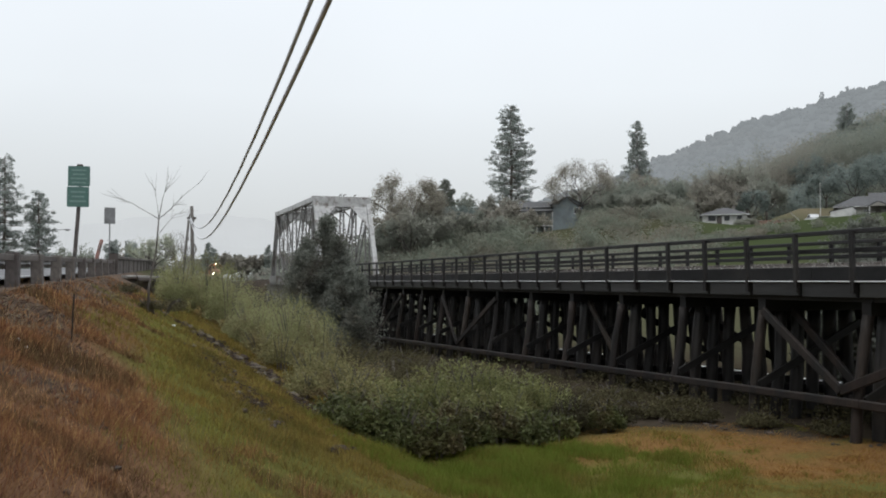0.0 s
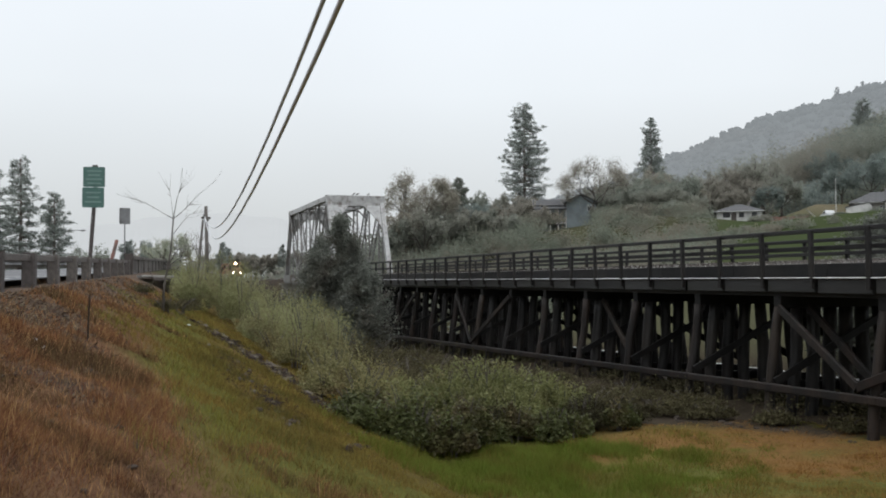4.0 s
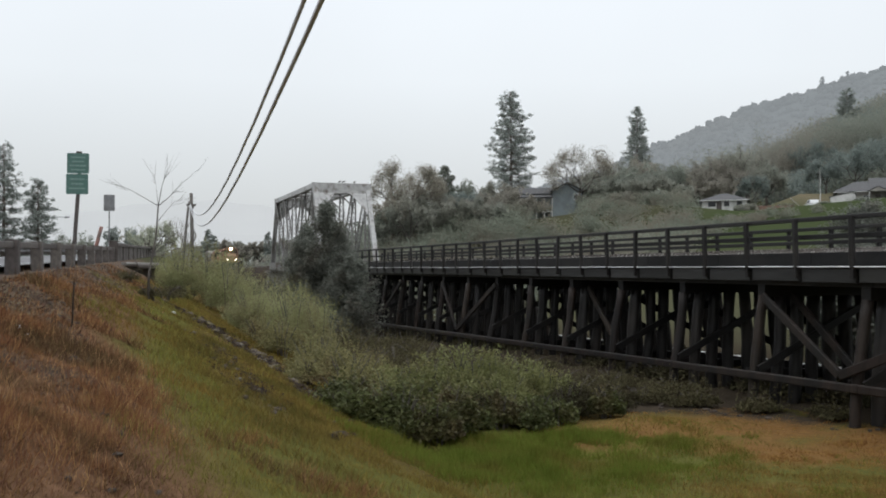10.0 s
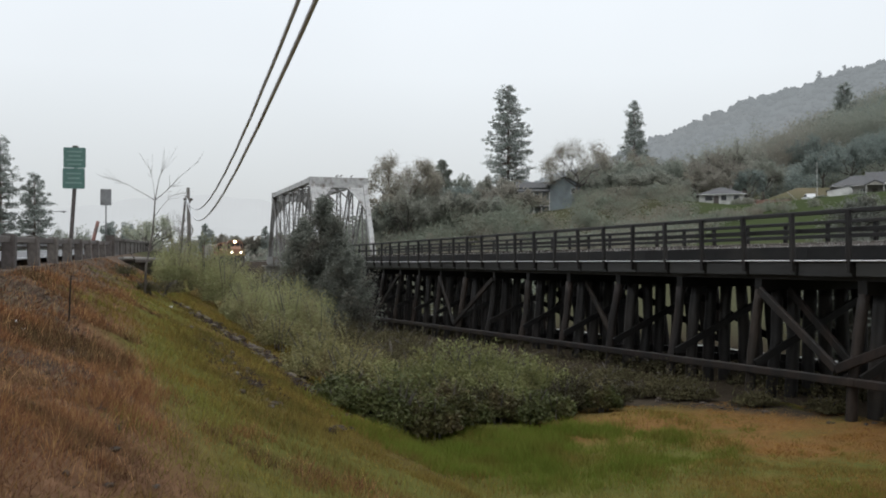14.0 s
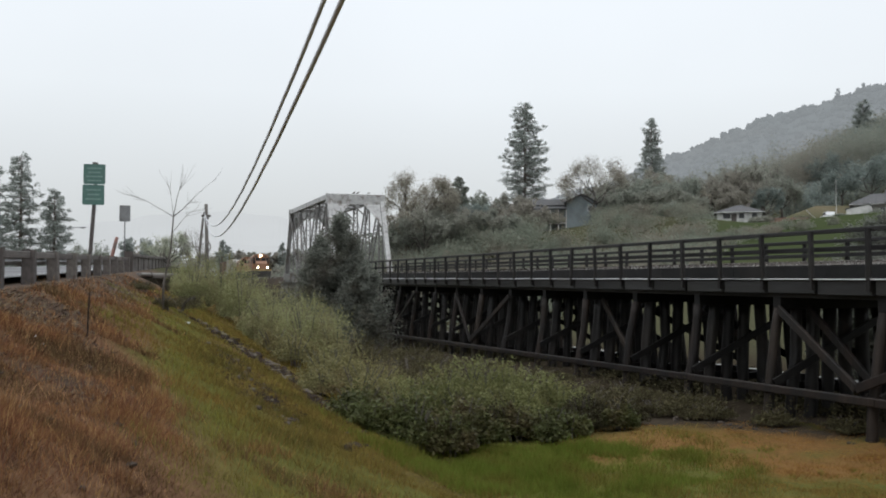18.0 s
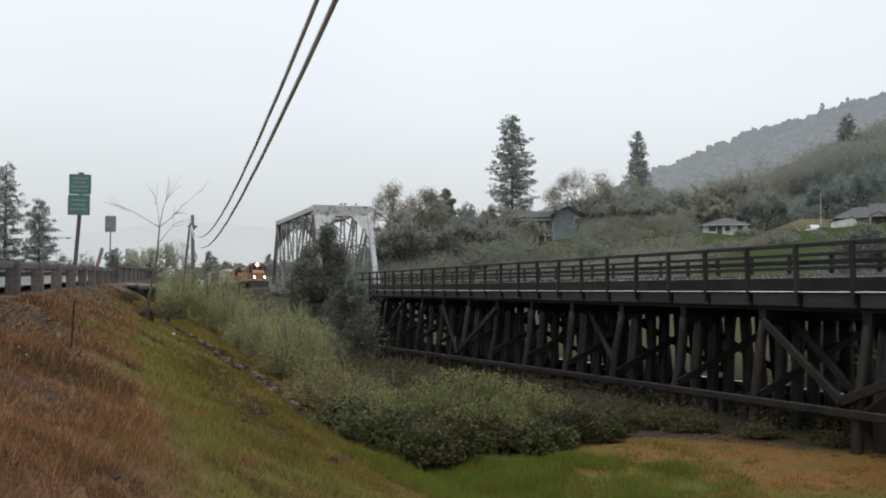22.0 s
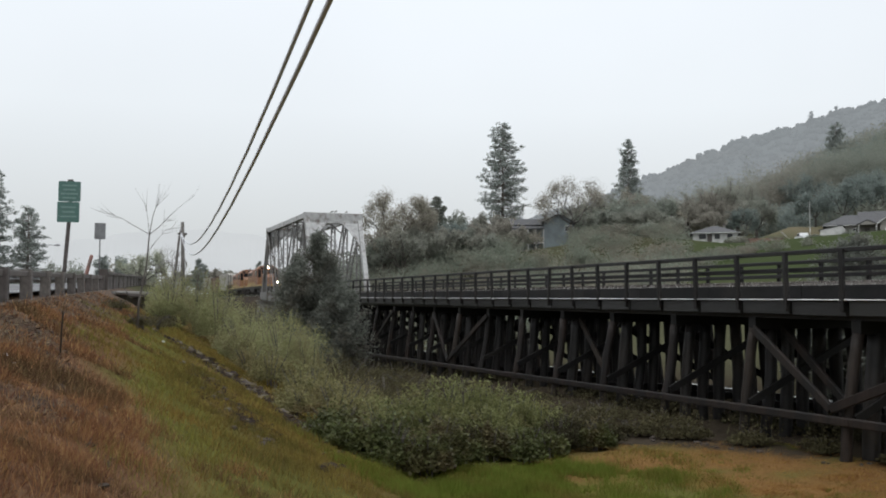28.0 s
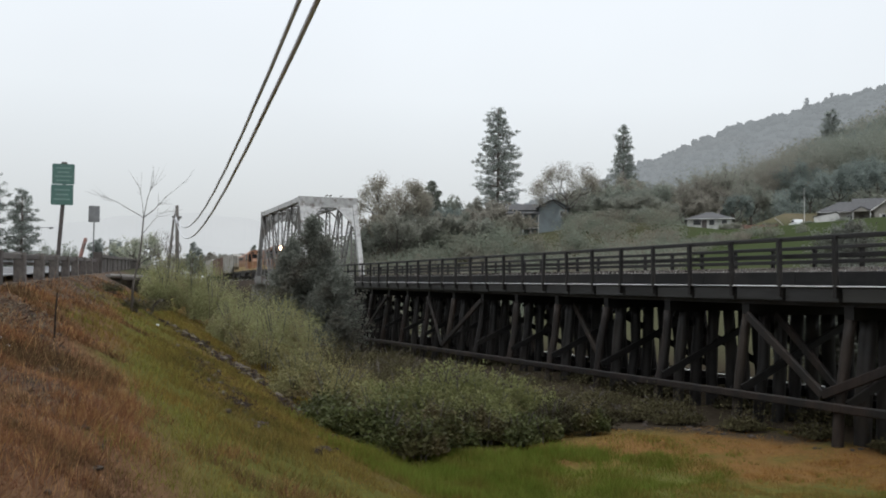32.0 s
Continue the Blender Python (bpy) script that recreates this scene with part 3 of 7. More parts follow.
    first = POST_Y0 - POST_STEP * round((POST_Y0 - y_lo) / POST_STEP)
    ys = [first + POST_STEP * i for i in range(n_post + 1)]
    for x, out in ((19.1, -1), (24.3, 1)):
        for a, b in zip(ys[:-1], ys[1:]):
            jz = RNG.normal() * 0.008
            part("fascia_board", Shape().box((x - 0.06, a + 0.07, 3.93 + jz), (x + 0.06, b - 0.07, 4.345 + jz), 0.02), FASCIA, t, "grey weathered deck-edge board", world=True)
        for a, b in zip(ys[:-1:2], ys[2::2]):
            jz = RNG.normal() * 0.004
            part("edge_plank", Shape().box((x - 0.14, a + 0.01, 4.36 + jz), (x + 0.16, b - 0.01, 4.39 + jz)), WHITE_AND_SHEEN, t, "wet deck-edge plank, its pale colour standing for sky sheen", world=True)
            part("ballast_curb", Shape().box((x - out * 0.45 - 0.1, a + 0.01, 4.40), (x - out * 0.45 + 0.1, b - 0.01, 4.80)), CURB_AND_SHADED_WOOD, t, world=True)
            part("top_rail", Shape().box((x + out * 0.02 - 0.05, a - 0.02, 5.70 + jz), (x + out * 0.02 + 0.07, b - 0.03, 5.83 + jz), 0.015), RAIL_WOOD, t, world=True)
            part("middle_rail", Shape().box((x - out * 0.09 - 0.03, a - 0.02, 5.18 + jz), (x - out * 0.09 + 0.03, b - 0.03, 5.32 + jz)), RAIL_WOOD, t, world=True)
            part("deck_panel", Shape().box((x - out * 0.28 - 0.12, a, 4.26), (x - out * 0.28 + 0.12, b - 0.01, 4.34)), CREOSOTE, t, world=True)
        me = Shape().beam((0, 0, -1.0), (0, 0, 0.72), 0.14, 0.13, 0.015).mesh("handrail_post", RAIL_WOOD)
        for y in ys:
            part("handrail_post", me, RAIL_WOOD, t, world=True, m=pose(x + out * 0.125, y + 0.12, 5.05, RNG.normal() * 1.6, RNG.normal() * 0.8, RNG.normal() * 4))
    part("deck", Shape().box((19.2, y_lo, 4.25), (24.2, y_hi, 4.40)), CREOSOTE, t, "dark plank deck under the ballast", world=True)
    part("ballast", Shape().prism([(19.75, 4.41), (23.65, 4.41), (23.2, 4.72), (20.2, 4.72)], y_lo, y_hi), BALLAST, t, "dark stony track ballast", world=True)


build_trestle()


def track_z(y):
    """Height of the rail head: level on the trestle, falling slightly past the truss."""
    return 4.965 - 0.3 * float(ease((y - 84) / 26)) - 0.53 * float(ease((y - 125) / 85))


def build_track():
    t = thing("railway_track", TRACK_X, 60, 4.7, label="single railway track with worn steel rails on timber ties", category="railway track")
    prof = [(-0.07, 0), (0.07, 0), (0.07, 0.02), (0.012, 0.04), (0.012, 0.12), (0.036, 0.13), (0.036, 0.165), (-0.036, 0.165), (-0.036, 0.13), (-0.012, 0.12), (-0.012, 0.04), (-0.07, 0.02)]
    stops = [2.0, 42, 82] + [92 + 10 * k for k in range(23)]
    for x in (TRACK_X - 0.755, TRACK_X + 0.755):
        for a, b in zip(stops[:-1], stops[1:]):
            sh = Shape().prism([(x + p, q - 0.165) for p, q in prof], a, b)
            sh.v = [(p[0], p[1], p[2] + track_z(p[1])) for p in sh.v]
            part("rail", sh, RAIL_STEEL, t, world=True)
    tie = Shape().beam((-1.3, 0, 0), (1.3, 0, 0), 0.22, 0.2).mesh("tie", TIE_WOOD)
    for k in range(212):
        y = 3 + k * 0.56
        part("tie", tie, TIE_WOOD, t, world=True, m=pose(TRACK_X + RNG.normal() * 0.02, y, track_z(y) - 0.265, 0, 0, RNG.normal() * 0.6))
    # embankment that carries the track past the truss
    bank = Shape()
    for a, b in zip(stops[6:-1], stops[7:]):
        sh = Shape().prism([(18.2, -6.0), (25.2, -6.0), (23.6, -0.9), (23.3, -0.22), (20.1, -0.22), (19.8, -0.9)], a, b)
        bank.add([(p[0], p[1], p[2] + track_z(p[1])) for p in sh.v], sh.f[:6])
    single("track_bank", bank.mesh("track_bank", SOIL), label="brown earth bank under the far track", category="embankment", kind="structure")


build_track()

TRUSS_XL, TRUSS_XR, TRUSS_TOP, TRUSS_BOT = 18.95, 24.5, 13.05, 4.45
TRUSS_FOOT0, TRUSS_TOP0, TRUSS_TOP1, TRUSS_FOOT1 = 88.3, 92.2, 115.4, 119.6


def laced(p0, p1, w, d, mat, parent, name, pitch=0.5, side=(1, 0, 0)):
    """A built-up member: two flanges set apart along side, joined by zigzag lacing bars."""
    p0, p1, side = Vector(p0), Vector(p1), Vector(side)
    a = (p1 - p0).normalized()
    up = side.cross(a).normalized()
    o = side * (w / 2)
    body = Shape()
    for sgn in (-1, 1):
        body.beam(p0 + o * sgn, p1 + o * sgn, 0.10, d, 0.006, up=up)
    ob = part(name, body, mat, parent, world=True)
    n = max(3, int((p1 - p0).length / pitch))
    bars = Shape()
    for i in range(n):
        q0, q1 = p0.lerp(p1, i / n), p0.lerp(p1, (i + 1) / n)
        for sgn in (-1, 1):
            for face in (-0.5, 0.5):
                bars.beam(q0 + o * sgn + up * d * face, q1 - o * sgn + up * d * face, 0.07, 0.012, 0.003, up=side)
    tagged(part("lacing", bars, mat, ob), kind="stuff")
    return ob


def build_truss():
    t = thing("steel_truss_bridge", TRACK_X, 104, 4.4, label="weathered silver-painted riveted steel through-truss railway bridge", category="bridge")
    panel = (TRUSS_TOP1 - TRUSS_TOP0) / 4
    tops = [TRUSS_TOP0 + panel * i for i in range(5)]
    for x in (TRUSS_XL, TRUSS_XR):
        part("top_chord", Shape().box((x - 0.28, TRUSS_TOP0 - 0.2, TRUSS_TOP - 0.52), (x + 0.28, TRUSS_TOP1 + 0.2, TRUSS_TOP)), OLD_PAINT, t, "flat silver-painted box chord", world=True)
        part("bottom_chord", Shape().box((x - 0.22, TRUSS_FOOT0, TRUSS_BOT - 0.5), (x + 0.22, TRUSS_FOOT1, TRUSS_BOT)), DARK_PAINT, t, world=True)
        for foot, top in ((TRUSS_FOOT0, TRUSS_TOP0), (TRUSS_FOOT1, TRUSS_TOP1)):
            # Far end posts take the darker steel tone to stand in for shade.
            part("end_post", Shape().beam((x, foot, TRUSS_BOT - 0.2), (x, top, TRUSS_TOP - 0.25), 0.46, 0.5, 0.02), OLD_PAINT if foot < top else DARK_PAINT, t, "inclined riveted box post", world=True)
            part("gusset_plate", Shape().box((x - 0.31, min(foot, top) + (0.2 if foot < top else -1.0), TRUSS_BOT - 0.3), (x + 0.31, max(foot, top) + (-2.2 if foot < top else 0.3), TRUSS_BOT + 0.55)), DARK_PAINT, t, world=True)
        for i, y in enumerate(tops):
            laced((x, y, TRUSS_BOT - 0.1), (x, y, TRUSS_TOP - 0.3), 0.44, 0.24, DARK_PAINT, t, "vertical_post")
        for i in range(4):
            a, b = (tops[i], tops[i + 1]) if i < 2 else (tops[i + 1], tops[i])
            laced((x, a, TRUSS_TOP - 0.35), (x, b, TRUSS_BOT), 0.42, 0.2, DARK_PAINT, t, "diagonal")
        for i in (1, 2):
            a, b = (tops[i + 1], tops[i]) if i < 2 else (tops[i], tops[i + 1])
            part("counter_tie", Shape().tube([(x, a, TRUSS_TOP - 0.4), (x, b, TRUSS_BOT)], [0.035, 0.035], 6), DARK_PAINT, t, world=True)
    # portals at both ends: deep plate strut with curved knee plates
    for y, foot in ((TRUSS_TOP0, TRUSS_FOOT0), (TRUSS_TOP1, TRUSS_FOOT1)):
        lean = (foot - y) / (TRUSS_TOP - TRUSS_BOT)
        part("portal_strut", Shape().beam((TRUSS_XL - 0.3, y + lean * 0.55, TRUSS_TOP - 0.52), (TRUSS_XR + 0.3, y + lean * 0.55, TRUSS_TOP - 0.52), 0.4, 1.02), OLD_PAINT, t, "deep riveted silver plate across the portal", world=True)
        for x, sg in ((TRUSS_XL + 0.25, 1), (TRUSS_XR - 0.25, -1)):
            out = [(x + sg * 1.75, TRUSS_TOP - 1.0), (x, TRUSS_TOP - 1.0)] + [(x + sg * 1.75 * (1 - math.sin(a)) ** 1.3, TRUSS_TOP - 1.0 - 2.5 * math.sin(a)) for a in [math.pi / 2 * (7 - k) / 8 for k in range(8)]]
            sh = Shape().prism(out, -0.06, 0.06)
            sh.v = [(p[0], y + p[1] + lean * (TRUSS_TOP - p[2]), p[2]) for p in sh.v]
            part("knee_plate", sh, OLD_PAINT, t, "curved riveted knee plate", world=True)
        part("portal_flange", Shape().beam((TRUSS_XL - 0.32, y + lean * 0.02, TRUSS_TOP + 0.03), (TRUSS_XR + 0.32, y + lean * 0.02, TRUSS_TOP + 0.03), 0.5, 0.05), DARK_PAINT, t, world=True)
    for y in tops[1:-1]:
        laced((TRUSS_XL, y, TRUSS_TOP - 0.3), (TRUSS_XR, y, TRUSS_TOP - 0.3), 0.5, 0.3, DARK_PAINT, t, "top_strut", side=(0, 0, 1))
        for x, sg in ((TRUSS_XL, 1), (TRUSS_XR, -1)):
            part("sway_knee", Shape().beam((x, y, TRUSS_TOP - 2.0), (x + sg * 1.7, y, TRUSS_TOP - 0.5), 0.12, 0.12), DARK_PAINT, t, world=True)
    for a, b in zip(tops[:-1], tops[1:]):
        for x0, x1 in ((TRUSS_XL, TRUSS_XR), (TRUSS_XR, TRUSS_XL)):
            part("lateral_brace", Shape().beam((x0, a, TRUSS_TOP - 0.1), (x1, b, TRUSS_TOP - 0.1), 0.12, 0.1), DARK_PAINT, t, world=True)
    for y in [TRUSS_FOOT0 + 0.4] + tops + [TRUSS_FOOT1 - 0.4]:
        part("floor_beam", Shape().box((TRUSS_XL, y - 0.15, 3.9), (TRUSS_XR, y + 0.15, 4.3)), DARK_PAINT, t, world=True)
    for x in (TRACK_X - 0.9, TRACK_X + 0.9):
        part("floor_stringer", Shape().box((x - 0.12, TRUSS_FOOT0, 3.98), (x + 0.12, TRUSS_FOOT1, 4.28)), DARK_PAINT, t, world=True)
    for y in (TRUSS_FOOT0 - 0.2, TRUSS_FOOT1 + 0.2):
        z0 = float(land(TRACK_X, y)) - 1
        single("bridge_pier", Shape().prism([(18.1, z0), (25.3, z0), (25.0, 3.7), (18.4, 3.7)], y - 0.9, y + 0.9).box((18.2, y - 1.05, 3.70), (25.2, y + 1.05, 3.95), 0.04).mesh("bridge_pier", CONCRETE),
               label="stained pale concrete pier under the truss end", category="pier", group="bridge piers")
    bird = Shape()
    bird.tube([(0, -0.16, 0.10), (0, -0.06, 0.14), (0, 0.06, 0.17), (0, 0.12, 0.23), (0, 0.17, 0.25), (0, 0.22, 0.24)], [0.015, 0.06, 0.075, 0.05, 0.04, 0.008], 8)
    wing = Shape().tube([(0.06, 0.06, 0.17), (0.065, -0.06, 0.14), (0.05, -0.2, 0.09)], [0.03, 0.035, 0.008], 6)
    for x in (21.55, 21.95, 23.1):
        b = thing("pigeon", x, TRUSS_TOP0 - 0.1, TRUSS_TOP + 0.055, 90 + x * 40, "small dark pigeon perched on the bridge portal", "bird", "pigeons on the portal")
        part("body", bird, POST_WOOD, b, smooth=True)
        part("wing", wing, POST_WOOD, b, smooth=True)
        part("leg", Shape().beam((0.03, 0, 0), (0.03, 0, 0.11), 0.012, 0.012), POST_WOOD, b)


build_truss()

# ---- the train ----
# Locomotive orange dulled in the paint colour to imitate mist.
ORANGE = shade("mist_muted_orange_paint", (0.205, 0.104, 0.062), (0.26, 0.134, 0.08), 2, 0.55, 0.05, c3=(0.17, 0.088, 0.055), scale3=0.9, cut=(0.52, 0.75))
CREAM = shade("dull_yellow_stripe_paint", (0.315, 0.225, 0.0825), (0.39, 0.285, 0.12), 3, 0.5, 0.05, c3=(0.165, 0.105, 0.0525), scale3=1.0)
GRIME = shade("grimy_black_running_gear", (0.022, 0.02, 0.019), (0.06, 0.054, 0.05), 4, 0.65, 0.3)
GLASS = shade("dark_cab_glass", (0.012, 0.014, 0.016), (0.02, 0.022, 0.025), 1, 0.08, 0)
HOPPER = shade("pale_grey_hopper_paint", (0.27, 0.26, 0.235), (0.38, 0.37, 0.34), 1.5, 0.6, 0.08, c3=(0.15, 0.11, 0.085), scale3=0.7, cut=(0.52, 0.7))
BOXCAR = shade("brown_freight_paint", (0.10, 0.055, 0.04), (0.16, 0.09, 0.065), 1.5, 0.65, 0.08, c3=(0.06, 0.045, 0.04), scale3=0.7)
HEAD_GLOW = glow("warm_headlight_glass", (1.0, 0.80, 0.50), 26.0)
DITCH_GLOW = glow("ditch_light_glass", (1.0, 0.84, 0.58), 16.0)
WHEELS = []


def lens_shape(r, depth=0.08, n=14):
    """A round lamp glass, domed, facing -y."""
    sh = Shape()
    pts = [(0, -depth, 0)]
    for k, (rr, dd) in enumerate(((0.55, -depth * 0.75), (1.0, 0.0))):
        pts += [(r * rr * math.cos(2 * math.pi * i / n), dd, r * rr * math.sin(2 * math.pi * i / n)) for i in range(n)]
    faces = [(0, 1 + i, 1 + (i + 1) % n) for i in range(n)] + [(1 + i, 1 + n + i, 1 + n + (i + 1) % n, 1 + (i + 1) % n) for i in range(n)]
    faces += [tuple(1 + n + i for i in range(n))]
    return sh.add(pts, faces)


def wheelset(parent, y, r=0.5):
    sh = Shape()
    for x in (-0.755, 0.755):
        sh.tube([(x - 0.07, 0, 0), (x - 0.05, 0, 0), (x + 0.05, 0, 0), (x + 0.07, 0, 0)], [r * 0.8, r, r, r * 0.8], 18)
    sh.tube([(-0.95, 0, 0), (0.95, 0, 0)], [0.09, 0.09], 10)
    for x in (-0.84, 0.84):
        for a in range(4):
            sh.beam((x, 0, 0), (x, math.cos(a * math.pi / 2) * r * 0.7, math.sin(a * math.pi / 2) * r * 0.7), 0.03, 0.07, 0.004, up=(1, 0, 0))
    ob = part("wheelset", sh, GRIME, parent, m=pose(0, y, r))
    WHEELS.append((ob, y, r))
    return ob


def truck(parent, y, gap=1.35, wheel=0.5):
    sh = Shape()
    for x in (-1.08, 1.08):
        sh.box((x - 0.1, y - gap - 0.35, 0.42), (x + 0.1, y + gap + 0.35, 0.70), 0.05)
        for yy in (y - gap, y + gap):
            sh.box((x - 0.14, yy - 0.22, 0.30), (x + 0.14, yy + 0.22, 0.85), 0.05)
        for k in (-0.4, -0.13, 0.13, 0.4):
            sh.tube([(x, y + k, 0.66), (x, y + k, 0.95)], [0.1, 0.1], 8)
        sh.box((x - 0.12, y - 0.6, 0.9), (x + 0.12, y + 0.6, 1.02), 0.03)
    sh.box((-1.05, y - 0.25, 0.45), (1.05, y + 0.25, 0.8), 0.05)
    part("truck_frame", sh, GRIME, parent, "grimy black wheel-truck frame")
    for yy in (y - gap, y + gap):
        wheelset(parent, yy, wheel)


def build_locomotive(lit):
    t = thing("locomotive", label="orange diesel road-switcher locomotive" + (" with headlight and ditch lights lit" if lit else " running second in the train"), category="locomotive", group="locomotives of the train")
    part("underframe", Shape().box((-1.45, 0.45, 0.98), (1.45, 17.6, 1.30), 0.03).box((-0.3, -0.1, 0.8), (0.3, 0.5, 1.1), 0.04).box((-0.3, 17.5, 0.8), (0.3, 18.1, 1.1), 0.04), GRIME, t)
    part("walkway_sill", Shape().box((-1.52, 0.35, 1.30), (1.52, 17.7, 1.52), 0.02), CREAM, t, "dull yellow sill stripe along the walkway")
    part("pilot", Shape().prism([(-1.45, 0.25), (1.45, 0.25), (1.5, 1.28), (-1.5, 1.28)], 0.30, 0.42).prism([(-1.4, 0.18), (0, 0.14), (1.4, 0.18), (1.3, 0.75), (-1.3, 0.75)], 0.05, 0.16), GRIME, t, "black pilot plate and plough")
    part("short_hood", Shape().prism([(1.35, 1.52), (3.15, 1.52), (3.15, 3.05), (1.75, 2.95), (1.40, 2.6)], -0.95, 0.95, "x"), ORANGE, t, "orange low nose")
    cab = part("cab", Shape().prism([(-1.5, 1.52), (1.5, 1.52), (1.5, 3.75), (1.05, 4.22), (0.5, 4.36), (-0.5, 4.36), (-1.05, 4.22), (-1.5, 3.75)], 3.1, 5.25), ORANGE, t)
    for x0, x1 in ((-1.38, -0.98), (-0.86, -0.1), (0.1, 0.86), (0.98, 1.38)):
        part("windscreen", Shape().box((x0, 3.05, 3.15 if abs(x0 + x1) < 1.5 else 2.6), (x1, 3.09, 3.72), 0.02), GLASS, cab)
    for x in (-1.5, 1.5):
        for y0, y1 in ((3.35, 4.0), (4.15, 4.95)):
            part("side_window", Shape().box((x - 0.03, y0, 2.75), (x + 0.03, y1, 3.55), 0.02), GLASS, cab)
        part("sunshade", Shape().beam((x * 1.02, 3.3, 3.66), (x * 1.02, 5.0, 3.66), 0.22, 0.03), GRIME, cab)
    hood = part("long_hood", Shape().prism([(-0.92, 1.52), (0.92, 1.52), (0.92, 3.55), (0.62, 3.88), (-0.62, 3.88), (-0.92, 3.55)], 5.28, 16.7), ORANGE, t)
    part("brake_blister", Shape().prism([(-1.12, 3.0), (1.12, 3.0), (1.12, 3.72), (0.8, 4.02), (-0.8, 4.02), (-1.12, 3.72)], 7.6, 10.8), ORANGE, t)
    part("lower_stripe", Shape().box((-0.945, 5.3, 1.55), (0.945, 16.68, 1.95), 0.01), CREAM, t, "yellow band along the hood")
    for k in range(9):
        for x in (-0.93, 0.93):
            part("hood_door", Shape().box((x - 0.025, 5.6 + k * 1.2, 2.05), (x + 0.025, 6.65 + k * 1.2, 2.95), 0.01), ORANGE, hood)
    for y in (12.4, 13.9, 15.4):
        part("roof_fan", Shape().tube([(0, y, 3.86), (0, y, 4.05)], [0.6, 0.58], 16), GRIME, t)
        for x in (-0.93, 0.93):
            part("radiator_grille", Shape().box((x - 0.03, y - 0.65, 3.02), (x + 0.03, y + 0.65, 3.48), 0.01), GRIME, t)
    part("exhaust_stack", Shape().box((-0.3, 6.5, 3.85), (0.3, 7.0, 4.18), 0.03), GRIME, t)
    part("fuel_tank", Shape().prism([(-1.35, 0.55), (-1.1, 0.35), (1.1, 0.35), (1.35, 0.55), (1.35, 0.97), (-1.35, 0.97)], 7.0, 11.0), GRIME, t)
    part("horn", Shape().tube([(0.3, 4.6, 4.36), (0.3, 4.6, 4.5), (0.3, 4.2, 4.52)], [0.04, 0.05, 0.09], 8), GRIME, t)
    for x in (-1.46, 1.46):
        rail = Shape().tube([(x, 5.4, 2.55), (x, 17.3, 2.55)], [0.022, 0.022], 6)
        for k in range(8):
            rail.tube([(x, 5.5 + k * 1.68, 1.52), (x, 5.5 + k * 1.68, 2.55)], [0.02, 0.02], 6)
        part("walkway_handrail", rail, CREAM, t)
        part("end_handrail", Shape().tube([(x, 0.45, 0.5), (x, 0.45, 2.5), (x * 0.55, 0.45, 2.55)], [0.022, 0.022, 0.022], 6), CREAM, t)
        part("number_board", Shape().box((x * 0.55 - 0.22, 3.02, 3.8), (x * 0.55 + 0.22, 3.08, 4.02), 0.02), GLASS, cab)
    for y in (3.3, 14.7):
        truck(t, y)
    if lit:
        part("headlight", lens_shape(0.20), HEAD_GLOW, t, "glowing warm headlight", m=pose(0.0, 3.0, 4.02))
        for x in (-0.85, 0.85):
            part("ditch_light", lens_shape(0.15), DITCH_GLOW, t, "glowing ditch light", m=pose(x, 0.28, 1.86))
            part("ditch_bracket", Shape().box((x - 0.2, 0.3, 1.5), (x + 0.2, 0.42, 2.06), 0.02), GRIME, t)
    else:
        part("headlight", lens_shape(0.16), GLASS, t, "unlit headlight", m=pose(0.0, 3.0, 4.02))
    return t


def build_freight(kind_name, paint, label):
    t = thing(kind_name, label=label, category="freight wagon", group="freight wagons of the train")
    part("centre_sill", Shape().box((-0.35, 0.0, 0.85), (0.35, 14.6, 1.15), 0.03), GRIME, t)
    if kind_name == "hopper_wagon":
        part("body", Shape().prism([(0.6, 2.2), (3.0, 1.25), (11.6, 1.25), (14.0, 2.2), (14.0, 3.95), (13.7, 4.3), (0.9, 4.3), (0.6, 3.95)], -1.5, 1.5, "x"), paint, t)
        for k in range(11):
            for x in (-1.53, 1.53):
                part("side_rib", Shape().beam((x, 1.5 + k * 1.16, 1.4), (x, 1.5 + k * 1.16, 4.1), 0.09, 0.07), paint, t)
        part("roof_walk", Shape().box((-0.35, 1.0, 4.34), (0.35, 13.6, 4.40), 0.01), GRIME, t)
        for y in (3.6, 7.3, 11.0):
            part("outlet_gate", Shape().prism([(-0.9, 1.24), (0.9, 1.24), (0.3, 0.55), (-0.3, 0.55)], y - 0.9, y + 0.9), GRIME, t)
        for y in (0.35, 14.2):
            part("end_ladder", Shape().box((-1.45, y - 0.03, 1.2), (-1.38, y + 0.03, 4.1), 0.01).box((-1.05, y - 0.03, 1.2), (-0.98, y + 0.03, 4.1), 0.01), GRIME, t)
            part("end_platform", Shape().box((-1.45, y - 0.3, 1.05), (1.45, y + 0.3, 1.2), 0.02), GRIME, t)
    else:
        part("body", Shape().prism([(-1.5, 1.15), (1.5, 1.15), (1.5, 4.1), (0, 4.4), (-1.5, 4.1)], 0.4, 14.2), paint, t)
        for x in (-1.54, 1.54):
            part("sliding_door", Shape().box((x - 0.03, 5.8, 1.3), (x + 0.03, 8.8, 3.95), 0.02), paint, t)
            for k in range(14):
                part("side_rib", Shape().beam((x * 0.99, 0.9 + k, 1.2), (x * 0.99, 0.9 + k, 4.05), 0.06, 0.06), paint, t)
    for y in (2.0, 12.6):
        truck(t, y, 0.87, 0.42)
    return t


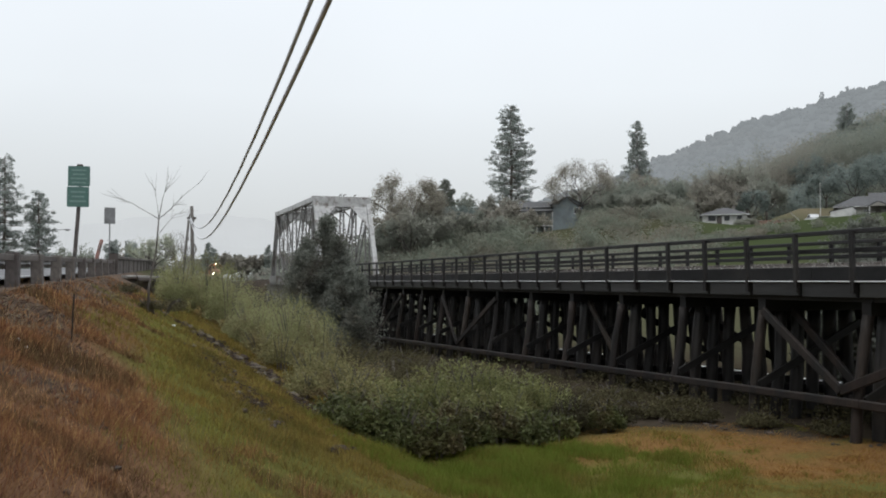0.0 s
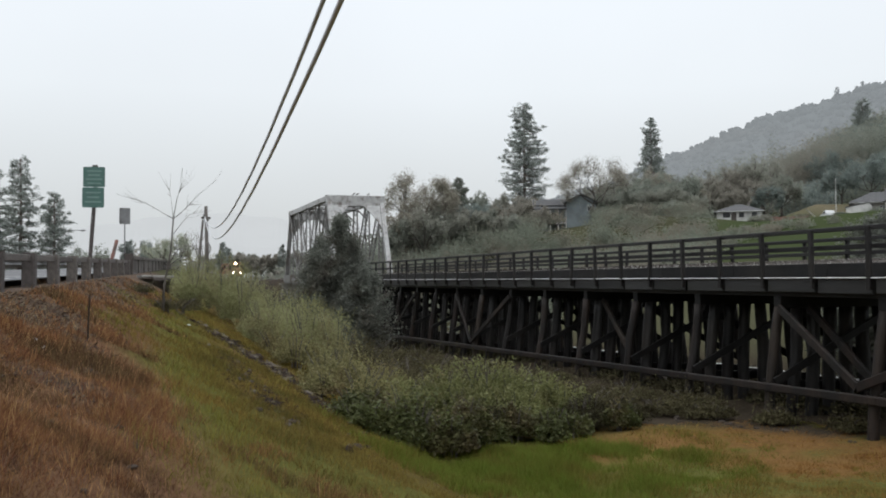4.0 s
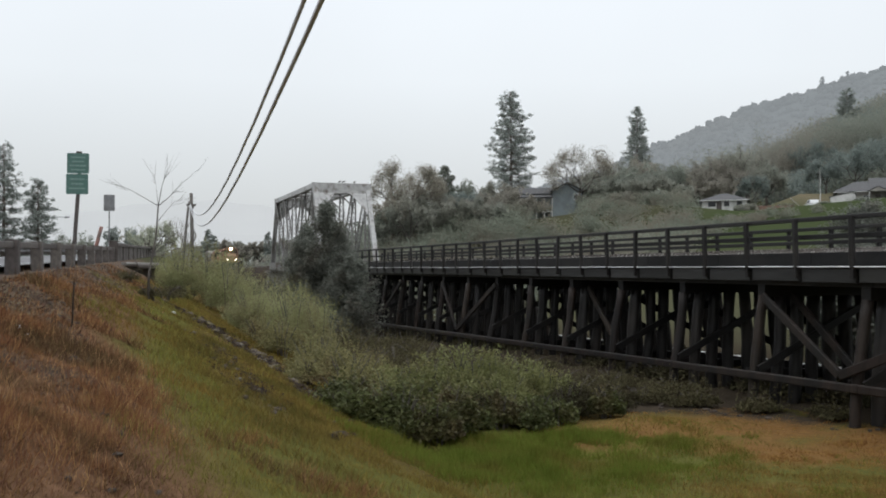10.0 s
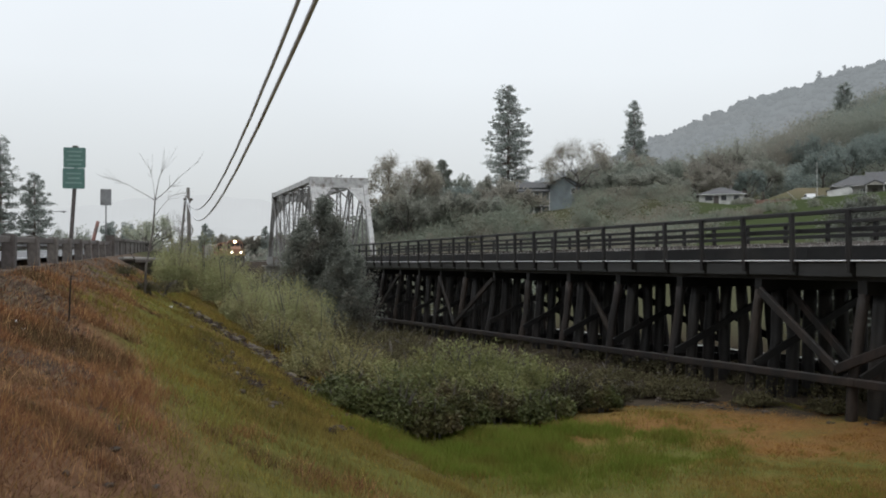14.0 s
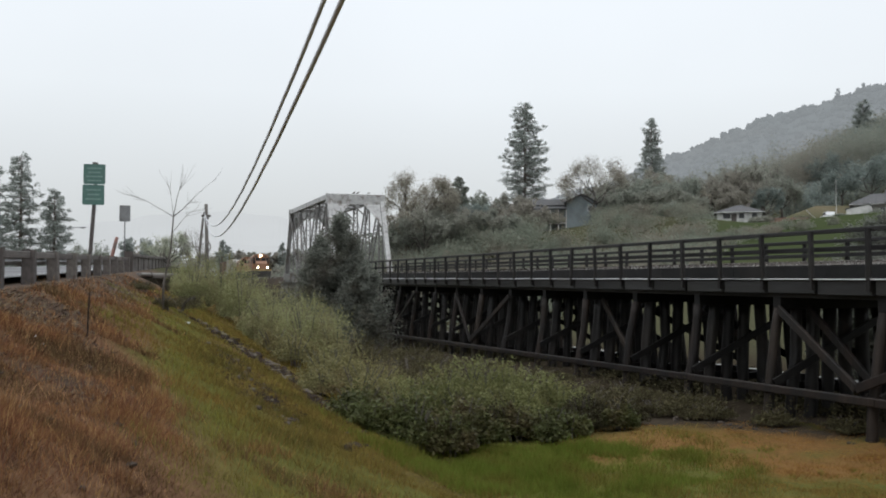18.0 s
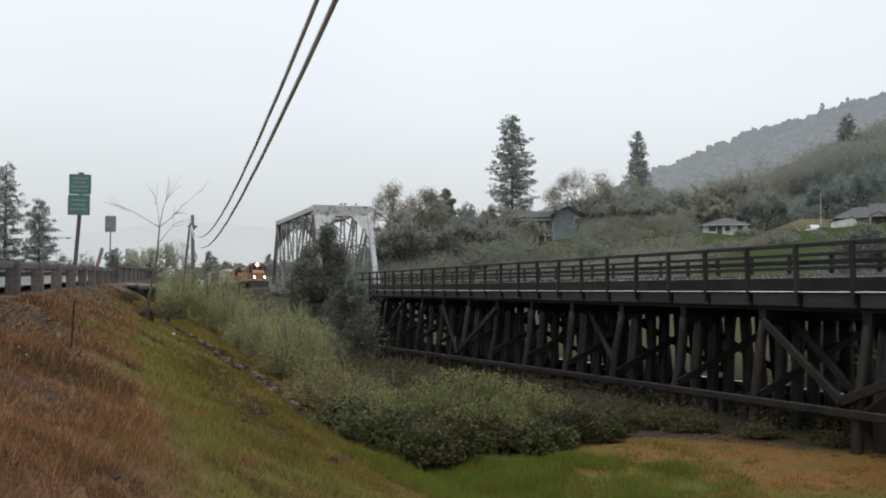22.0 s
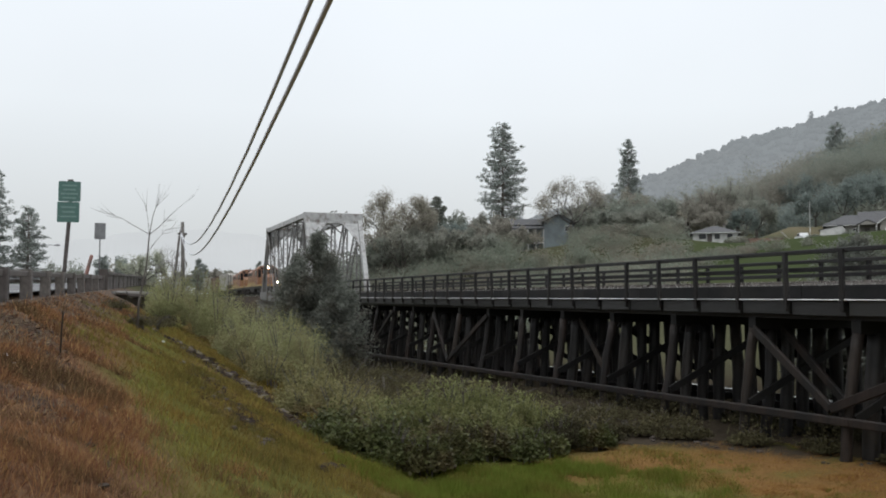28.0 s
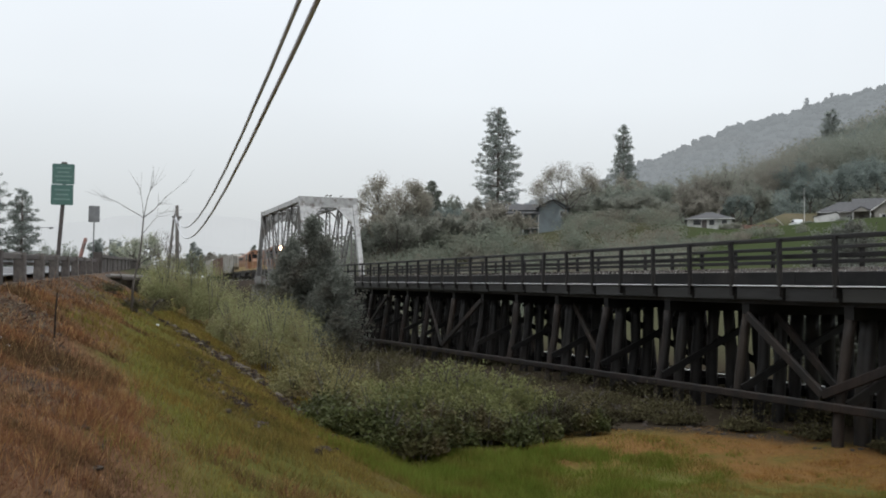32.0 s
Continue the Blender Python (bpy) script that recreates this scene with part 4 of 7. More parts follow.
loco_a = build_locomotive(True)
loco_b = build_locomotive(False)
wagon_a = build_freight("hopper_wagon", HOPPER, "pale grey covered hopper wagon streaked with rust")
wagon_b = build_freight("box_wagon", BOXCAR, "brown steel box wagon behind the hopper")
wagon_c = build_freight("hopper_wagon", HOPPER, "pale grey covered hopper wagon at the train's tail")
TRAIN = [(loco_a, 0.0), (loco_b, 18.6), (wagon_a, 37.3), (wagon_b, 52.4), (wagon_c, 67.5)]
# seconds and how far along the track the nose of the train is
NOSE = [(0, 218.5), (6, 200.6), (9, 190.0), (13, 178.4), (19, 160.6), (23, 146.9), (25.5, 137.8), (30, 122.8), (32, 115.2)]


def nose_at(t):
    ts, ys = [a for a, _ in NOSE], [b for _, b in NOSE]
    fit = np.polyfit(ts, ys, 3)
    return float(np.polyval(fit, t))



# ---- along the road ----
def build_guardrail():
    t = thing("guardrail", float(guard_x(24)), 24.2, 4.36, label="weathered galvanised guardrail on dark square timber posts", category="guardrail")
    ys = [24.2 + 3.81 * k for k in range(-5, 9)]
    block = Shape().beam((0, 0, -0.5), (0, 0, 0.72), 0.30, 0.36, 0.03).mesh("post", POST_WOOD)
    for y in ys:
        part("post", block, POST_WOOD, t, world=True, m=pose(float(guard_x(y)), y, float(road_z(y)), RNG.normal(), RNG.normal() * 1.2, -4))
    prof = [(0.0, 0.31), (0.04, 0.34), (0.06, 0.39), (0.0, 0.44), (0.0, 0.48), (0.06, 0.53), (0.04, 0.59), (0.0, 0.62)]
    for a, b in zip(ys[:-1], ys[1:]):
        sh = Shape()
        for y in (a - 0.1, b + 0.1):
            sh.v += [(float(guard_x(y)) - 0.28 + 0.9 * p, y, float(road_z(y)) + q + 0.05) for p, q in prof] + [(float(guard_x(y)) - 0.29 + 0.9 * p, y, float(road_z(y)) + q + 0.05) for p, q in reversed(prof)]
        n = 2 * len(prof)
        sh.f = [(i, (i + 1) % n, n + (i + 1) % n, n + i) for i in range(n)] + [tuple(range(n)), tuple(range(n, 2 * n))]
        part("beam_rail", sh, GALV, t, "dull corrugated steel rail", world=True)
        part("face_rail", Shape().beam((float(guard_x(a)) + 0.02, a + 0.16, float(road_z(a)) + 0.60), (float(guard_x(b)) + 0.02, b - 0.16, float(road_z(b)) + 0.60), 0.05, 0.16), POST_WOOD, t, world=True)


build_guardrail()


def build_parapet():
    t = thing("road_bridge_parapet", float(guard_x(57)), 57, 4.7, label="brown-grey stained concrete parapet of the road bridge", category="parapet")
    y0, y1 = 56.5, 176
    n = 20
    for k in range(n):
        a, b = y0 + (y1 - y0) * k / n, y0 + (y1 - y0) * (k + 1) / n
        xa, xb, za, zb = float(guard_x(a)), float(guard_x(b)), float(road_z(a)), float(road_z(b))
        part("top_beam", Shape().beam((xa, a, za + 0.86), (xb, b - 0.03, zb + 0.86), 0.34, 0.2), PARAPET, t, world=True)
        part("wall_panel", Shape().beam((xa, a + 0.2, za + 0.30), (xb, b - 0.25, zb + 0.30), 0.18, 0.92), PARAPET, t, world=True)
        part("pilaster", Shape().beam((xa, a, za - 0.4), (xa, a, za + 0.78), 0.34, 0.4), PARAPET, t, world=True)
    part("end_block", Shape().beam((float(guard_x(56)), 55.6, 4.3), (float(guard_x(56)), 55.6, 5.95), 0.5, 1.2, 0.05), PARAPET, t, world=True)
    part("deck_slab", Shape().beam((float(guard_x(y0)) - 0.2, y0, float(road_z(y0)) - 0.35), (float(guard_x(y1)) - 0.2, y1, float(road_z(y1)) - 0.35), 0.9, 0.5), PARAPET, t, world=True)
    c = thing("concrete_culvert", 1.4, 49.0, 3.4, label="pale weathered concrete slab over a dark-filled culvert hollow on the bank", category="culvert")
    part("slab", Shape().beam((0.25, 48.8, 4.60), (2.55, 49.2, 4.55), 1.5, 0.16, 0.05), CONCRETE, c, "pale rain-washed concrete slab", world=True)
    # Dark box added where the hollow under the slab lies in shade.
    part("hollow_fill", Shape().beam((0.3, 49.0, 3.9), (2.5, 49.35, 3.85), 0.9, 1.2, 0.06), PARAPET, c, "dark box standing for the shaded hollow under the slab", world=True)
    part("edge_kerb", Shape().beam((0.9, 48.2, 4.47), (2.5, 48.4, 4.40), 0.3, 0.2, 0.04), PARAPET, c, world=True)


build_parapet()


def build_green_sign():
    t = thing("road_sign", -1.68, 37.7, float(land(-1.68, 37.7)), -6, "two green road signs with pale lettering on one timber post", "road sign")
    base = t.location.z
    part("post", Shape().beam((0, 0.05, -0.2), (0.28, 0.05, 8.72 - base), 0.135, 0.13), POST_WOOD, t, "tall leaning square timber post")
    for name, z0, z1, x0 in (("upper_panel", 8.04, 8.82, 0.20), ("lower_panel", 7.24, 8.02, 0.17)):
        p = part(name, Shape().prism([(x0 - 0.37, z0 - base), (x0 + 0.37, z0 - base), (x0 + 0.40, z0 - base + 0.03), (x0 + 0.40, z1 - base - 0.03), (x0 + 0.37, z1 - base), (x0 - 0.37, z1 - base), (x0 - 0.40, z1 - base - 0.03), (x0 - 0.40, z0 - base + 0.03)], -0.06, -0.03), SIGN_GREEN, t, "green reflective sign panel")
        rows = (0.62, 0.46, 0.30, 0.14) if z0 > 8 else (0.58, 0.40, 0.22)
        for k, dz in enumerate(rows):
            w = (0.27, 0.22, 0.30, 0.25)[k]
            part("lettering_bar", Shape().box((x0 - w, -0.068, z0 - base + dz - 0.03), (x0 + w, -0.062, z0 - base + dz + 0.03), 0.002), SIGN_TEXT, p)
    part("bracket", Shape().box((0.12, -0.03, 8.8 - base), (0.32, 0.1, 8.9 - base), 0.01), POLE_WOOD, t)


build_green_sign()


def build_back_sign():
    t = thing("small_road_sign", -0.54, 57.5, 5.0, -4, "dull grey back of a road sign on a thin post", "road sign")
    part("post", Shape().beam((0, 0.04, -0.6), (0.0, 0.04, 3.75), 0.07, 0.07), GALV, t, "thin steel post")
    p = part("panel", Shape().prism([(-0.28, 2.78), (0.28, 2.78), (0.31, 2.81), (0.31, 3.72), (0.28, 3.75), (-0.28, 3.75), (-0.31, 3.72), (-0.31, 2.81)], -0.02, 0.0), SIGN_BACK, t, "dull metal panel")
    for z in (3.0, 3.5):
        part("stiffener", Shape().box((-0.27, -0.045, z - 0.03), (0.27, -0.022, z + 0.03), 0.005), SIGN_BACK, p)


build_back_sign()
single("marker_post", Shape().tube([(0, 0, -0.5), (0.15, 0, 0.8), (0.36, 0, 1.66), (0.37, 0, 1.70)], [0.10, 0.095, 0.09, 0.06], 10).mesh("marker_post", RED_POST, True),
       pose(-1.18, 48.2, 4.75), "leaning faded red timber marker post", "marker post")
single("survey_stake", Shape().tube([(0, 0, -0.2), (0.01, 0, 0.3), (0.03, 0.01, 0.71)], [0.016, 0.015, 0.013], 6).mesh("survey_stake", BRACE_WOOD),
       pose(-0.72, 16.2, 3.47), "thin dark metal stake in dry grass", "stake")


def build_street_lamp():
    x, y = -9.6, 130.5
    t = thing("street_lamp", x, y, float(road_z(y)), label="thin grey street lamp with a long arm", category="street lamp")
    part("pole", Shape().tube([(0, 0, 0), (0, 0, 4.9)], [0.09, 0.06], 8), GALV, t)
    part("arm", Shape().tube([(0, 0, 4.8), (1.5, -0.4, 5.0), (2.9, -0.8, 5.02)], [0.05, 0.045, 0.04], 8), GALV, t)
    part("lamp_head", Shape().tube([(2.8, -0.78, 5.0), (3.1, -0.86, 4.98), (3.5, -0.96, 5.0)], [0.06, 0.13, 0.05], 8), GALV, t)


build_street_lamp()

POLE = (3.75, 51.75)


def build_pole_and_cables():
    z0 = float(land(*POLE)) - 0.4
    t = thing("utility_pole", POLE[0], POLE[1], z0 + 0.4, label="grey weathered timber utility pole with a leaning brace", category="utility pole")
    part("pole", Shape().tube([(POLE[0] + 0.15, POLE[1], z0), (POLE[0], POLE[1], 8.5)], [0.125, 0.09], 12), POLE_WOOD, t, world=True, smooth=True)
    part("brace_pole", Shape().tube([(POLE[0] - 0.6, POLE[1] + 0.3, z0), (POLE[0] - 0.15, POLE[1] + 0.05, 7.75)], [0.085, 0.06], 10), POLE_WOOD, t, world=True, smooth=True)
    part("crossarm", Shape().beam((POLE[0] - 0.25, POLE[1], 7.85), (POLE[0] + 0.25, POLE[1] - 0.02, 7.85), 0.1, 0.12), POLE_WOOD, t, world=True)
    for x, z in ((-0.12, 7.98), (0.12, 7.78)):
        part("clamp", Shape().tube([(POLE[0] + x, POLE[1] - 0.02, z - 0.1), (POLE[0] + x, POLE[1] - 0.02, z + 0.08)], [0.04, 0.03], 8), POST_WOOD, t, world=True)
    for turn, z_at, sag_a, sag_b, radius in CABLES:
        way = Vector((math.sin(radians(turn)), -math.cos(radians(turn)), 0))
        pts = []
        for k in range(91):
            u = 75.0 * k / 90
            wob = 0.006 * math.sin(u * 2.1) + 0.004 * math.sin(u * 5.3)
            pts.append((3.69 + way.x * u + wob, 51.77 + way.y * u, z_at - sag_a * u + sag_b * u * u + wob))
        single("overhead_cable", Shape().tube(pts, [radius] * len(pts), 8).mesh("overhead_cable", CABLE, True), label="thick grey overhead cable sagging from the utility pole", category="cable", group="overhead cables")


CABLES = [(-2.84, 7.91, 0.1323, 0.00239, 0.021), (-3.14, 7.83, 0.1461, 0.0023, 0.018)]
build_pole_and_cables()


def build_car():
    t = thing("car", label="silver-grey saloon car driving along the road", category="car")
    part("body", Shape().prism([(-2.3, 0.3), (2.3, 0.3), (2.35, 0.7), (2.2, 0.9), (-2.2, 0.84), (-2.35, 0.7)], -0.92, 0.92, "x"), CAR_PAINT, t)
    part("cabin", Shape().prism([(-1.2, 0.84), (1.9, 0.88), (1.6, 1.1), (1.2, 1.36), (-0.15, 1.43), (-0.45, 1.37)], -0.80, 0.80, "x"), CAR_PAINT, t)
    for x in (-0.81, 0.81):
        part("side_window", Shape().prism([(-0.85, 0.92), (1.6, 0.94), (1.1, 1.27), (-0.3, 1.32)], x - 0.012, x + 0.012, "x"), GLASS, t)
    part("windscreen", Shape().beam((0, -1.1, 0.93), (0, -0.5, 1.36), 1.4, 0.03), GLASS, t)
    part("bumper", Shape().box((-0.9, -2.42, 0.35), (0.9, -2.28, 0.62), 0.04), GRIME, t)
    for x in (-0.62, 0.62):
        part("headlight", Shape().box((x - 0.2, -2.37, 0.72), (x + 0.2, -2.28, 0.88), 0.03), WHITE_AND_SHEEN, t)
    for x in (-0.82, 0.82):
        for y in (-1.4, 1.4):
            w = part("wheel", Shape().tube([(x - 0.1, y, 0.34), (x + 0.1, y, 0.34)], [0.34, 0.34], 18), GRIME, t)
            part("rim", Shape().tube([(x * 1.13 - 0.02, y, 0.34), (x * 1.13 + 0.02, y, 0.34)], [0.2, 0.2], 12), GALV, w)
    return t


CAR_PAINT = shade("silver_car_paint", (0.30, 0.31, 0.32), (0.36, 0.37, 0.38), 1, 0.35, 0, c3=(0.26, 0.26, 0.26), scale3=0.5)
CAR_WHITE = shade("white_car_paint", (0.62, 0.63, 0.64), (0.72, 0.73, 0.74), 1, 0.3, 0, c3=(0.5, 0.5, 0.5), scale3=0.5)
car = build_car()

# ---- plants near by ----
def lump_points(center, radii, n, shell=0.7, floor=None):
    """Points in the outer layer of a lumpy mound."""
    d = unit(n)
    d[:, 2] = np.abs(d[:, 2]) * 1.0 - 0.15
    r = shell + (1 - shell) * RNG.random(n)
    bump = 1 + 0.16 * np.sin(d[:, 0] * 7 + center[0] * 3) * np.cos(d[:, 1] * 6 + center[1]) + 0.1 * np.sin(d[:, 2] * 11 + d[:, 0] * 9)
    return np.asarray(center) + d * np.asarray(radii) * (r * bump)[:, None]


def shrub(name, x, y, top, rx, ry, n, leaf, mat, label, category="shrub", sprigs=0, lumps=14, sprig_h=0.7, stems=7, group="", lift=0.3):
    """A shrub: stems from the ground, a crown of many leaves in uneven lumps, upright sprigs."""
    g = float(land(x, y))
    h = max(0.5, top - g)
    t = thing(name, x, y, g, label=label, category=category, group=group)
    wood = Shape()
    for k in range(stems):
        a = RNG.uniform(0, 6.28)
        q = RNG.uniform(0.3, 0.75)
        wood.tube([(x + 0.15 * math.cos(a), y + 0.15 * math.sin(a), g - 0.2), (x + rx * q * 0.5 * math.cos(a), y + ry * q * 0.5 * math.sin(a), g + h * 0.45),
                   (x + rx * q * math.cos(a), y + ry * q * math.sin(a), g + h * 0.85)], [0.035, 0.025, 0.008], 5)
    tagged(part("stem", wood, BARK, t, "thin grey-brown stems", world=True), kind="stuff")
    pts = []
    for k in range(lumps):
        a, q = RNG.uniform(0, 6.28), math.sqrt(RNG.random()) * 0.75
        hh = h * (1 - 0.55 * q * q) * RNG.uniform(0.72, 1.0)
        c = (x + rx * q * math.cos(a), y + ry * q * math.sin(a), g + hh * 0.35)
        wide = RNG.uniform(0.3, 0.52)
        pts.append(lump_points(c, (rx * wide, ry * wide, hh * 0.68), n // lumps, 0.5))
    if sprigs:
        base = np.stack([RNG.uniform(-1, 1, sprigs), RNG.uniform(-1, 1, sprigs)], 1)
        base = base[np.hypot(*base.T) < 1]
        for bx, by in base:
            q = math.hypot(bx, by)
            z0 = g + h * (0.92 - 0.5 * q * q)
            k = 9
            u = np.linspace(0, 1, k)
            lean = RNG.normal(size=2) * 0.14
            pts.append(np.stack([x + bx * rx * 0.95 + lean[0] * u, y + by * ry * 0.95 + lean[1] * u, z0 - 0.25 + sprig_h * RNG.uniform(0.5, 1.2) * u], 1) + RNG.normal(size=(k, 3)) * 0.03)
    pts = np.concatenate(pts)
    gz = land(pts[:, 0], pts[:, 1])
    pts = pts[pts[:, 2] > gz - 0.05]
    me = soup("crown", leaf_faces(pts, leaf, lift=lift), 4, mat)
    part("crown", me, mat, t, world=True)
    return t


def dark_evergreen(x, y, top, r, name, label):
    g = float(land(x, y))
    h = top - g
    t = thing(name, x, y, g, label=label, category="tree")
    part("trunk", Shape().tube([(x, y, g - 0.4), (x, y, g + h * 0.5), (x + 0.1, y, top - 0.2)], [0.2, 0.13, 0.02], 8), BARK, t, world=True, smooth=True)
    pts, limbs = [], Shape()
    for k in range(190):
        u = RNG.random() ** 0.85
        z = g + h * (0.03 + 0.95 * u)
        rr = r * 1.1 * (1 - u) ** 0.5 * RNG.uniform(0.15, 1.5) + 0.08
        a = RNG.uniform(0, 6.28)
        tip = np.array((x + rr * math.cos(a), y + rr * math.sin(a), z + 0.45 * rr))
        limbs.tube([(x, y, z - 0.1), tuple(tip)], [0.03, 0.008], 4)
        m = 84
        w = RNG.random(m) ** 0.6
        p = np.array((x, y, z)) + (tip - np.array((x, y, z))) * w[:, None] + RNG.normal(size=(m, 3)) * (0.11 + 0.10 * (1 - u)) * np.array((1, 1, 1.6))
        pts.append(p)
    tagged(part("limb", limbs, BARK, t, world=True), kind="stuff")
    me = soup("crown", leaf_faces(np.concatenate(pts), 0.25, 0.3, 0.3), 4, EVERGREEN)
    part("crown", me, EVERGREEN, t, world=True)


dark_evergreen(13.3, 60.6, 8.8, 2.0, "evergreen_tree", "dark grey-green evergreen tree beside the truss end")
dark_evergreen(12.3, 62.6, 7.2, 1.7, "evergreen_tree", "dark evergreen tree behind its neighbour at the truss end")
dark_evergreen(14.1, 61.5, 7.3, 1.7, "evergreen_tree", "dark evergreen tree close to the trestle deck")
dark_evergreen(11.7, 61.4, 6.0, 1.5, "evergreen_tree", "small dark evergreen tree at the river bank")
dark_evergreen(14.5, 58.8, 5.0, 1.7, "evergreen_tree", "small dark evergreen tree against the trestle")

for x, y, top, r in ((37.4, 37.8, 7.6, 2.6), (29.3, 29.2, 4.6, 2.2), (31.5, 31.2, 4.9, 2.2), (33.5, 35.0, 5.4, 2.2)):
    dark_evergreen(x, y, top, r, "evergreen_tree", "dark evergreen shrub tree behind the trestle")

W_LABEL = "bright yellow-green willow shrub on the road bank"
for x, y, top, rx, ry in ((3.0, 47.5, 5.9, 1.5, 1.5), (4.1, 46.2, 5.95, 1.5, 1.5), (4.9, 44.0, 5.35, 1.4, 1.5), (2.6, 44.5, 4.9, 1.1, 1.2), (5.6, 48.5, 5.0, 1.5, 1.4), (6.8, 45.5, 4.2, 1.6, 1.6), (8.2, 42.5, 3.5, 1.5, 1.6)):
    shrub("willow_shrub", x, y, top, rx, ry, 9000, 0.08, WILLOW, W_LABEL, sprigs=150, sprig_h=0.55, group="willow shrubs")
for x, y, top, rx, ry in ((6.5, 35.9, 3.95, 1.35, 1.4), (7.4, 34.5, 3.3, 1.2, 1.3), (5.5, 40.5, 3.85, 1.5, 1.6), (6.4, 38.2, 3.5, 1.3, 1.4), (5.2, 37.5, 3.3, 1.0, 1.0)):
    shrub("willow_shrub", x, y, top, rx, ry, 10000, 0.078, WILLOW, "yellow-green willow shrub at the foot of the bank", sprigs=180, sprig_h=0.55, group="willow shrubs")
for x, y, top, rx, ry in ((5.8, 28.6, 2.35, 1.0, 1.2), (6.5, 26.9, 1.95, 1.0, 1.1), (7.6, 29.5, 1.9, 1.3, 1.4), (5.3, 31.5, 2.7, 0.9, 1.2), (8.4, 32.5, 1.6, 1.5, 1.6), (7.6, 24.8, 1.3, 0.9, 0.9), (5.0, 25.4, 1.9, 0.7, 0.9), (6.9, 31.3, 2.2, 1.1, 1.2), (4.9, 33.8, 2.7, 0.8, 1.0)):
    shrub("weed_clump", x, y, top, rx, ry, 5200, 0.075, WEED, "grey-green tangle of tall weeds", "weeds", sprigs=70, sprig_h=0.5, group="weed clumps")
for x, y, top, rx, ry in ((10.9, 36.5, 1.3, 1.8, 2.0), (12.8, 34, 1.0, 1.8, 2.0), (15.2, 30.5, 0.7, 1.6, 1.8), (9.9, 40.5, 1.9, 2.0, 2.2), (13.5, 40.5, 1.0, 2.2, 2.4), (10.2, 46, 2.0, 2.2, 2.4), (8.6, 53, 4.5, 2.0, 2.2), (6.8, 55.5, 4.7, 1.8, 2.0), (9.8, 57.5, 4.5, 2.0, 2.0), (7.6, 50.5, 4.3, 1.7, 1.8), (12.2, 66, 4.4, 2.4, 2.2), (17.5, 30.0, 0.5, 1.2, 2.0), (16.5, 36, 0.3, 1.6, 2.4), (16.5, 43, 0.2, 1.8, 2.6), (12.6, 47, 1.0, 2.2, 2.6), (15.8, 51, 0.6, 2.2, 3.0), (14.6, 27.5, 0.8, 1.4, 1.2), (17.9, 26.5, 0.6, 1.0, 1.6), (14.0, 24.6, 0.7, 0.9, 0.7), (16.4, 28.6, 0.7, 1.3, 1.2), (19.4, 21.0, 0.4, 0.7, 0.8), (18.4, 22.8, 0.5, 0.9, 0.7), (17.2, 24.4, 0.5, 1.0, 0.7), (16.0, 25.6, 0.6, 1.1, 0.7), (14.9, 26.3, 0.7, 1.1, 0.7), (19.6, 18.2, 0.3, 0.5, 0.9)):
    shrub("brown_thicket", x, y, top, rx, ry, 3800, 0.085, THICKET, "brown-green thicket of dead canes below the trestle", "thicket", sprigs=60, group="brown thickets")
for x, y, rx in ((1.0, 32.2, 0.5), (1.6, 35.0, 0.8), (1.9, 38.5, 0.9), (0.3, 36.5, 0.7)):
    shrub("brown_thicket", x, y, float(land(x, y)) + 0.55, rx, rx, 1500, 0.06, THICKET, "low brown tangle of dead canes on the road bank", "thicket", sprigs=40, sprig_h=0.4, group="brown thickets")
for x, y, top, rx, ry in ((4.95, 21.4, 1.35, 0.6, 0.6), (5.65, 21.2, 1.5, 0.7, 0.7), (6.5, 21.2, 1.8, 0.85, 0.75), (7.35, 21.1, 1.2, 0.6, 0.6), (7.9, 21.8, 1.6, 0.8, 0.7), (8.7, 22.3, 0.95, 0.55, 0.55), (6.0, 20.8, 0.95, 0.6, 0.5),
                          (5.5, 22.8, 1.75, 0.8, 0.8), (9.9, 23.0, 1.05, 0.7, 0.5), (10.7, 22.6, 1.0, 0.75, 0.65), (11.5, 22.8, 0.8, 0.6, 0.55), (13.35, 23.3, 0.95, 0.6, 0.5)):
    shrub("bramble_bush", x, y, top, rx * RNG.uniform(0.95, 1.15), ry * RNG.uniform(0.9, 1.15), 8000, 0.115, BRAMBLE, "dark green bramble bush in dense leaf", "bramble", sprigs=45, lumps=9, sprig_h=0.4, group="bramble bushes", lift=0.75)
for x, y, top, rx, ry in ((12.2, 23.7, 1.15, 0.7, 0.6), (12.8, 24.2, 1.1, 0.8, 0.7), (9.2, 23.2, 1.1, 0.8, 0.5), (14.0, 24.4, 0.9, 0.8, 0.7)):
    shrub("brown_thicket", x, y, top, rx, ry, 4000, 0.07, UNDERBRUSH, "dark brown tangle of bramble canes", "thicket", sprigs=60, sprig_h=0.4, group="brown thickets")
for x, y, top, rx, ry in ((7.4, 24.9, 1.75, 1.1, 1.1), (8.4, 25.1, 2.1, 1.15, 1.1), (9.2, 25.3, 2.25, 1.15, 1.1), (9.9, 25.2, 2.3, 1.1, 1.1), (10.7, 25.2, 2.1, 1.1, 1.1), (11.5, 25.0, 1.85, 1.0, 1.1), (12.3, 24.9, 1.45, 1.0, 1.0), (9.0, 24.1, 1.5, 1.1, 0.9), (10.4, 24.1, 1.4, 1.0, 0.8)):
    shrub("meadow_shrub", x, y, top, rx, ry, 8000, 0.085, MEADOW_LEAF, "grey-green leafy shrub above the brambles", "shrub", sprigs=120, sprig_h=0.35, group="meadow shrubs", lift=0.5)
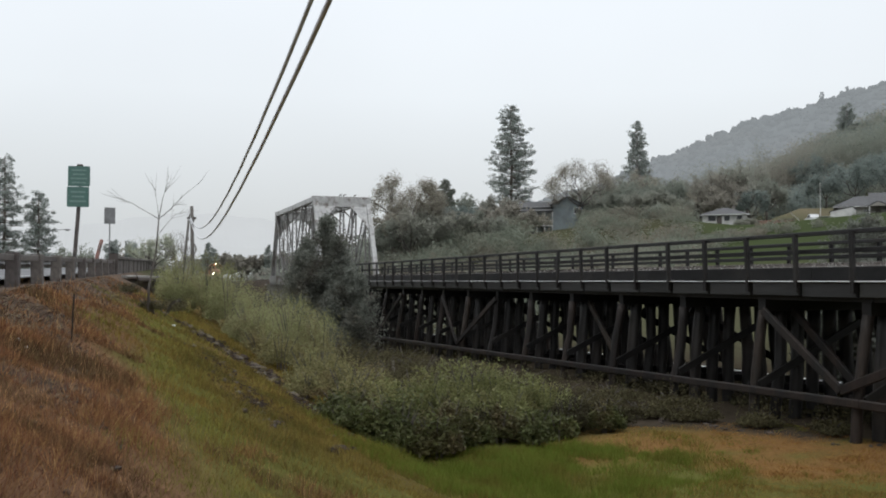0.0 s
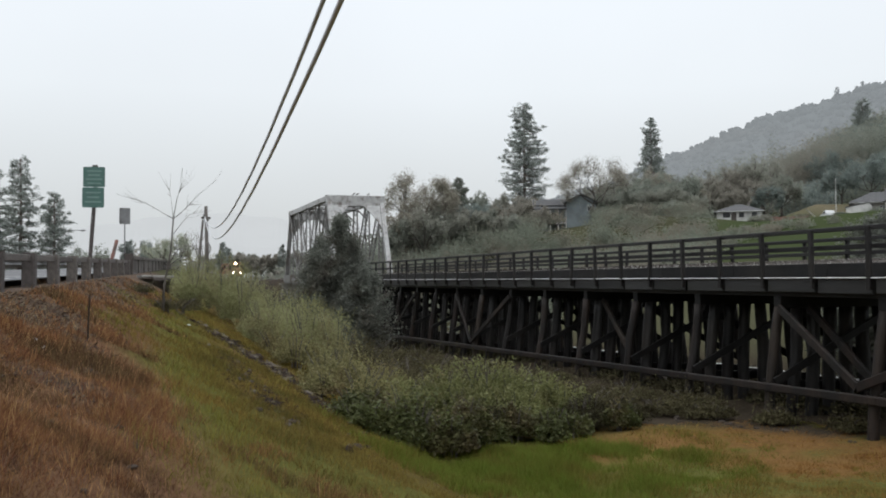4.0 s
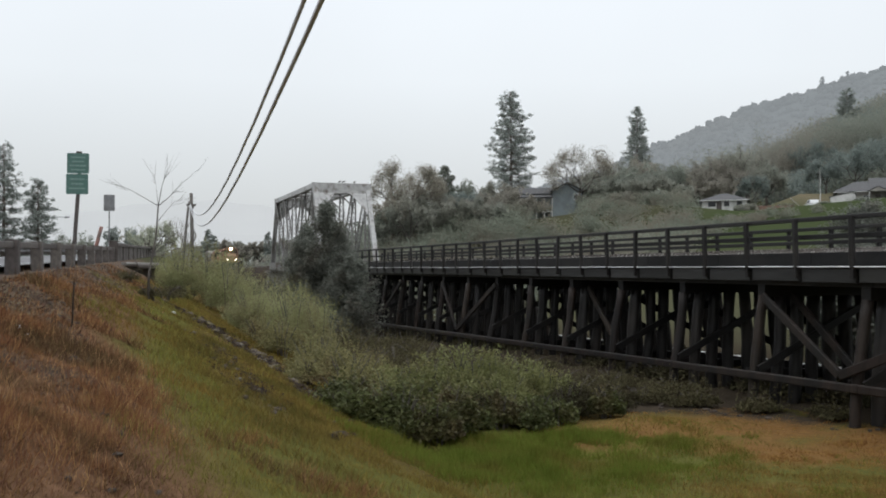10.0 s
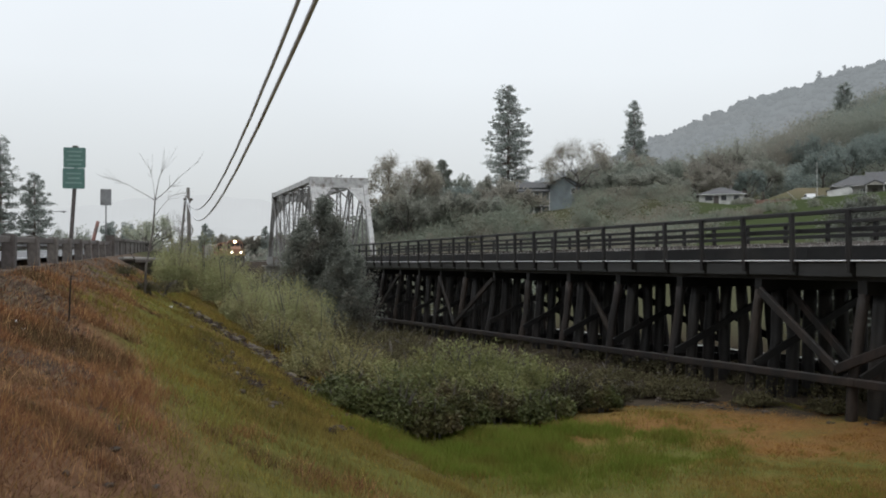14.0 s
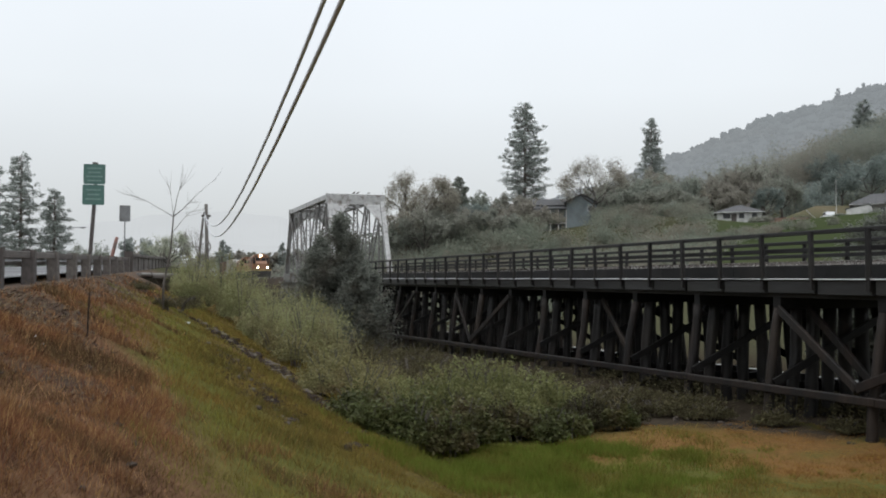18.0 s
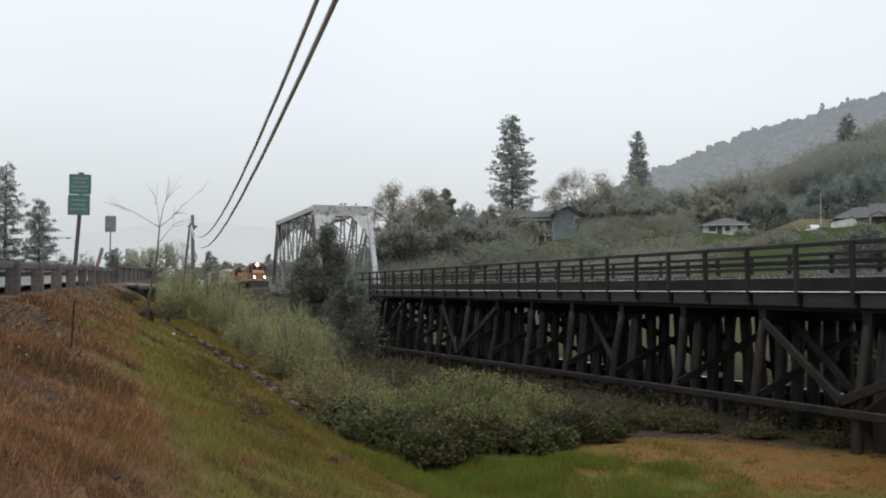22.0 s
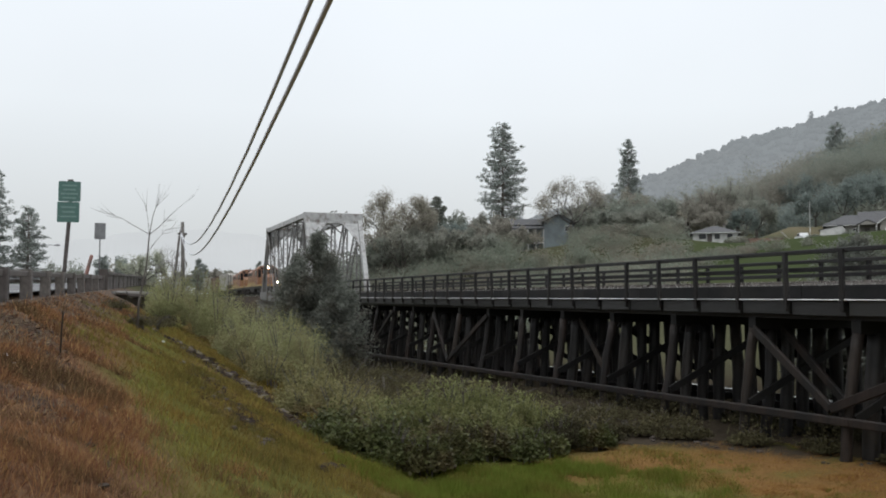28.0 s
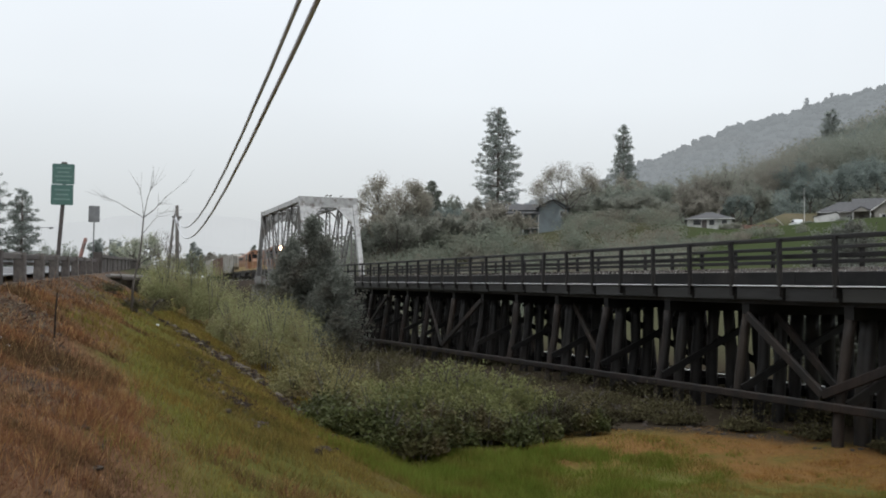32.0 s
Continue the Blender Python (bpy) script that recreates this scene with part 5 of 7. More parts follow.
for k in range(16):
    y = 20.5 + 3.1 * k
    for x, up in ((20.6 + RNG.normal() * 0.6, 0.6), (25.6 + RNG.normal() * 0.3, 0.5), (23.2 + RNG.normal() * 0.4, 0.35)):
        shrub("dead_underbrush", x, y + RNG.normal() * 0.5, float(land(x, y)) + up + 0.15 * RNG.normal(), 1.1, 1.9, 950, 0.16, UNDERBRUSH, "dead brush under the trestle, coloured dark for the shade", "brush", sprigs=25, sprig_h=0.3, lumps=8, stems=4, group="underbrush below the trestle")
for x, y, top, r in ((27.3, 28.9, 4.1, 1.5), (27.6, 26.9, 4.3, 1.6), (27.9, 24.6, 4.2, 1.6)):
    dark_evergreen(x, y, top, r, "evergreen_tree", "dark evergreen shrub tree behind the trestle")


def build_sapling():
    x, y = 0.9, 31.5
    g = float(land(x, y))
    t = thing("bare_sapling", x, y, g, label="bare young tree with thin spreading leafless branches", category="tree")
    fork = (x + 0.33, y, 6.45)
    part("trunk", Shape().tube([(x, y, g - 0.2), (x + 0.05, y, g + 0.9), (x + 0.26, y, 5.4), fork], [0.05, 0.036, 0.028, 0.022], 8), BARK, t, world=True, smooth=True)

    def bough(pts, r, n=6):
        part("branch", Shape().tube(pts, [r * 0.5 * (1 - 0.8 * k / (len(pts) - 1)) for k in range(len(pts))], 6), BARK, t, world=True, smooth=True)
        twigs = Shape()
        for k in range(n):
            i = RNG.integers(1, len(pts) - 1)
            p = Vector(pts[i]).lerp(Vector(pts[i + 1 if i + 1 < len(pts) else i]), RNG.random())
            d = (Vector(pts[-1]) - Vector(pts[0])).normalized() + Vector(RNG.normal(size=3) * 0.55)
            d.y *= 0.6
            ln = RNG.uniform(0.15, 0.6)
            twigs.tube([p, p + d * ln * 0.5, p + d * ln + Vector((0, 0, 0.05))], [0.006, 0.004, 0.002], 4)
        tagged(part("twig", twigs, BARK, t, world=True), kind="stuff")

    fx, fy, fz = fork
    bough([fork, (fx + 0.12, fy, fz + 0.7), (fx + 0.24, fy, fz + 1.05), (fx + 0.3, fy + 0.1, fz + 1.45)], 0.03)
    bough([fork, (fx + 0.3, fy - 0.2, fz + 0.25), (fx + 0.75, fy - 0.4, fz + 0.75), (fx + 1.3, fy - 0.5, fz + 1.25)], 0.03, 9)
    bough([fork, (fx - 0.35, fy + 0.2, fz + 0.22), (fx - 0.9, fy + 0.3, fz + 0.55), (fx - 1.45, fy + 0.4, fz + 0.72)], 0.028, 8)
    bough([fork, (fx - 0.05, fy + 0.1, fz + 0.5), (fx - 0.12, fy + 0.2, fz + 1.0)], 0.02, 5)
    bough([(x + 0.3, y, 5.9), (fx + 0.3, fy + 0.4, fz - 0.1), (fx + 0.55, fy + 0.6, fz + 0.2), (fx + 1.0, fy + 0.7, fz + 0.3)], 0.02, 6)
    bough([(x + 0.05, y, g + 0.7), (x + 0.3, y - 0.2, g + 1.2), (x + 0.5, y - 0.3, g + 1.5)], 0.02, 5)
    bough([(x + 0.04, y, g + 0.6), (x - 0.25, y - 0.2, g + 1.05), (x - 0.4, y - 0.3, g + 1.35)], 0.018, 5)


build_sapling()


def grass(name, n, mat, label, zone, h, w, lean=0.25, y_lo=4.0, y_hi=44.0, x_lo=-5.0, x_hi=20.0):
    """Grass over the places where zone(x, y) says so, denser close by."""
    u = RNG.random(n * 6)
    y = y_lo * (y_hi / y_lo) ** u
    x = RNG.uniform(np.maximum(x_lo, -0.3 * y - 1.5), np.minimum(x_hi, 1.2 * y + 2.0))
    keep = RNG.random(len(x)) < zone(x, y)
    x, y = x[keep][:n], y[keep][:n]
    clump = 0.9 + 0.4 * ripple(x, y, 3.1, 6) + 0.3 * ripple(x, y, 8.3, 18)
    hh = h * clump * RNG.uniform(0.5, 1.25, len(x))
    far = np.clip(y / 12, 0.8, 2.6)
    base = np.stack([x, y, land(x, y) - 0.02], 1)
    me = soup(name, blade_faces(base, np.clip(hh, 0.04, None), w * far, lean), 3, mat)
    single(name, me, label=label, category="grass", kind="stuff")


def s_of(x, y):
    return x - guard_x(y)


def z_rust(x, y):
    s = s_of(x, y)
    e = rust_edge(y) + 1.1 * ripple(x, y, 0.9, 2) + 0.8 * ripple(x, y, 2.6, 4)
    tuft = ripple(x, y, 1.5, 9) + 0.6 * ripple(x, y, 3.3, 14) + 0.5 * ripple(x, y, 7.7, 16)
    streak = 0.45 * ease((ripple(x, y, 1.3, 31) + 0.7 * ripple(x, y, 3.1, 33) - 0.1) / 0.4) * ease((15 - y) / 4) * (s < 7.5)
    return np.maximum(streak, ease((s - 0.4) / 0.9) * ease((e + 0.6 - s) / 1.6) * (0.25 + 0.75 * ease((tuft + 0.85) / 0.6))) * (1 - 0.85 * bare_soil(x, y)) * (1 - 0.6 * ease((y - 19) / 8) * ease((2.4 - s) / 1.0))


def z_green(x, y):
    s = s_of(x, y)
    e = rust_edge(y) + 1.0 * ripple(x, y, 0.9, 2) + 0.4 * ripple(x, y, 2.1, 43)
    band = ease((s - e + 0.3) / 1.0) * (1 - 0.75 * ease((s - e - 1.5 + 0.5 * ripple(x, y, 1.3, 41)) / 0.8) * (y > 9)) * (s < 10)
    return np.maximum(band, ease((s - 8.6) / 0.8) * (x < 15 + ripple(x, y, 0.8, 3)) * (0.4 + 0.6 * (ripple(x, y, 0.7, 5) < 0.35)) * (y < 22.5))


def z_gold(x, y):
    s = s_of(x, y)
    e = rust_edge(y)
    clear = 1 - 0.9 * np.exp(-((s - np.interp(y, *STONE_LINE) + 0.1) / 0.42) ** 2) * ease((y - 19) / 3)
    return ease((s - e - 0.9) / 1.2) * ease((9.6 - s) / 1.0) * np.clip(0.5 + 0.9 * ripple(x, y, 1.1, 7), 0, 1) * clear * (0.25 + 0.75 * ease((y - 12) / 5))


def z_tan(x, y):
    return ease((x - 8.5 - 1.2 * ripple(x, y, 0.5, 51)) / 3.5) * (0.3 + 0.7 * ease((ripple(x, y, 0.55, 5) + 0.5 * ripple(x, y, 1.9, 53) + 0.5) / 0.5)) * (y < 24) * (x < 19.5)


def z_tall(x, y):
    d = np.hypot((x - 9.6) / 4.2, (y - 19.0) / 2.6)
    return ease((1.5 - d + 0.35 * ripple(x, y, 0.9, 61)) / 1.1) * (0.2 + 0.8 * ease((ripple(x, y, 1.6, 11) + 0.5 * ripple(x, y, 3.9, 13) + 0.4) / 0.9)) * (y < 21.6)


grass("dry_grass", 170000, DRY_GRASS, "rust-brown dry grass on the road bank", z_rust, 0.16, 0.010, 0.5)
grass("dead_thatch", 60000, THATCH, "flattened dead brown thatch on the bare bank", lambda x, y: ease((s_of(x, y) - 0.4) / 0.6) * ease((rust_edge(y) + 0.6 - s_of(x, y)) / 1.0) * (1 - 0.95 * bare_soil(x, y)), 0.07, 0.014, 1.6)
grass("pale_straw_grass", 9000, STRAW, "pale straw stalks standing in the dry grass", z_rust, 0.30, 0.005, 0.35)
grass("green_grass", 110000, GREEN_GRASS, "fresh green grass on the bank and meadow", z_green, 0.17, 0.010, 0.45)
grass("golden_grass", 130000, MOSS_GRASS, "golden mossy grass between the stones", z_gold, 0.14, 0.011, 0.4)
grass("tan_meadow_grass", 110000, TAN_GRASS, "short tan and orange meadow grass", z_tan, 0.065, 0.011, 0.5, y_lo=8, y_hi=25, x_lo=7)
grass("tall_grass", 34000, TALL_GRASS, "bright green tall grass before the brambles", z_tall, 0.24, 0.010, 0.35, y_lo=14, y_hi=24, x_lo=4, x_hi=15)


def build_litter():
    """Broken dead stalks lying on the bare soil of the upper bank, and on the tan meadow."""
    n = 60000
    y = 7.0 * (42 / 7.0) ** RNG.random(n)
    x = guard_x(y) + RNG.uniform(0.4, 5.0, n)
    keep = RNG.random(n) < bare_soil(x, y) * 0.9 + 0.06 * (s_of(x, y) < 2.6)
    x, y = x[keep][:4200], y[keep][:4200]
    a, ln = RNG.uniform(0, np.pi, len(x)), RNG.uniform(0.02, 0.12, len(x)) * np.clip(y / 12, 0.8, 1.5)
    d = np.stack([np.cos(a), np.sin(a), RNG.normal(size=len(x)) * 0.35], 1) * ln[:, None] * 0.5
    side = np.stack([-np.sin(a), np.cos(a), 0.6 + 0 * a], 1) * (0.0028 * np.clip(y / 9, 1, 2))[:, None]
    c = np.stack([x, y, land(x, y) + 0.02 + 0.02 * RNG.random(len(x))], 1)
    single("stalk_litter", soup("stalk_litter", np.stack([c - d - side, c + d - side, c + d + side, c - d + side], 1), 4, LITTER), label="broken grey-brown dead stalks littering the bare bank", category="litter", kind="stuff")


LITTER = shade("bleached_dead_stalk", (0.045, 0.034, 0.026), (0.16, 0.12, 0.088), 3, 0.8, 0, island=0.6, spec=0.0)
build_litter()
grass("meadow_tufts", 15000, TALL_GRASS, "small green tufts in the tan meadow", lambda x, y: 1.0 * (ripple(x, y, 2.4, 71) + 0.4 * ripple(x, y, 6.0, 73) > 0.62) * (x > 8.0) * (x < 19.5) * (y < 22), 0.11, 0.010, 0.5, y_lo=9, y_hi=23, x_lo=7)


def stone_line(y):
    return float(np.interp(y, *STONE_LINE))


def build_riprap():
    t = thing("riprap", 4.0, 22, float(land(4, 22)), label="line of loose grey riprap stones on the mossy bank", category="rocks")
    meshes, soiled = [], []
    for k in range(7):
        bm = bmesh.new()
        bmesh.ops.create_icosphere(bm, subdivisions=1, radius=1.0)
        sx, sy, sz = RNG.uniform(0.7, 1.3), RNG.uniform(0.6, 1.1), RNG.uniform(0.4, 0.7)
        for v in bm.verts:
            q = 1 + 0.55 * noise.noise(v.co * 1.9 + Vector((k * 5, 0, 0)))
            v.co = Vector((v.co.x * sx, v.co.y * sy, v.co.z * sz)) * q
        me = bpy.data.meshes.new("stone")
        bm.to_mesh(me)
        bm.free()
        me.materials.append(STONE)
        meshes.append(me)
        dirty = me.copy()
        dirty.materials.clear()
        dirty.materials.append(SOIL)
        soiled.append(dirty)
    for k in range(300):
        y = RNG.uniform(22.5, 34) if k % 6 < 4 else RNG.uniform(16, 27.5)
        s = stone_line(y) - 0.1 + RNG.normal() * 0.34 if k % 6 < 4 or k % 11 == 0 else 5.3 - 0.1 * (y - 19) + RNG.normal() * 0.35
        x = s + float(guard_x(y))
        r = (0.05 + 0.13 * RNG.random() ** 2.2) * (1.0 if abs(s - stone_line(y)) < 0.7 else 0.6)
        part("stone", meshes[k % 7], STONE, t, world=True, m=pose(x, y, float(land(x, y)) + r * 0.15, RNG.uniform(-20, 20), RNG.uniform(-20, 20), RNG.uniform(0, 360)) @ Matrix.Scale(r, 4))
    chips = Shape()
    cube = [(-1, -1, -0.5), (1, -0.8, -0.5), (0.8, 1, -0.5), (-1, 0.9, -0.5), (-0.7, -0.6, 0.5), (0.6, -0.7, 0.6), (0.7, 0.6, 0.4), (-0.6, 0.7, 0.55)]
    for k in range(4200):
        y = RNG.uniform(22, 34) if k % 5 else RNG.uniform(18, 27)
        s = stone_line(y) - 0.05 + RNG.normal() * 0.3 if k % 5 else 5.4 - 0.12 * (y - 19) + RNG.normal() * 0.4
        x = s + float(guard_x(y))
        r, a = RNG.uniform(0.015, 0.055), RNG.uniform(0, 6.28)
        z = float(land(x, y)) + 0.01
        chips.add([(x + r * (p[0] * math.cos(a) - p[1] * math.sin(a)), y + r * (p[0] * math.sin(a) + p[1] * math.cos(a)), z + r * p[2]) for p in cube],
                  [(0, 1, 5, 4), (1, 2, 6, 5), (2, 3, 7, 6), (3, 0, 4, 7), (4, 5, 6, 7), (3, 2, 1, 0)])
    tagged(part("rubble", chips, STONE, t, world=True), kind="stuff")
    g = thing("trestle_rubble", 17.4, 22, float(land(17.4, 22)), label="scattered dark stones under the trestle edge", category="rocks")
    for k in range(34):
        y = RNG.uniform(18.5, 29)
        x = 18.7 + RNG.normal() * 0.5 - (y - 20) * 0.5
        r = 0.05 + 0.1 * RNG.random() ** 2
        part("stone", soiled[k % 7], SOIL, g, world=True, m=pose(x, y, float(land(x, y)) + r * 0.2, 0, 0, RNG.uniform(0, 360)) @ Matrix.Scale(r, 4))
    for x, y, r in ((1.72, 31.2, 0.06), (-1.28, 13.6, 0.045), (-1.15, 13.3, 0.03)):
        pale = meshes[2].copy()
        pale.materials.clear()
        pale.materials.append(WHITE_WALL)
        single("white_stone", pale, pose(x, y, float(land(x, y)) + r * 0.35, 0, 0, x * 90) @ Matrix.Scale(r, 4), "small white stone lying on the road bank", "stone", "white stones")
    b = thing("bank_stones", -0.6, 14, float(land(-0.6, 14)), label="small dark stones lying on the bare upper bank", category="rocks")
    for k in range(240):
        y = 6.5 * (40 / 6.5) ** RNG.random()
        x = float(guard_x(y)) + 1.5 + RNG.random() * (float(rust_edge(y)) - 1.7) + RNG.normal() * 0.2
        r = 0.014 + 0.045 * RNG.random() ** 2
        part("stone", soiled[k % 7] if k % 4 else meshes[k % 7], SOIL, b, world=True, m=pose(x, y, float(land(x, y)) + r * 0.2, 0, 0, RNG.uniform(0, 360)) @ Matrix.Scale(r, 4))


build_riprap()

# ---- trees and houses beyond the track and the road ----
def conifer(x, y, top, width, mat, label, bare=0.2, boughs=150, leaf=0.34, puff=0.6, profile=((0, 0.8), (0.4, 1.0), (0.75, 0.6), (1, 0.1)), name="pine_tree", gaps=0.3, g=None, group=""):
    """A tall conifer: tapered trunk, boughs with upturned tips, and round tufts of needles with sky between them."""
    g = float(land(x, y)) if g is None else g
    h = top - g
    t = thing(name, x, y, g, label=label, category="tree", group=group)
    r0 = h * 0.012 + 0.05
    part("trunk", Shape().tube([(x, y, g - 0.5), (x + 0.1, y, g + h * 0.5), (x, y, top - 0.3)], [r0, r0 * 0.7, 0.04], 9), PINE_BARK, t, world=True, smooth=True)
    limbs, pts = Shape(), []
    vs, ws = [p[0] for p in profile], [p[1] for p in profile]
    for k in range(boughs):
        v = (k + RNG.random()) / boughs
        z = g + h * (bare + (1 - bare) * v)
        a = k * 2.4 + RNG.normal() * 0.6
        lobe = 0.85 + 0.3 * math.sin(v * 23 + 2 * a) * math.cos(v * 11 - a)
        rr = width / 2 * float(np.interp(v, vs, ws)) * lobe * RNG.uniform(1 - gaps, 1.08)
        c = np.array((x, y, z))
        tip = np.array((x + rr * math.cos(a), y + rr * math.sin(a), z + rr * RNG.uniform(-0.12, 0.16)))
        mid = (c + tip) / 2 - np.array((0, 0, 0.07 * rr))
        limbs.tube([tuple(c), tuple(mid), tuple(tip)], [0.02 + r0 * 0.13, 0.015 + r0 * 0.09, 0.012], 4)
        n = max(1, int(rr / (puff * 0.85)))
        for q in range(n):
            w = 1.0 - 0.75 * q / n
            if RNG.random() < gaps * (0.35 + 0.9 * (1 - w)):
                continue
            e = mid + (tip - mid) * (2 * w - 1) if w > 0.5 else c + (mid - c) * 2 * w
            e = e + RNG.normal(size=3) * np.array((0.5, 0.5, 0.35)) * puff * 0.7
            m = int(26 + 20 * RNG.random())
            pts.append(e + unit(m) * (RNG.random((m, 1)) ** 0.5) * puff * RNG.uniform(0.6, 1.15) * np.array((1, 1, 0.72)))
    tagged(part("limb", limbs, PINE_BARK, t, world=True), kind="stuff")
    me = soup("crown", leaf_faces(np.concatenate(pts), leaf, 0.5, 0.2), 4, mat)
    part("crown", me, mat, t, world=True)
    return t


def broadleaf(x, y, top, width, mat, label, leaves=26, leaf=0.4, name="oak_tree", bark=None, levels=4, g=None, group="", spread=0.55, base=0.22):
    """A broadleaf tree that forks from limb to twig inside an uneven dome, with leaves in clusters at the twigs."""
    g = float(land(x, y)) if g is None else g
    h = top - g
    bark = bark or BARK
    t = thing(name, x, y, g, label=label, category="tree", group=group)
    r0 = h * 0.022
    fork = Vector((x, y, g + h * base))
    part("trunk", Shape().tube([(x, y, g - 0.5), (x + 0.1, y, g + h * base * 0.5), fork], [r0 * 1.2, r0, r0 * 0.85], 9), bark, t, world=True, smooth=True)
    limbs, tips = Shape(), []
    mid_z, up, down = g + h * 0.56, h * 0.44, h * 0.32
    phase = RNG.uniform(0, 6.28, 3)

    def inside(p):
        d = Vector((p.x - x, p.y - y, p.z - mid_z))
        a = math.atan2(d.y, d.x)
        wob = 0.92 + 0.07 * math.sin(3 * a + phase[0] + 2.5 * d.z / h) + 0.07 * math.sin(5 * a + phase[1]) + 0.07 * math.sin(7 * d.z / h * 3 + phase[2])
        q = math.sqrt((d.x ** 2 + d.y ** 2) / (width / 2) ** 2 + (d.z / (up if d.z > 0 else down)) ** 2) / wob
        return p if q < 1 else Vector((x, y, mid_z)) + d / q

    def grow(p, d, ln, r, level):
        mid = inside(p + d * ln * 0.5 + Vector(RNG.normal(size=3)) * ln * 0.09)
        end = inside(p + d * ln + Vector((0, 0, 0.06 * ln)) + Vector(RNG.normal(size=3)) * ln * 0.1)
        limbs.tube([p, mid, end], [r, r * 0.8, r * 0.55], 5 if level > 1 else 3)
        tips.append((end, level))
        if level < 2:
            tips.append((mid, level))
        if level == 0:
            return
        for k in range(3):
            q = (d + Vector(RNG.normal(size=3)) * spread).normalized()
            grow(mid.lerp(end, RNG.uniform(0.25, 1.0)), q, ln * RNG.uniform(0.55, 0.8), r * 0.6, level - 1)

    for k in range(6):
        a = k * 1.05 + RNG.normal() * 0.25
        lift = RNG.uniform(0.35, 1.3)
        d = Vector((math.cos(a) * width / h, math.sin(a) * width / h, lift)).normalized()
        grow(fork, d, h * 0.33, r0 * 0.5, levels - 1)
    tagged(part("limb", limbs, bark, t, world=True), kind="stuff")
    if leaves:
        c = np.array([tuple(e) for e, level in tips if level < 2])
        pts = np.repeat(c, leaves, 0) + RNG.normal(size=(len(c) * leaves, 3)) * width * 0.038
        part("crown", soup("crown", leaf_faces(pts, leaf, 0.6), 4, mat), mat, t, world=True)
    return t


PONDEROSA = ((0, 0.62), (0.2, 0.8), (0.42, 0.9), (0.6, 1.0), (0.75, 0.72), (0.88, 0.5), (0.96, 0.36), (1, 0.2))
SPIRE = ((0, 1.0), (0.35, 0.95), (0.6, 0.75), (0.8, 0.5), (0.93, 0.3), (1, 0.12))
BUSHY = ((0, 0.85), (0.25, 1.0), (0.55, 0.85), (0.8, 0.6), (1, 0.25))
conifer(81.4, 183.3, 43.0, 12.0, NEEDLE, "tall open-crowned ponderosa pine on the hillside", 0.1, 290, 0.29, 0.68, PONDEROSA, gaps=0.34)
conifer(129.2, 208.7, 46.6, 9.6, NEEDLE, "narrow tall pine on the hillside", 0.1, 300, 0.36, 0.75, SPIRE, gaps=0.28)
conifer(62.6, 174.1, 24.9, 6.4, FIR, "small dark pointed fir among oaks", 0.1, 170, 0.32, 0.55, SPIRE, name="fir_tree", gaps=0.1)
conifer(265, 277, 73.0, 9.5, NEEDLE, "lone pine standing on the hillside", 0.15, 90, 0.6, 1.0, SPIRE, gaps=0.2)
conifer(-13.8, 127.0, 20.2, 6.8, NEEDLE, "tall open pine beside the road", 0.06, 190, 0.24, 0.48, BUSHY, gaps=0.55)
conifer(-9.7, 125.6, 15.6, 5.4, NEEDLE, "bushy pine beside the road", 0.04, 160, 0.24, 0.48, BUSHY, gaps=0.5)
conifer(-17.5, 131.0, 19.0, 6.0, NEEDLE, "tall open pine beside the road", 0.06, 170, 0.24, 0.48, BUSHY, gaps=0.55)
for x, y, top, w in ((20.8, 232, 13.6, 3.4), (22.6, 236, 12.4, 3.2), (37, 240, 13.6, 2.6)):
    conifer(x, y, top, w, NEEDLE, "dark pointed fir far along the track", 0.1, 60, 0.4, 0.5, SPIRE, name="fir_tree", group="far firs", g=6.0, gaps=0.15)
broadleaf(49.5, 157.5, 24.8, 13.5, OAK_LEAF, "broad oak in brownish spring leaf", 26, 0.24, levels=5)
broadleaf(86.9, 161.9, 28.4, 14.5, OAK_LEAF, "spreading oak with thin spring leaf", 4, 0.2, levels=6, base=0.3)
broadleaf(87.6, 159.5, 19.6, 5.0, WOODS, "small oak in dull leaf before the blue-grey house", 30, 0.3, levels=3)
broadleaf(77.0, 158.5, 18.2, 5.0, OAK_LEAF, "small oak in thin leaf before the blue-grey house", 14, 0.26, levels=3)
broadleaf(110.5, 178.2, 31.0, 8.5, OAK_LEAF, "rusty-leaved oak below the tall pine", 40, 0.28)
broadleaf(-5.2, 118.6, 9.9, 5.2, SCRUB, "small tree in pale spring leaf behind the road", 9, 0.2, "small_tree", levels=3, g=5.6)
broadleaf(3.6, 104.9, 10.6, 5.2, BLOSSOM, "small tree in pale blossom beside the road bridge", 12, 0.15, "blossom_tree", levels=4, g=4.6)
broadleaf(6.3, 103.9, 10.6, 3.4, OAK_LEAF, "bare grey small tree beside the road bridge", 0, 0.2, "bare_tree", PALE_BARK, 5, g=4.0)
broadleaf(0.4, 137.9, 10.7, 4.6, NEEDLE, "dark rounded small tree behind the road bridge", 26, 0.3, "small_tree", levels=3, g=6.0)
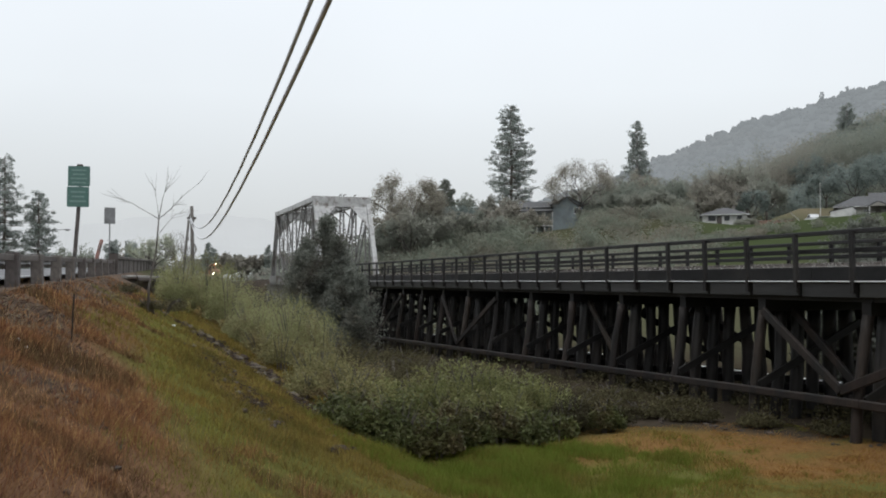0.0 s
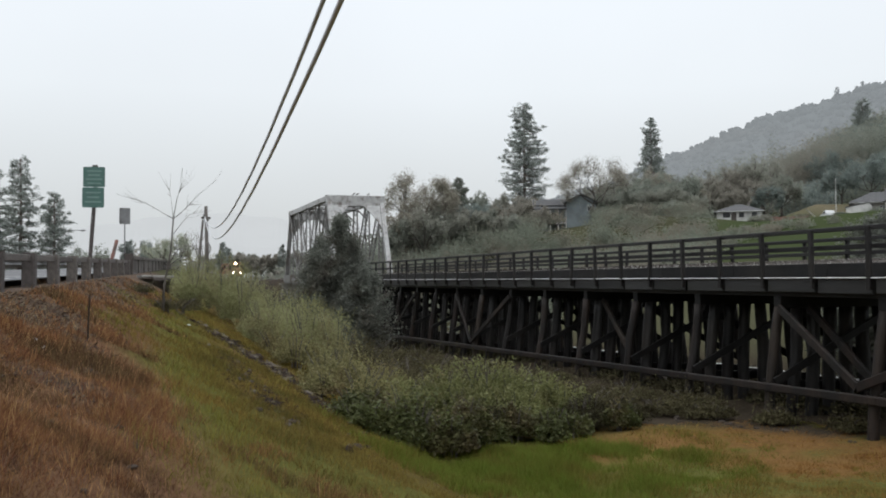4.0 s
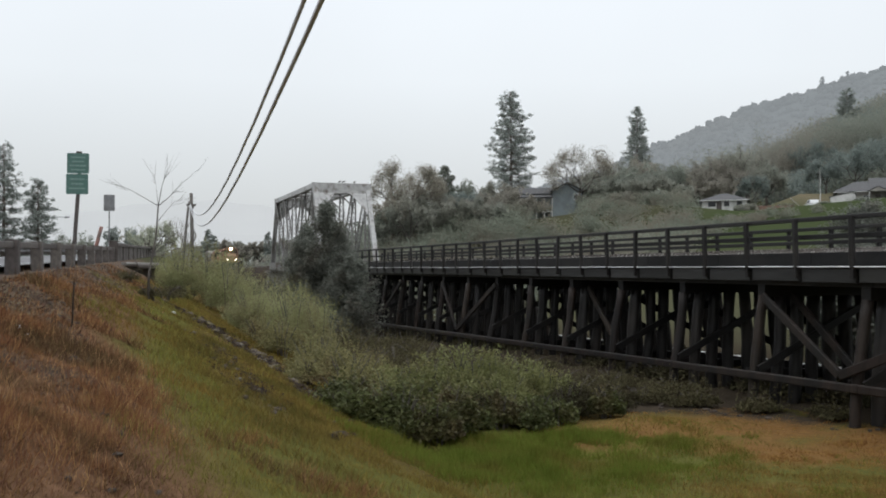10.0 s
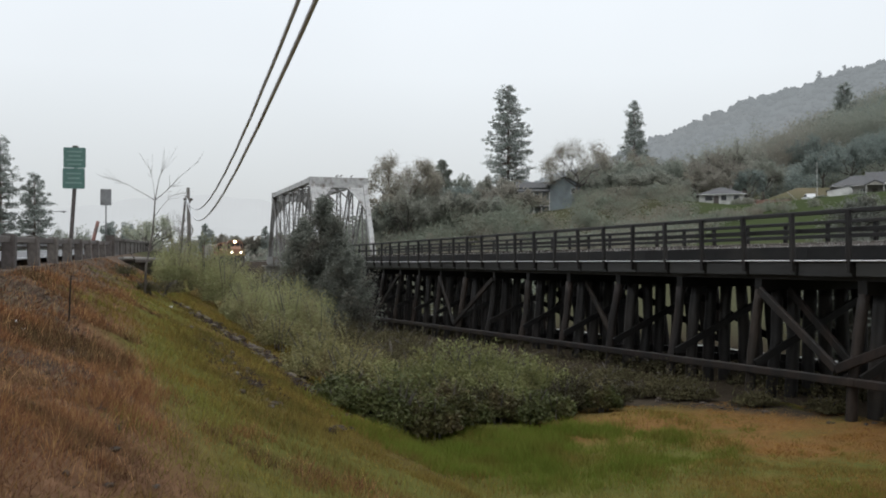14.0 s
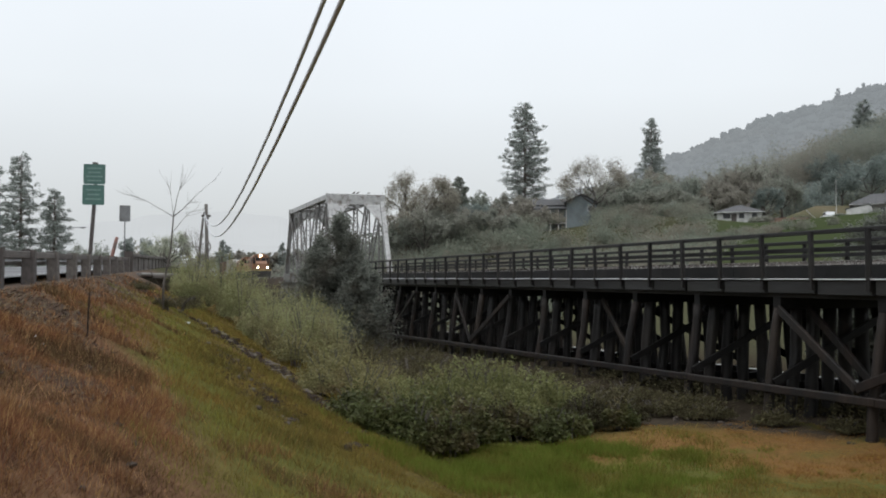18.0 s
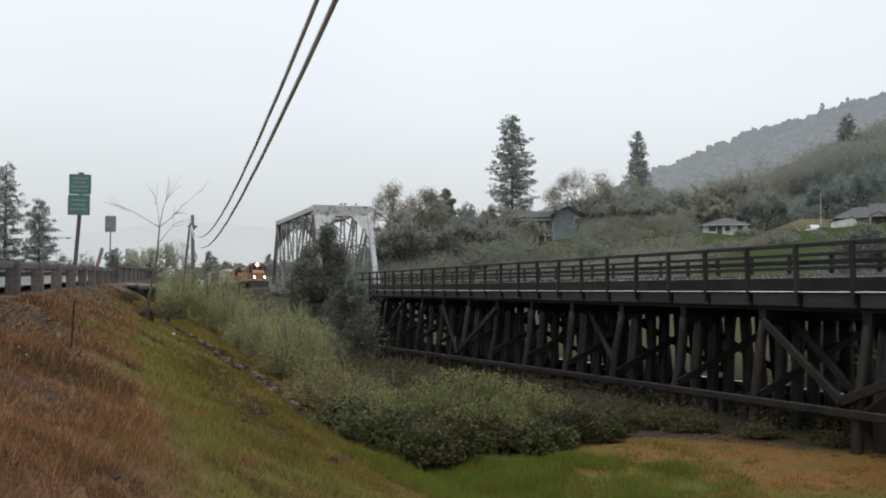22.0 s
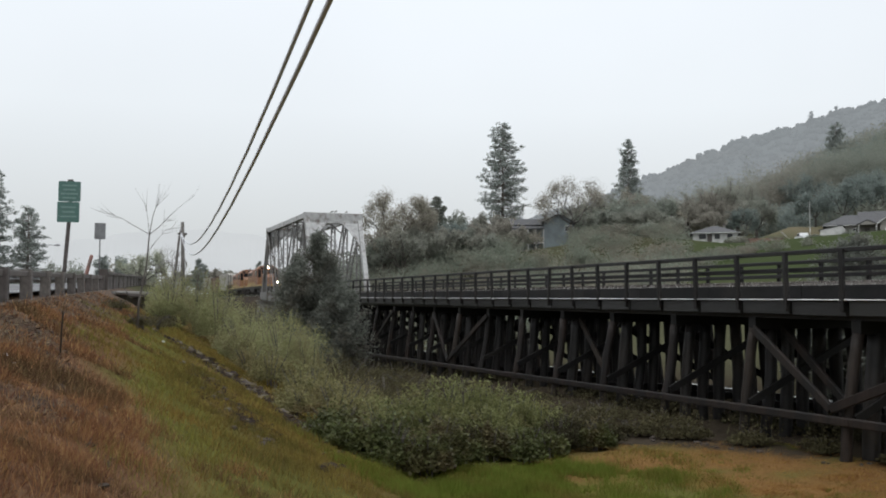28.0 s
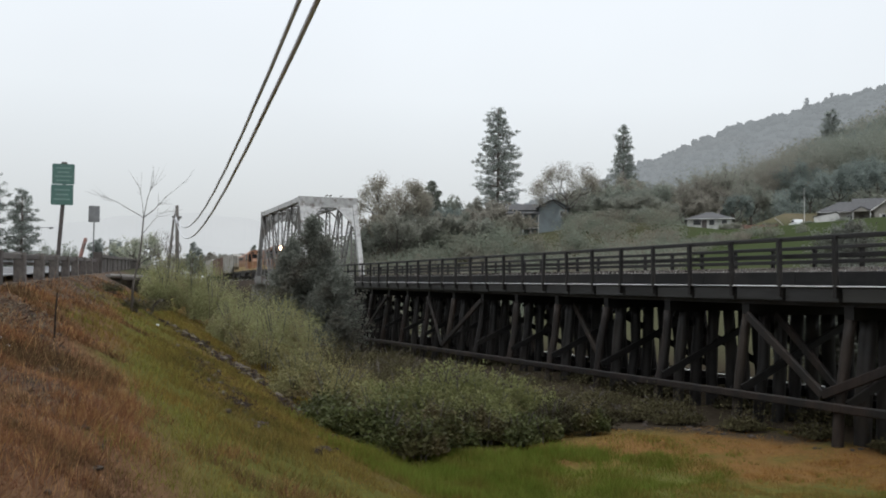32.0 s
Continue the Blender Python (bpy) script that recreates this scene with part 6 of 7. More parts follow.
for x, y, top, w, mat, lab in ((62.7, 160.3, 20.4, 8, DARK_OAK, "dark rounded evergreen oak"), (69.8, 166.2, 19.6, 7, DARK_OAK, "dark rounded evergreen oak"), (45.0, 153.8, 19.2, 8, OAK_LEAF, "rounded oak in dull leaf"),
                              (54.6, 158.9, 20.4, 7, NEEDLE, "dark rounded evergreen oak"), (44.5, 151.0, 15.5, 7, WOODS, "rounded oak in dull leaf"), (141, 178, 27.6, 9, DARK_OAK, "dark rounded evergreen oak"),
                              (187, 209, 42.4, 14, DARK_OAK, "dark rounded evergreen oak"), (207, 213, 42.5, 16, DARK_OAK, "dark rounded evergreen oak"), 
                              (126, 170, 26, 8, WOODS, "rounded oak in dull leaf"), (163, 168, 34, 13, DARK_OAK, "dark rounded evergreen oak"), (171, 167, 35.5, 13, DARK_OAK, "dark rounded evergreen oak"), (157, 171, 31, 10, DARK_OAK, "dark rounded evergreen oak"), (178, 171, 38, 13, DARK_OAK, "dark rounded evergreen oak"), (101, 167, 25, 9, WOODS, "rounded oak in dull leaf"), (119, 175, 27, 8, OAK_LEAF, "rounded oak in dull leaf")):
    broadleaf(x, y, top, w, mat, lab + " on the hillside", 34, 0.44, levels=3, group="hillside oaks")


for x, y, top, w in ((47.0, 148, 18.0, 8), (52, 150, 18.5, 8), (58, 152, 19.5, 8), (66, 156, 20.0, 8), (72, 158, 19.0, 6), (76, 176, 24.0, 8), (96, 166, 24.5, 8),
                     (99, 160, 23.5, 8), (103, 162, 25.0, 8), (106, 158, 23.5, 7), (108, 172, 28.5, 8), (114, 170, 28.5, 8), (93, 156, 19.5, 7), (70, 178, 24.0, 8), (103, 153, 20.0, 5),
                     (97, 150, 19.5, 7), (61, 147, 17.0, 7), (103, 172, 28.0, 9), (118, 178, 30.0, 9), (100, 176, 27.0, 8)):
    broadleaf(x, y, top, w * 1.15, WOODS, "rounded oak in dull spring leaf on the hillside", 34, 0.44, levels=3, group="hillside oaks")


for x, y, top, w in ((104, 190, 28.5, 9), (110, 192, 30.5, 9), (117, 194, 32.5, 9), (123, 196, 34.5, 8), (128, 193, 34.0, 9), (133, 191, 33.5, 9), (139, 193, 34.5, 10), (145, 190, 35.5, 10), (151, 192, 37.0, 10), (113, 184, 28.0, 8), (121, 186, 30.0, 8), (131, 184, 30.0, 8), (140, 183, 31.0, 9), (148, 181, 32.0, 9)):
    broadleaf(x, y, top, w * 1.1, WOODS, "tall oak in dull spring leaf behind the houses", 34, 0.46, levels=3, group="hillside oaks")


for k in range(16):
    x, y = 20 + 2.0 * k + RNG.normal(), 246 + RNG.normal() * 5
    broadleaf(x, y, RNG.uniform(11.0, 13.4), RNG.uniform(6, 9), WOODS, "rounded riverside tree far along the track", 22, 0.6, "riverside_tree", levels=3, g=4.0, group="riverside trees")
for k in range(12):
    x, y = -26 + 3.6 * k + RNG.normal(), 225 + RNG.normal() * 6
    broadleaf(x, y, RNG.uniform(9.5, 12.0), RNG.uniform(6, 9), WOODS if k % 3 else BLOSSOM, "rounded tree far behind the road", 22, 0.6, "roadside_tree", levels=3, g=5.0, group="trees behind the road")


def woods(name, spots, mat, label, per=170, leaf=0.8):
    """Far woodland: uneven crowns of many leaves, joined."""
    pts = []
    for x, y, r, h in spots:
        g = float(land(x, y))
        for k in range(5):
            c = np.array((x + RNG.normal() * r * 0.45, y + RNG.normal() * r * 0.45, g + h * RNG.uniform(0.2, 0.6)))
            q = unit(per // 5) * RNG.uniform(0.4, 1.0, (per // 5, 1))
            pts.append(c + q * np.array((r * 0.62, r * 0.62, h * 0.45)))
    me = soup(name, leaf_faces(np.concatenate(pts), leaf, 0.65), 4, mat)
    single(name, me, label=label, category="woodland", kind="stuff")


def scatter(n, x0, x1, y0, y1, r, h, skip=None):
    out = []
    while len(out) < n:
        x, y = RNG.uniform(x0, x1), RNG.uniform(y0, y1)
        if skip and skip(x, y):
            continue
        q = RNG.uniform(0.65, 1.3)
        out.append((x, y, r * q, h * q))
    return out


def open_lawn(x, y):
    """Lawn, the grassy bank behind it and the clearings before the houses, where nothing tall grows."""
    b, d = math.degrees(math.atan2(x, y)), math.hypot(x, y)
    return (x < 152 and x / y > 0.70) or (39.0 < b < 42.8 and d < 232) or (24.6 < b < 28.4 and 150 < d < 190)


crest = []
for k in range(60):
    f = k / 59 + RNG.normal() * 0.02
    x, y = 158 + 56 * f, 224 - 18 * f + RNG.normal() * 5
    crest.append((x, y, RNG.uniform(4, 6), (38.5 + 14.5 * f + RNG.normal() * 1.2 - float(land(x, y))) * 1.02))
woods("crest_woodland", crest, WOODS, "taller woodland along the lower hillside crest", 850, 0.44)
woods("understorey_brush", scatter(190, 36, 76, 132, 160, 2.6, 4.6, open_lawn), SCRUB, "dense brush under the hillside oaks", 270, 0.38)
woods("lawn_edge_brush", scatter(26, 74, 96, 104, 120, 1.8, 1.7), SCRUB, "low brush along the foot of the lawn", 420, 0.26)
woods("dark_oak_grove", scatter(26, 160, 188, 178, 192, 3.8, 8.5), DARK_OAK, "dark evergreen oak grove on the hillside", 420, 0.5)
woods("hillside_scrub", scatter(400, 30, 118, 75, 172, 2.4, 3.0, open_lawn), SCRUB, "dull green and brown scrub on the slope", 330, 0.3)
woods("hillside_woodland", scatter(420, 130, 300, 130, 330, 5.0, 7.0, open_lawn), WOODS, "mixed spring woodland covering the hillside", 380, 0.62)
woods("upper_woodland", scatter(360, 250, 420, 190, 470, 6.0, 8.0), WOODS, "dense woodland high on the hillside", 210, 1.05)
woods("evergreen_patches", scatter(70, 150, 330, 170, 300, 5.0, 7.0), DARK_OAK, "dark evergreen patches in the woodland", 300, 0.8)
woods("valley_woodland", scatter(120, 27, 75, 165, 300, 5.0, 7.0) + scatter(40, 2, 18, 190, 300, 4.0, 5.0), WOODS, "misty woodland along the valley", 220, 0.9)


def domes(name, centres, radii, heights, mat, label, category):
    """Many rounded tree crowns in one mesh, each with its own uneven outline."""
    n, seg = len(centres), 7
    a = np.linspace(0, 2 * np.pi, seg, endpoint=False)
    rings = [np.stack([np.cos(a) * r, np.sin(a) * r, np.full(seg, z)], 1) for r, z in ((0.8, -0.4), (1.0, 0.15), (0.82, 0.6), (0.42, 0.92))]
    unit_v = np.concatenate(rings + [np.array([[0, 0, 1.0]])])
    k = len(unit_v)
    v = np.repeat(unit_v[None], n, 0) * (1 + 0.16 * RNG.normal(size=(n, k, 1)))
    v = v * np.stack([radii, radii, heights], 1)[:, None] + centres[:, None]
    quads = np.array([(r * seg + i, r * seg + (i + 1) % seg, (r + 1) * seg + (i + 1) % seg, (r + 1) * seg + i) for r in range(3) for i in range(seg)])
    tris = np.array([(3 * seg + i, 3 * seg + (i + 1) % seg, k - 1) for i in range(seg)])
    off = (np.arange(n) * k)[:, None, None]
    me = bpy.data.meshes.new(name)
    me.from_pydata(v.reshape(-1, 3).tolist(), [], (quads[None] + off).reshape(-1, 4).tolist() + (tris[None] + off).reshape(-1, 3).tolist())
    me.polygons.foreach_set("use_smooth", [True] * len(me.polygons))
    me.materials.append(mat)
    single(name, me, label=label, category=category, kind="stuff")


def build_ridge():
    """A wooded ridge far behind the hillside, its mist put in as grey emission."""
    bear = np.radians(np.linspace(2, 70, 700))
    marks = ([2, 10, 18, 25.2, 29, 32.8, 39.5, 45.6, 52, 70], [-20, 12, 43, 68.5, 80.5, 103, 133.5, 153, 173, 187])
    steps = ((540, -0.1), (600, 0.32), (660, 0.62), (720, 0.86), (760, 1.0), (800, 1.0))

    def height(b, rad):
        top = np.interp(np.degrees(b), *marks) + 1.6 * patchy(b * 60, rad * 0.01, 1.0, 3)
        return top * np.interp(rad, [q[0] for q in steps], [q[1] for q in steps])

    rows = [np.stack([np.sin(bear) * rad, np.cos(bear) * rad, height(bear, np.full(len(bear), float(rad)))], 1) for rad, _ in steps]
    n = len(bear)
    f = [(r * n + i, r * n + i + 1, (r + 1) * n + i + 1, (r + 1) * n + i) for r in range(len(rows) - 1) for i in range(n - 1)]
    me = bpy.data.meshes.new("backdrop_ridge")
    me.from_pydata(np.concatenate(rows).tolist(), [], f)
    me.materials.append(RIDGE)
    single("backdrop_ridge", me, label="pale grey wooded ridge fading into mist", category="hill", kind="structure")
    m = 5000
    b, rad = np.radians(RNG.uniform(12, 60, m)), RNG.uniform(560, 770, m)
    size = RNG.uniform(1.6, 3.6, m) * (0.8 + 0.5 * np.clip(patchy(b * 40, rad * 0.02, 1.0, 8), -1, 1))
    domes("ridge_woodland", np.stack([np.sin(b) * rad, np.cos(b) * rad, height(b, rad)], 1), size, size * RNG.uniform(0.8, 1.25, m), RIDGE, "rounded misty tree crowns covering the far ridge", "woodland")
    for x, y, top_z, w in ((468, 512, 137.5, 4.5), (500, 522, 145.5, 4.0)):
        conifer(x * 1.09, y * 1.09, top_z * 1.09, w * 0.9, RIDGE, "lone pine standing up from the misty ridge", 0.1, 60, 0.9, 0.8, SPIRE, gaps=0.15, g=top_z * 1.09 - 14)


build_ridge()


def build_far_hills():
    """Hills up the valley all but swallowed by mist, which is put in as pale emission."""
    bear = np.radians(np.linspace(-40, 40, 200))
    top = 92 + 14 * np.sin(bear * 9 + 0.5) + 7 * np.sin(bear * 23) + 1.5 * np.sin(bear * 140) - 60 * ease((np.degrees(bear) - 14) / 20)
    rows = [np.stack([np.sin(bear) * rad, np.cos(bear) * rad, top * f], 1) for rad, f in ((1300, -0.2), (1400, 0.5), (1500, 1.0), (1600, 1.0))]
    n = len(bear)
    f = [(r * n + i, r * n + i + 1, (r + 1) * n + i + 1, (r + 1) * n + i) for r in range(3) for i in range(n - 1)]
    me = bpy.data.meshes.new("backdrop_far_hills")
    me.from_pydata(np.concatenate(rows).tolist(), [], f)
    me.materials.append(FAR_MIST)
    single("backdrop_far_hills", me, label="faint hills lost in pale mist", category="hill", kind="structure")


build_far_hills()


def house(name, x, y, rz, w, d, wall_h, roof_h, wall_mat, label, windows=((-0.3, 1.2), (0.3, 1.2)), door=0.0, sink=0.3, raise_z=0.0):
    """A low house: four walls, overhanging roof, framed windows, a door."""
    g = float(land(x, y)) + raise_z
    sink += raise_z
    t = thing(name, x, y, g, rz, label, "house")
    part("wall", Shape().box((-w / 2, -d / 2, -sink - 0.6), (w / 2, d / 2, wall_h), 0.02), wall_mat, t)
    e = 0.55
    a, b = w / 2 + e, d / 2 + e
    rg = max(0.3, w / 2 - d / 2)
    sh = Shape().add([(-a, -b, wall_h), (a, -b, wall_h), (a, b, wall_h), (-a, b, wall_h), (-rg, 0, wall_h + roof_h), (rg, 0, wall_h + roof_h),
                      (-a, -b, wall_h - 0.15), (a, -b, wall_h - 0.15), (a, b, wall_h - 0.15), (-a, b, wall_h - 0.15)],
                     [(0, 1, 5, 4), (2, 3, 4, 5), (1, 2, 5), (3, 0, 4), (6, 7, 1, 0), (7, 8, 2, 1), (8, 9, 3, 2), (9, 6, 0, 3), (9, 8, 7, 6)])
    part("roof", sh, ROOF, t, "grey shingle roof")
    part("gutter", Shape().beam((-a, -b - 0.05, wall_h - 0.08), (a, -b - 0.05, wall_h - 0.08), 0.12, 0.14), WHITE_WALL, t)
    for u, ww in windows:
        win = part("window", Shape().box((u * w - ww / 2, -d / 2 - 0.06, 0.95), (u * w + ww / 2, -d / 2 - 0.01, 2.15), 0.01), WHITE_WALL, t, "white framed window")
        part("pane", Shape().box((u * w - ww / 2 + 0.09, -d / 2 - 0.08, 1.04), (u * w + ww / 2 - 0.09, -d / 2 - 0.062, 2.06), 0.004), GLASS, win)
    part("door", Shape().box((door * w - 0.5, -d / 2 - 0.07, -0.1), (door * w + 0.5, -d / 2 - 0.01, 2.05), 0.01), POST_WOOD, t)
    part("chimney", Shape().box((w * 0.18, 0.2, wall_h + roof_h * 0.3), (w * 0.18 + 0.5, 0.7, wall_h + roof_h + 0.5), 0.02), CONCRETE, t)
    return t


house("white_bungalow", 116.0, 154.5, -37, 8.6, 7.5, 2.3, 1.6, WHITE_WALL, "low white bungalow with a grey hipped roof", ((-0.28, 1.6), (0.05, 1.2), (0.33, 1.2)), -0.12, raise_z=0.35)
def roof_slab(t, pts, name="roof", label="grey shingle roof"):
    """A roof slope with thickness, from its four corners."""
    v = [Vector(p) for p in pts]
    n = (v[1] - v[0]).cross(v[3] - v[0]).normalized()
    n = n if n.z > 0 else -n
    part(name, Shape().add([p for p in v] + [p + n * 0.16 for p in v], [(0, 1, 2, 3), (4, 5, 6, 7), (0, 1, 5, 4), (1, 2, 6, 5), (2, 3, 7, 6), (3, 0, 4, 7)]), ROOF, t, label)


def framed_window(t, u, y, z0, z1, w, shutters=False):
    win = part("window", Shape().box((u - w / 2, y - 0.06, z0), (u + w / 2, y - 0.01, z1), 0.01), WHITE_WALL, t, "white framed window")
    part("pane", Shape().box((u - w / 2 + 0.09, y - 0.08, z0 + 0.09), (u + w / 2 - 0.09, y - 0.062, z1 - 0.09), 0.004), GLASS, win)
    part("mullion", Shape().box((u - 0.03, y - 0.09, z0 + 0.09), (u + 0.03, y - 0.081, z1 - 0.09), 0.003), WHITE_WALL, win)
    if shutters:
        for sg in (-1, 1):
            part("shutter", Shape().box((u + sg * (w / 2 + 0.22) - 0.18, y - 0.05, z0), (u + sg * (w / 2 + 0.22) + 0.18, y - 0.01, z1), 0.01), WHITE_WALL, t)


def build_ranch_house(x, y, z, rz):
    t = thing("grey_roofed_house", x, y, z, rz, "long beige house with dark grey roofs and a front gable", "house")
    part("wall", Shape().box((-4.2, -3.5, -1.2), (2.2, 4.5, 2.7), 0.02), BEIGE_WALL, t)
    part("wall", Shape().box((2.2, -2.6, -1.2), (15.5, 5.0, 3.0), 0.02), BEIGE_WALL, t)
    part("wall", Shape().box((5.6, -4.6, -1.2), (9.8, -2.6, 3.0), 0.02), BEIGE_WALL, t)
    # the low wing with a hipped end
    roof_slab(t, [(-5.0, -4.3, 2.62), (2.6, -4.3, 2.62), (2.6, 0.5, 4.9), (-0.8, 0.5, 4.9)])
    roof_slab(t, [(-5.0, 5.3, 2.62), (-5.0, -4.3, 2.62), (-0.8, 0.5, 4.9), (-0.8, 0.52, 4.9)])
    roof_slab(t, [(2.6, 5.3, 2.62), (-5.0, 5.3, 2.62), (-0.8, 0.5, 4.9), (2.6, 0.5, 4.9)])
    # the higher wing
    roof_slab(t, [(1.6, -3.4, 2.95), (16.1, -3.4, 2.95), (16.1, 1.2, 5.6), (1.6, 1.2, 5.6)])
    roof_slab(t, [(16.1, 5.8, 2.95), (1.6, 5.8, 2.95), (1.6, 1.2, 5.6), (16.1, 1.2, 5.6)])
    for gx in (1.75, 15.9):
        part("gable", Shape().prism([(-2.6, 2.9), (5.0, 2.9), (1.2, 5.45)], gx - 0.1, gx + 0.1, "x"), BEIGE_WALL, t)
    # the front gable and the small gable over the entry
    part("gable", Shape().prism([(5.6, 2.98), (9.8, 2.98), (7.7, 4.5)], -4.6, -4.4), BEIGE_WALL, t)
    for sg in (-1, 1):
        roof_slab(t, [(7.7 + sg * 2.7, -5.2, 2.75), (7.7, -5.2, 4.68), (7.7, 0.0, 4.68), (7.7 + sg * 2.7, 0.0, 2.75)])
        part("barge_board", Shape().beam((7.7 + sg * 2.7, -5.24, 2.72), (7.7, -5.24, 4.66), 0.05, 0.24), WHITE_WALL, t)
        roof_slab(t, [(3.3 + sg * 1.9, -5.0, 2.6), (3.3, -5.0, 3.55), (3.3, -1.5, 3.55), (3.3 + sg * 1.9, -1.5, 2.6)], "porch_roof")
        part("porch_post", Shape().beam((3.3 + sg * 1.6, -4.8, -1.0), (3.3 + sg * 1.6, -4.8, 2.6), 0.18, 0.18), WHITE_WALL, t)
    part("entry_gable", Shape().prism([(1.5, 2.62), (5.1, 2.62), (3.3, 3.5)], -4.9, -4.75), BEIGE_WALL, t)
    part("door", Shape().box((2.8, -2.68, -0.1), (3.8, -2.61, 2.05), 0.01), POST_WOOD, t, "dark timber front door")
    for u, w in ((-3.0, 0.9), (-1.2, 0.9), (1.1, 1.1)):
        framed_window(t, u, -3.5, 0.3, 2.0, w)
    framed_window(t, 7.7, -4.6, 0.6, 2.1, 1.6, True)
    framed_window(t, 12.5, -2.6, 0.8, 2.1, 1.6, True)
    part("gutter", Shape().beam((-5.0, -4.36, 2.6), (1.5, -4.36, 2.6), 0.12, 0.14), WHITE_WALL, t)
    part("chimney", Shape().box((11.0, 1.6, 4.6), (11.7, 2.3, 6.4), 0.02), CONCRETE, t)


def build_shed(x, y, z, rz):
    t = thing("white_shed", x, y, z, rz, "low white shed with a sloping roof beside the lawn", "shed")
    part("wall", Shape().prism([(-2.4, -0.8), (2.2, -0.8), (2.2, 1.75), (1.6, 2.35), (-2.4, 1.5)], -1.6, 1.6), WHITE_WALL, t)
    part("roof", Shape().prism([(-2.6, 1.5), (1.6, 2.42), (2.35, 1.72), (2.35, 1.82), (1.6, 2.54), (-2.6, 1.62)], -1.75, 1.75), ROOF, t)
    part("vent", Shape().box((1.0, -1.66, -0.4), (1.6, -1.61, 0.2), 0.01), GRIME, t, "dark opening near the ground")


def build_blue_house(x, y, z, rz):
    t = thing("blue_grey_house", x, y, z, rz, "tall blue-grey house with a white-posted porch among trees", "house")
    part("wall", Shape().box((0, -2.6, -2.5), (5.8, 6.0, 3.7), 0.02), GREY_WALL, t)
    part("wall", Shape().box((-6.4, -0.6, -2.5), (0, 6.0, 3.3), 0.02), GREY_WALL, t)
    part("gable", Shape().prism([(0, 3.68), (5.8, 3.68), (2.9, 5.2)], -2.6, -2.45), GREY_WALL, t)
    for sg in (-1, 1):
        roof_slab(t, [(2.9 + sg * 3.4, -3.1, 3.5), (2.9, -3.1, 5.3), (2.9, 6.4, 5.3), (2.9 + sg * 3.4, 6.4, 3.5)])
    roof_slab(t, [(-6.9, -0.9, 3.2), (0.4, -0.9, 3.2), (0.4, 2.7, 4.7), (-6.9, 2.7, 4.7)])
    roof_slab(t, [(0.4, 6.4, 3.2), (-6.9, 6.4, 3.2), (-6.9, 2.7, 4.7), (0.4, 2.7, 4.7)])
    roof_slab(t, [(-6.6, -3.0, 2.35), (0.1, -3.0, 2.35), (0.1, -0.5, 3.0), (-6.6, -0.5, 3.0)], "porch_roof")
    part("porch_floor", Shape().box((-6.5, -2.9, -0.5), (0, -0.6, -0.3), 0.02), WHITE_WALL, t)
    for k in range(5):
        part("porch_post", Shape().beam((-6.3 + 1.55 * k, -2.8, -2.0), (-6.3 + 1.55 * k, -2.8, 2.35), 0.16, 0.16), WHITE_WALL, t)
    for zz in (0.05, 0.6):
        part("porch_rail", Shape().beam((-6.3, -2.8, zz), (-0.1, -2.8, zz), 0.07, 0.1), WHITE_WALL, t)
    part("door", Shape().box((-2.9, -0.68, -0.3), (-1.9, -0.61, 1.8), 0.01), POST_WOOD, t)
    framed_window(t, -4.8, -0.6, 0.4, 1.7, 1.3)
    framed_window(t, 4.6, -2.6, 1.9, 3.1, 0.9)


BEIGE_WALL = shade("pale_beige_siding", (0.2, 0.19, 0.17), (0.28, 0.27, 0.245), 2, 0.6, 0.05, c3=(0.18, 0.165, 0.145), scale3=0.5)
build_ranch_house(143.3, 146.6, 16.7, -44)
build_shed(135.6, 143.0, 16.55, -42)
build_blue_house(83.2, 166.5, 15.9, -26)
house("brown_cottage", 109.5, 166.0, -33, 6, 5, 2.4, 1.3, GREY_WALL, "small grey cottage half hidden by trees", ((-0.25, 1.0), (0.25, 1.0)), 0.0)
house("hill_house", 199.0, 219.0, -42, 10, 7, 2.6, 1.8, WHITE_WALL, "pale house high on the hillside", ((-0.3, 1.4), (0.3, 1.4)), 0.0)


def parked_truck(x, y, rz, label):
    t = thing("pickup_truck", x, y, float(land(x, y)) + 0.02, rz, label, "truck", "parked trucks")
    part("body", Shape().prism([(-2.7, 0.45), (2.7, 0.45), (2.75, 0.9), (2.6, 1.1), (1.3, 1.15), (-2.7, 1.15)], -0.95, 0.95, "x"), CAR_WHITE, t)
    part("cab", Shape().prism([(-0.7, 1.15), (1.5, 1.13), (0.95, 1.8), (-0.55, 1.85)], -0.85, 0.85, "x"), CAR_WHITE, t)
    for sx in (-0.86, 0.86):
        part("side_window", Shape().prism([(-0.5, 1.22), (1.15, 1.22), (0.8, 1.7), (-0.45, 1.72)], sx - 0.012, sx + 0.012, "x"), GLASS, t)
        for yy in (-1.7, 1.75):
            w = part("wheel", Shape().tube([(sx - 0.1, yy, 0.38), (sx + 0.1, yy, 0.38)], [0.38, 0.38], 14), GRIME, t)
            part("rim", Shape().tube([(sx * 1.13 - 0.02, yy, 0.38), (sx * 1.13 + 0.02, yy, 0.38)], [0.2, 0.2], 10), GALV, w)


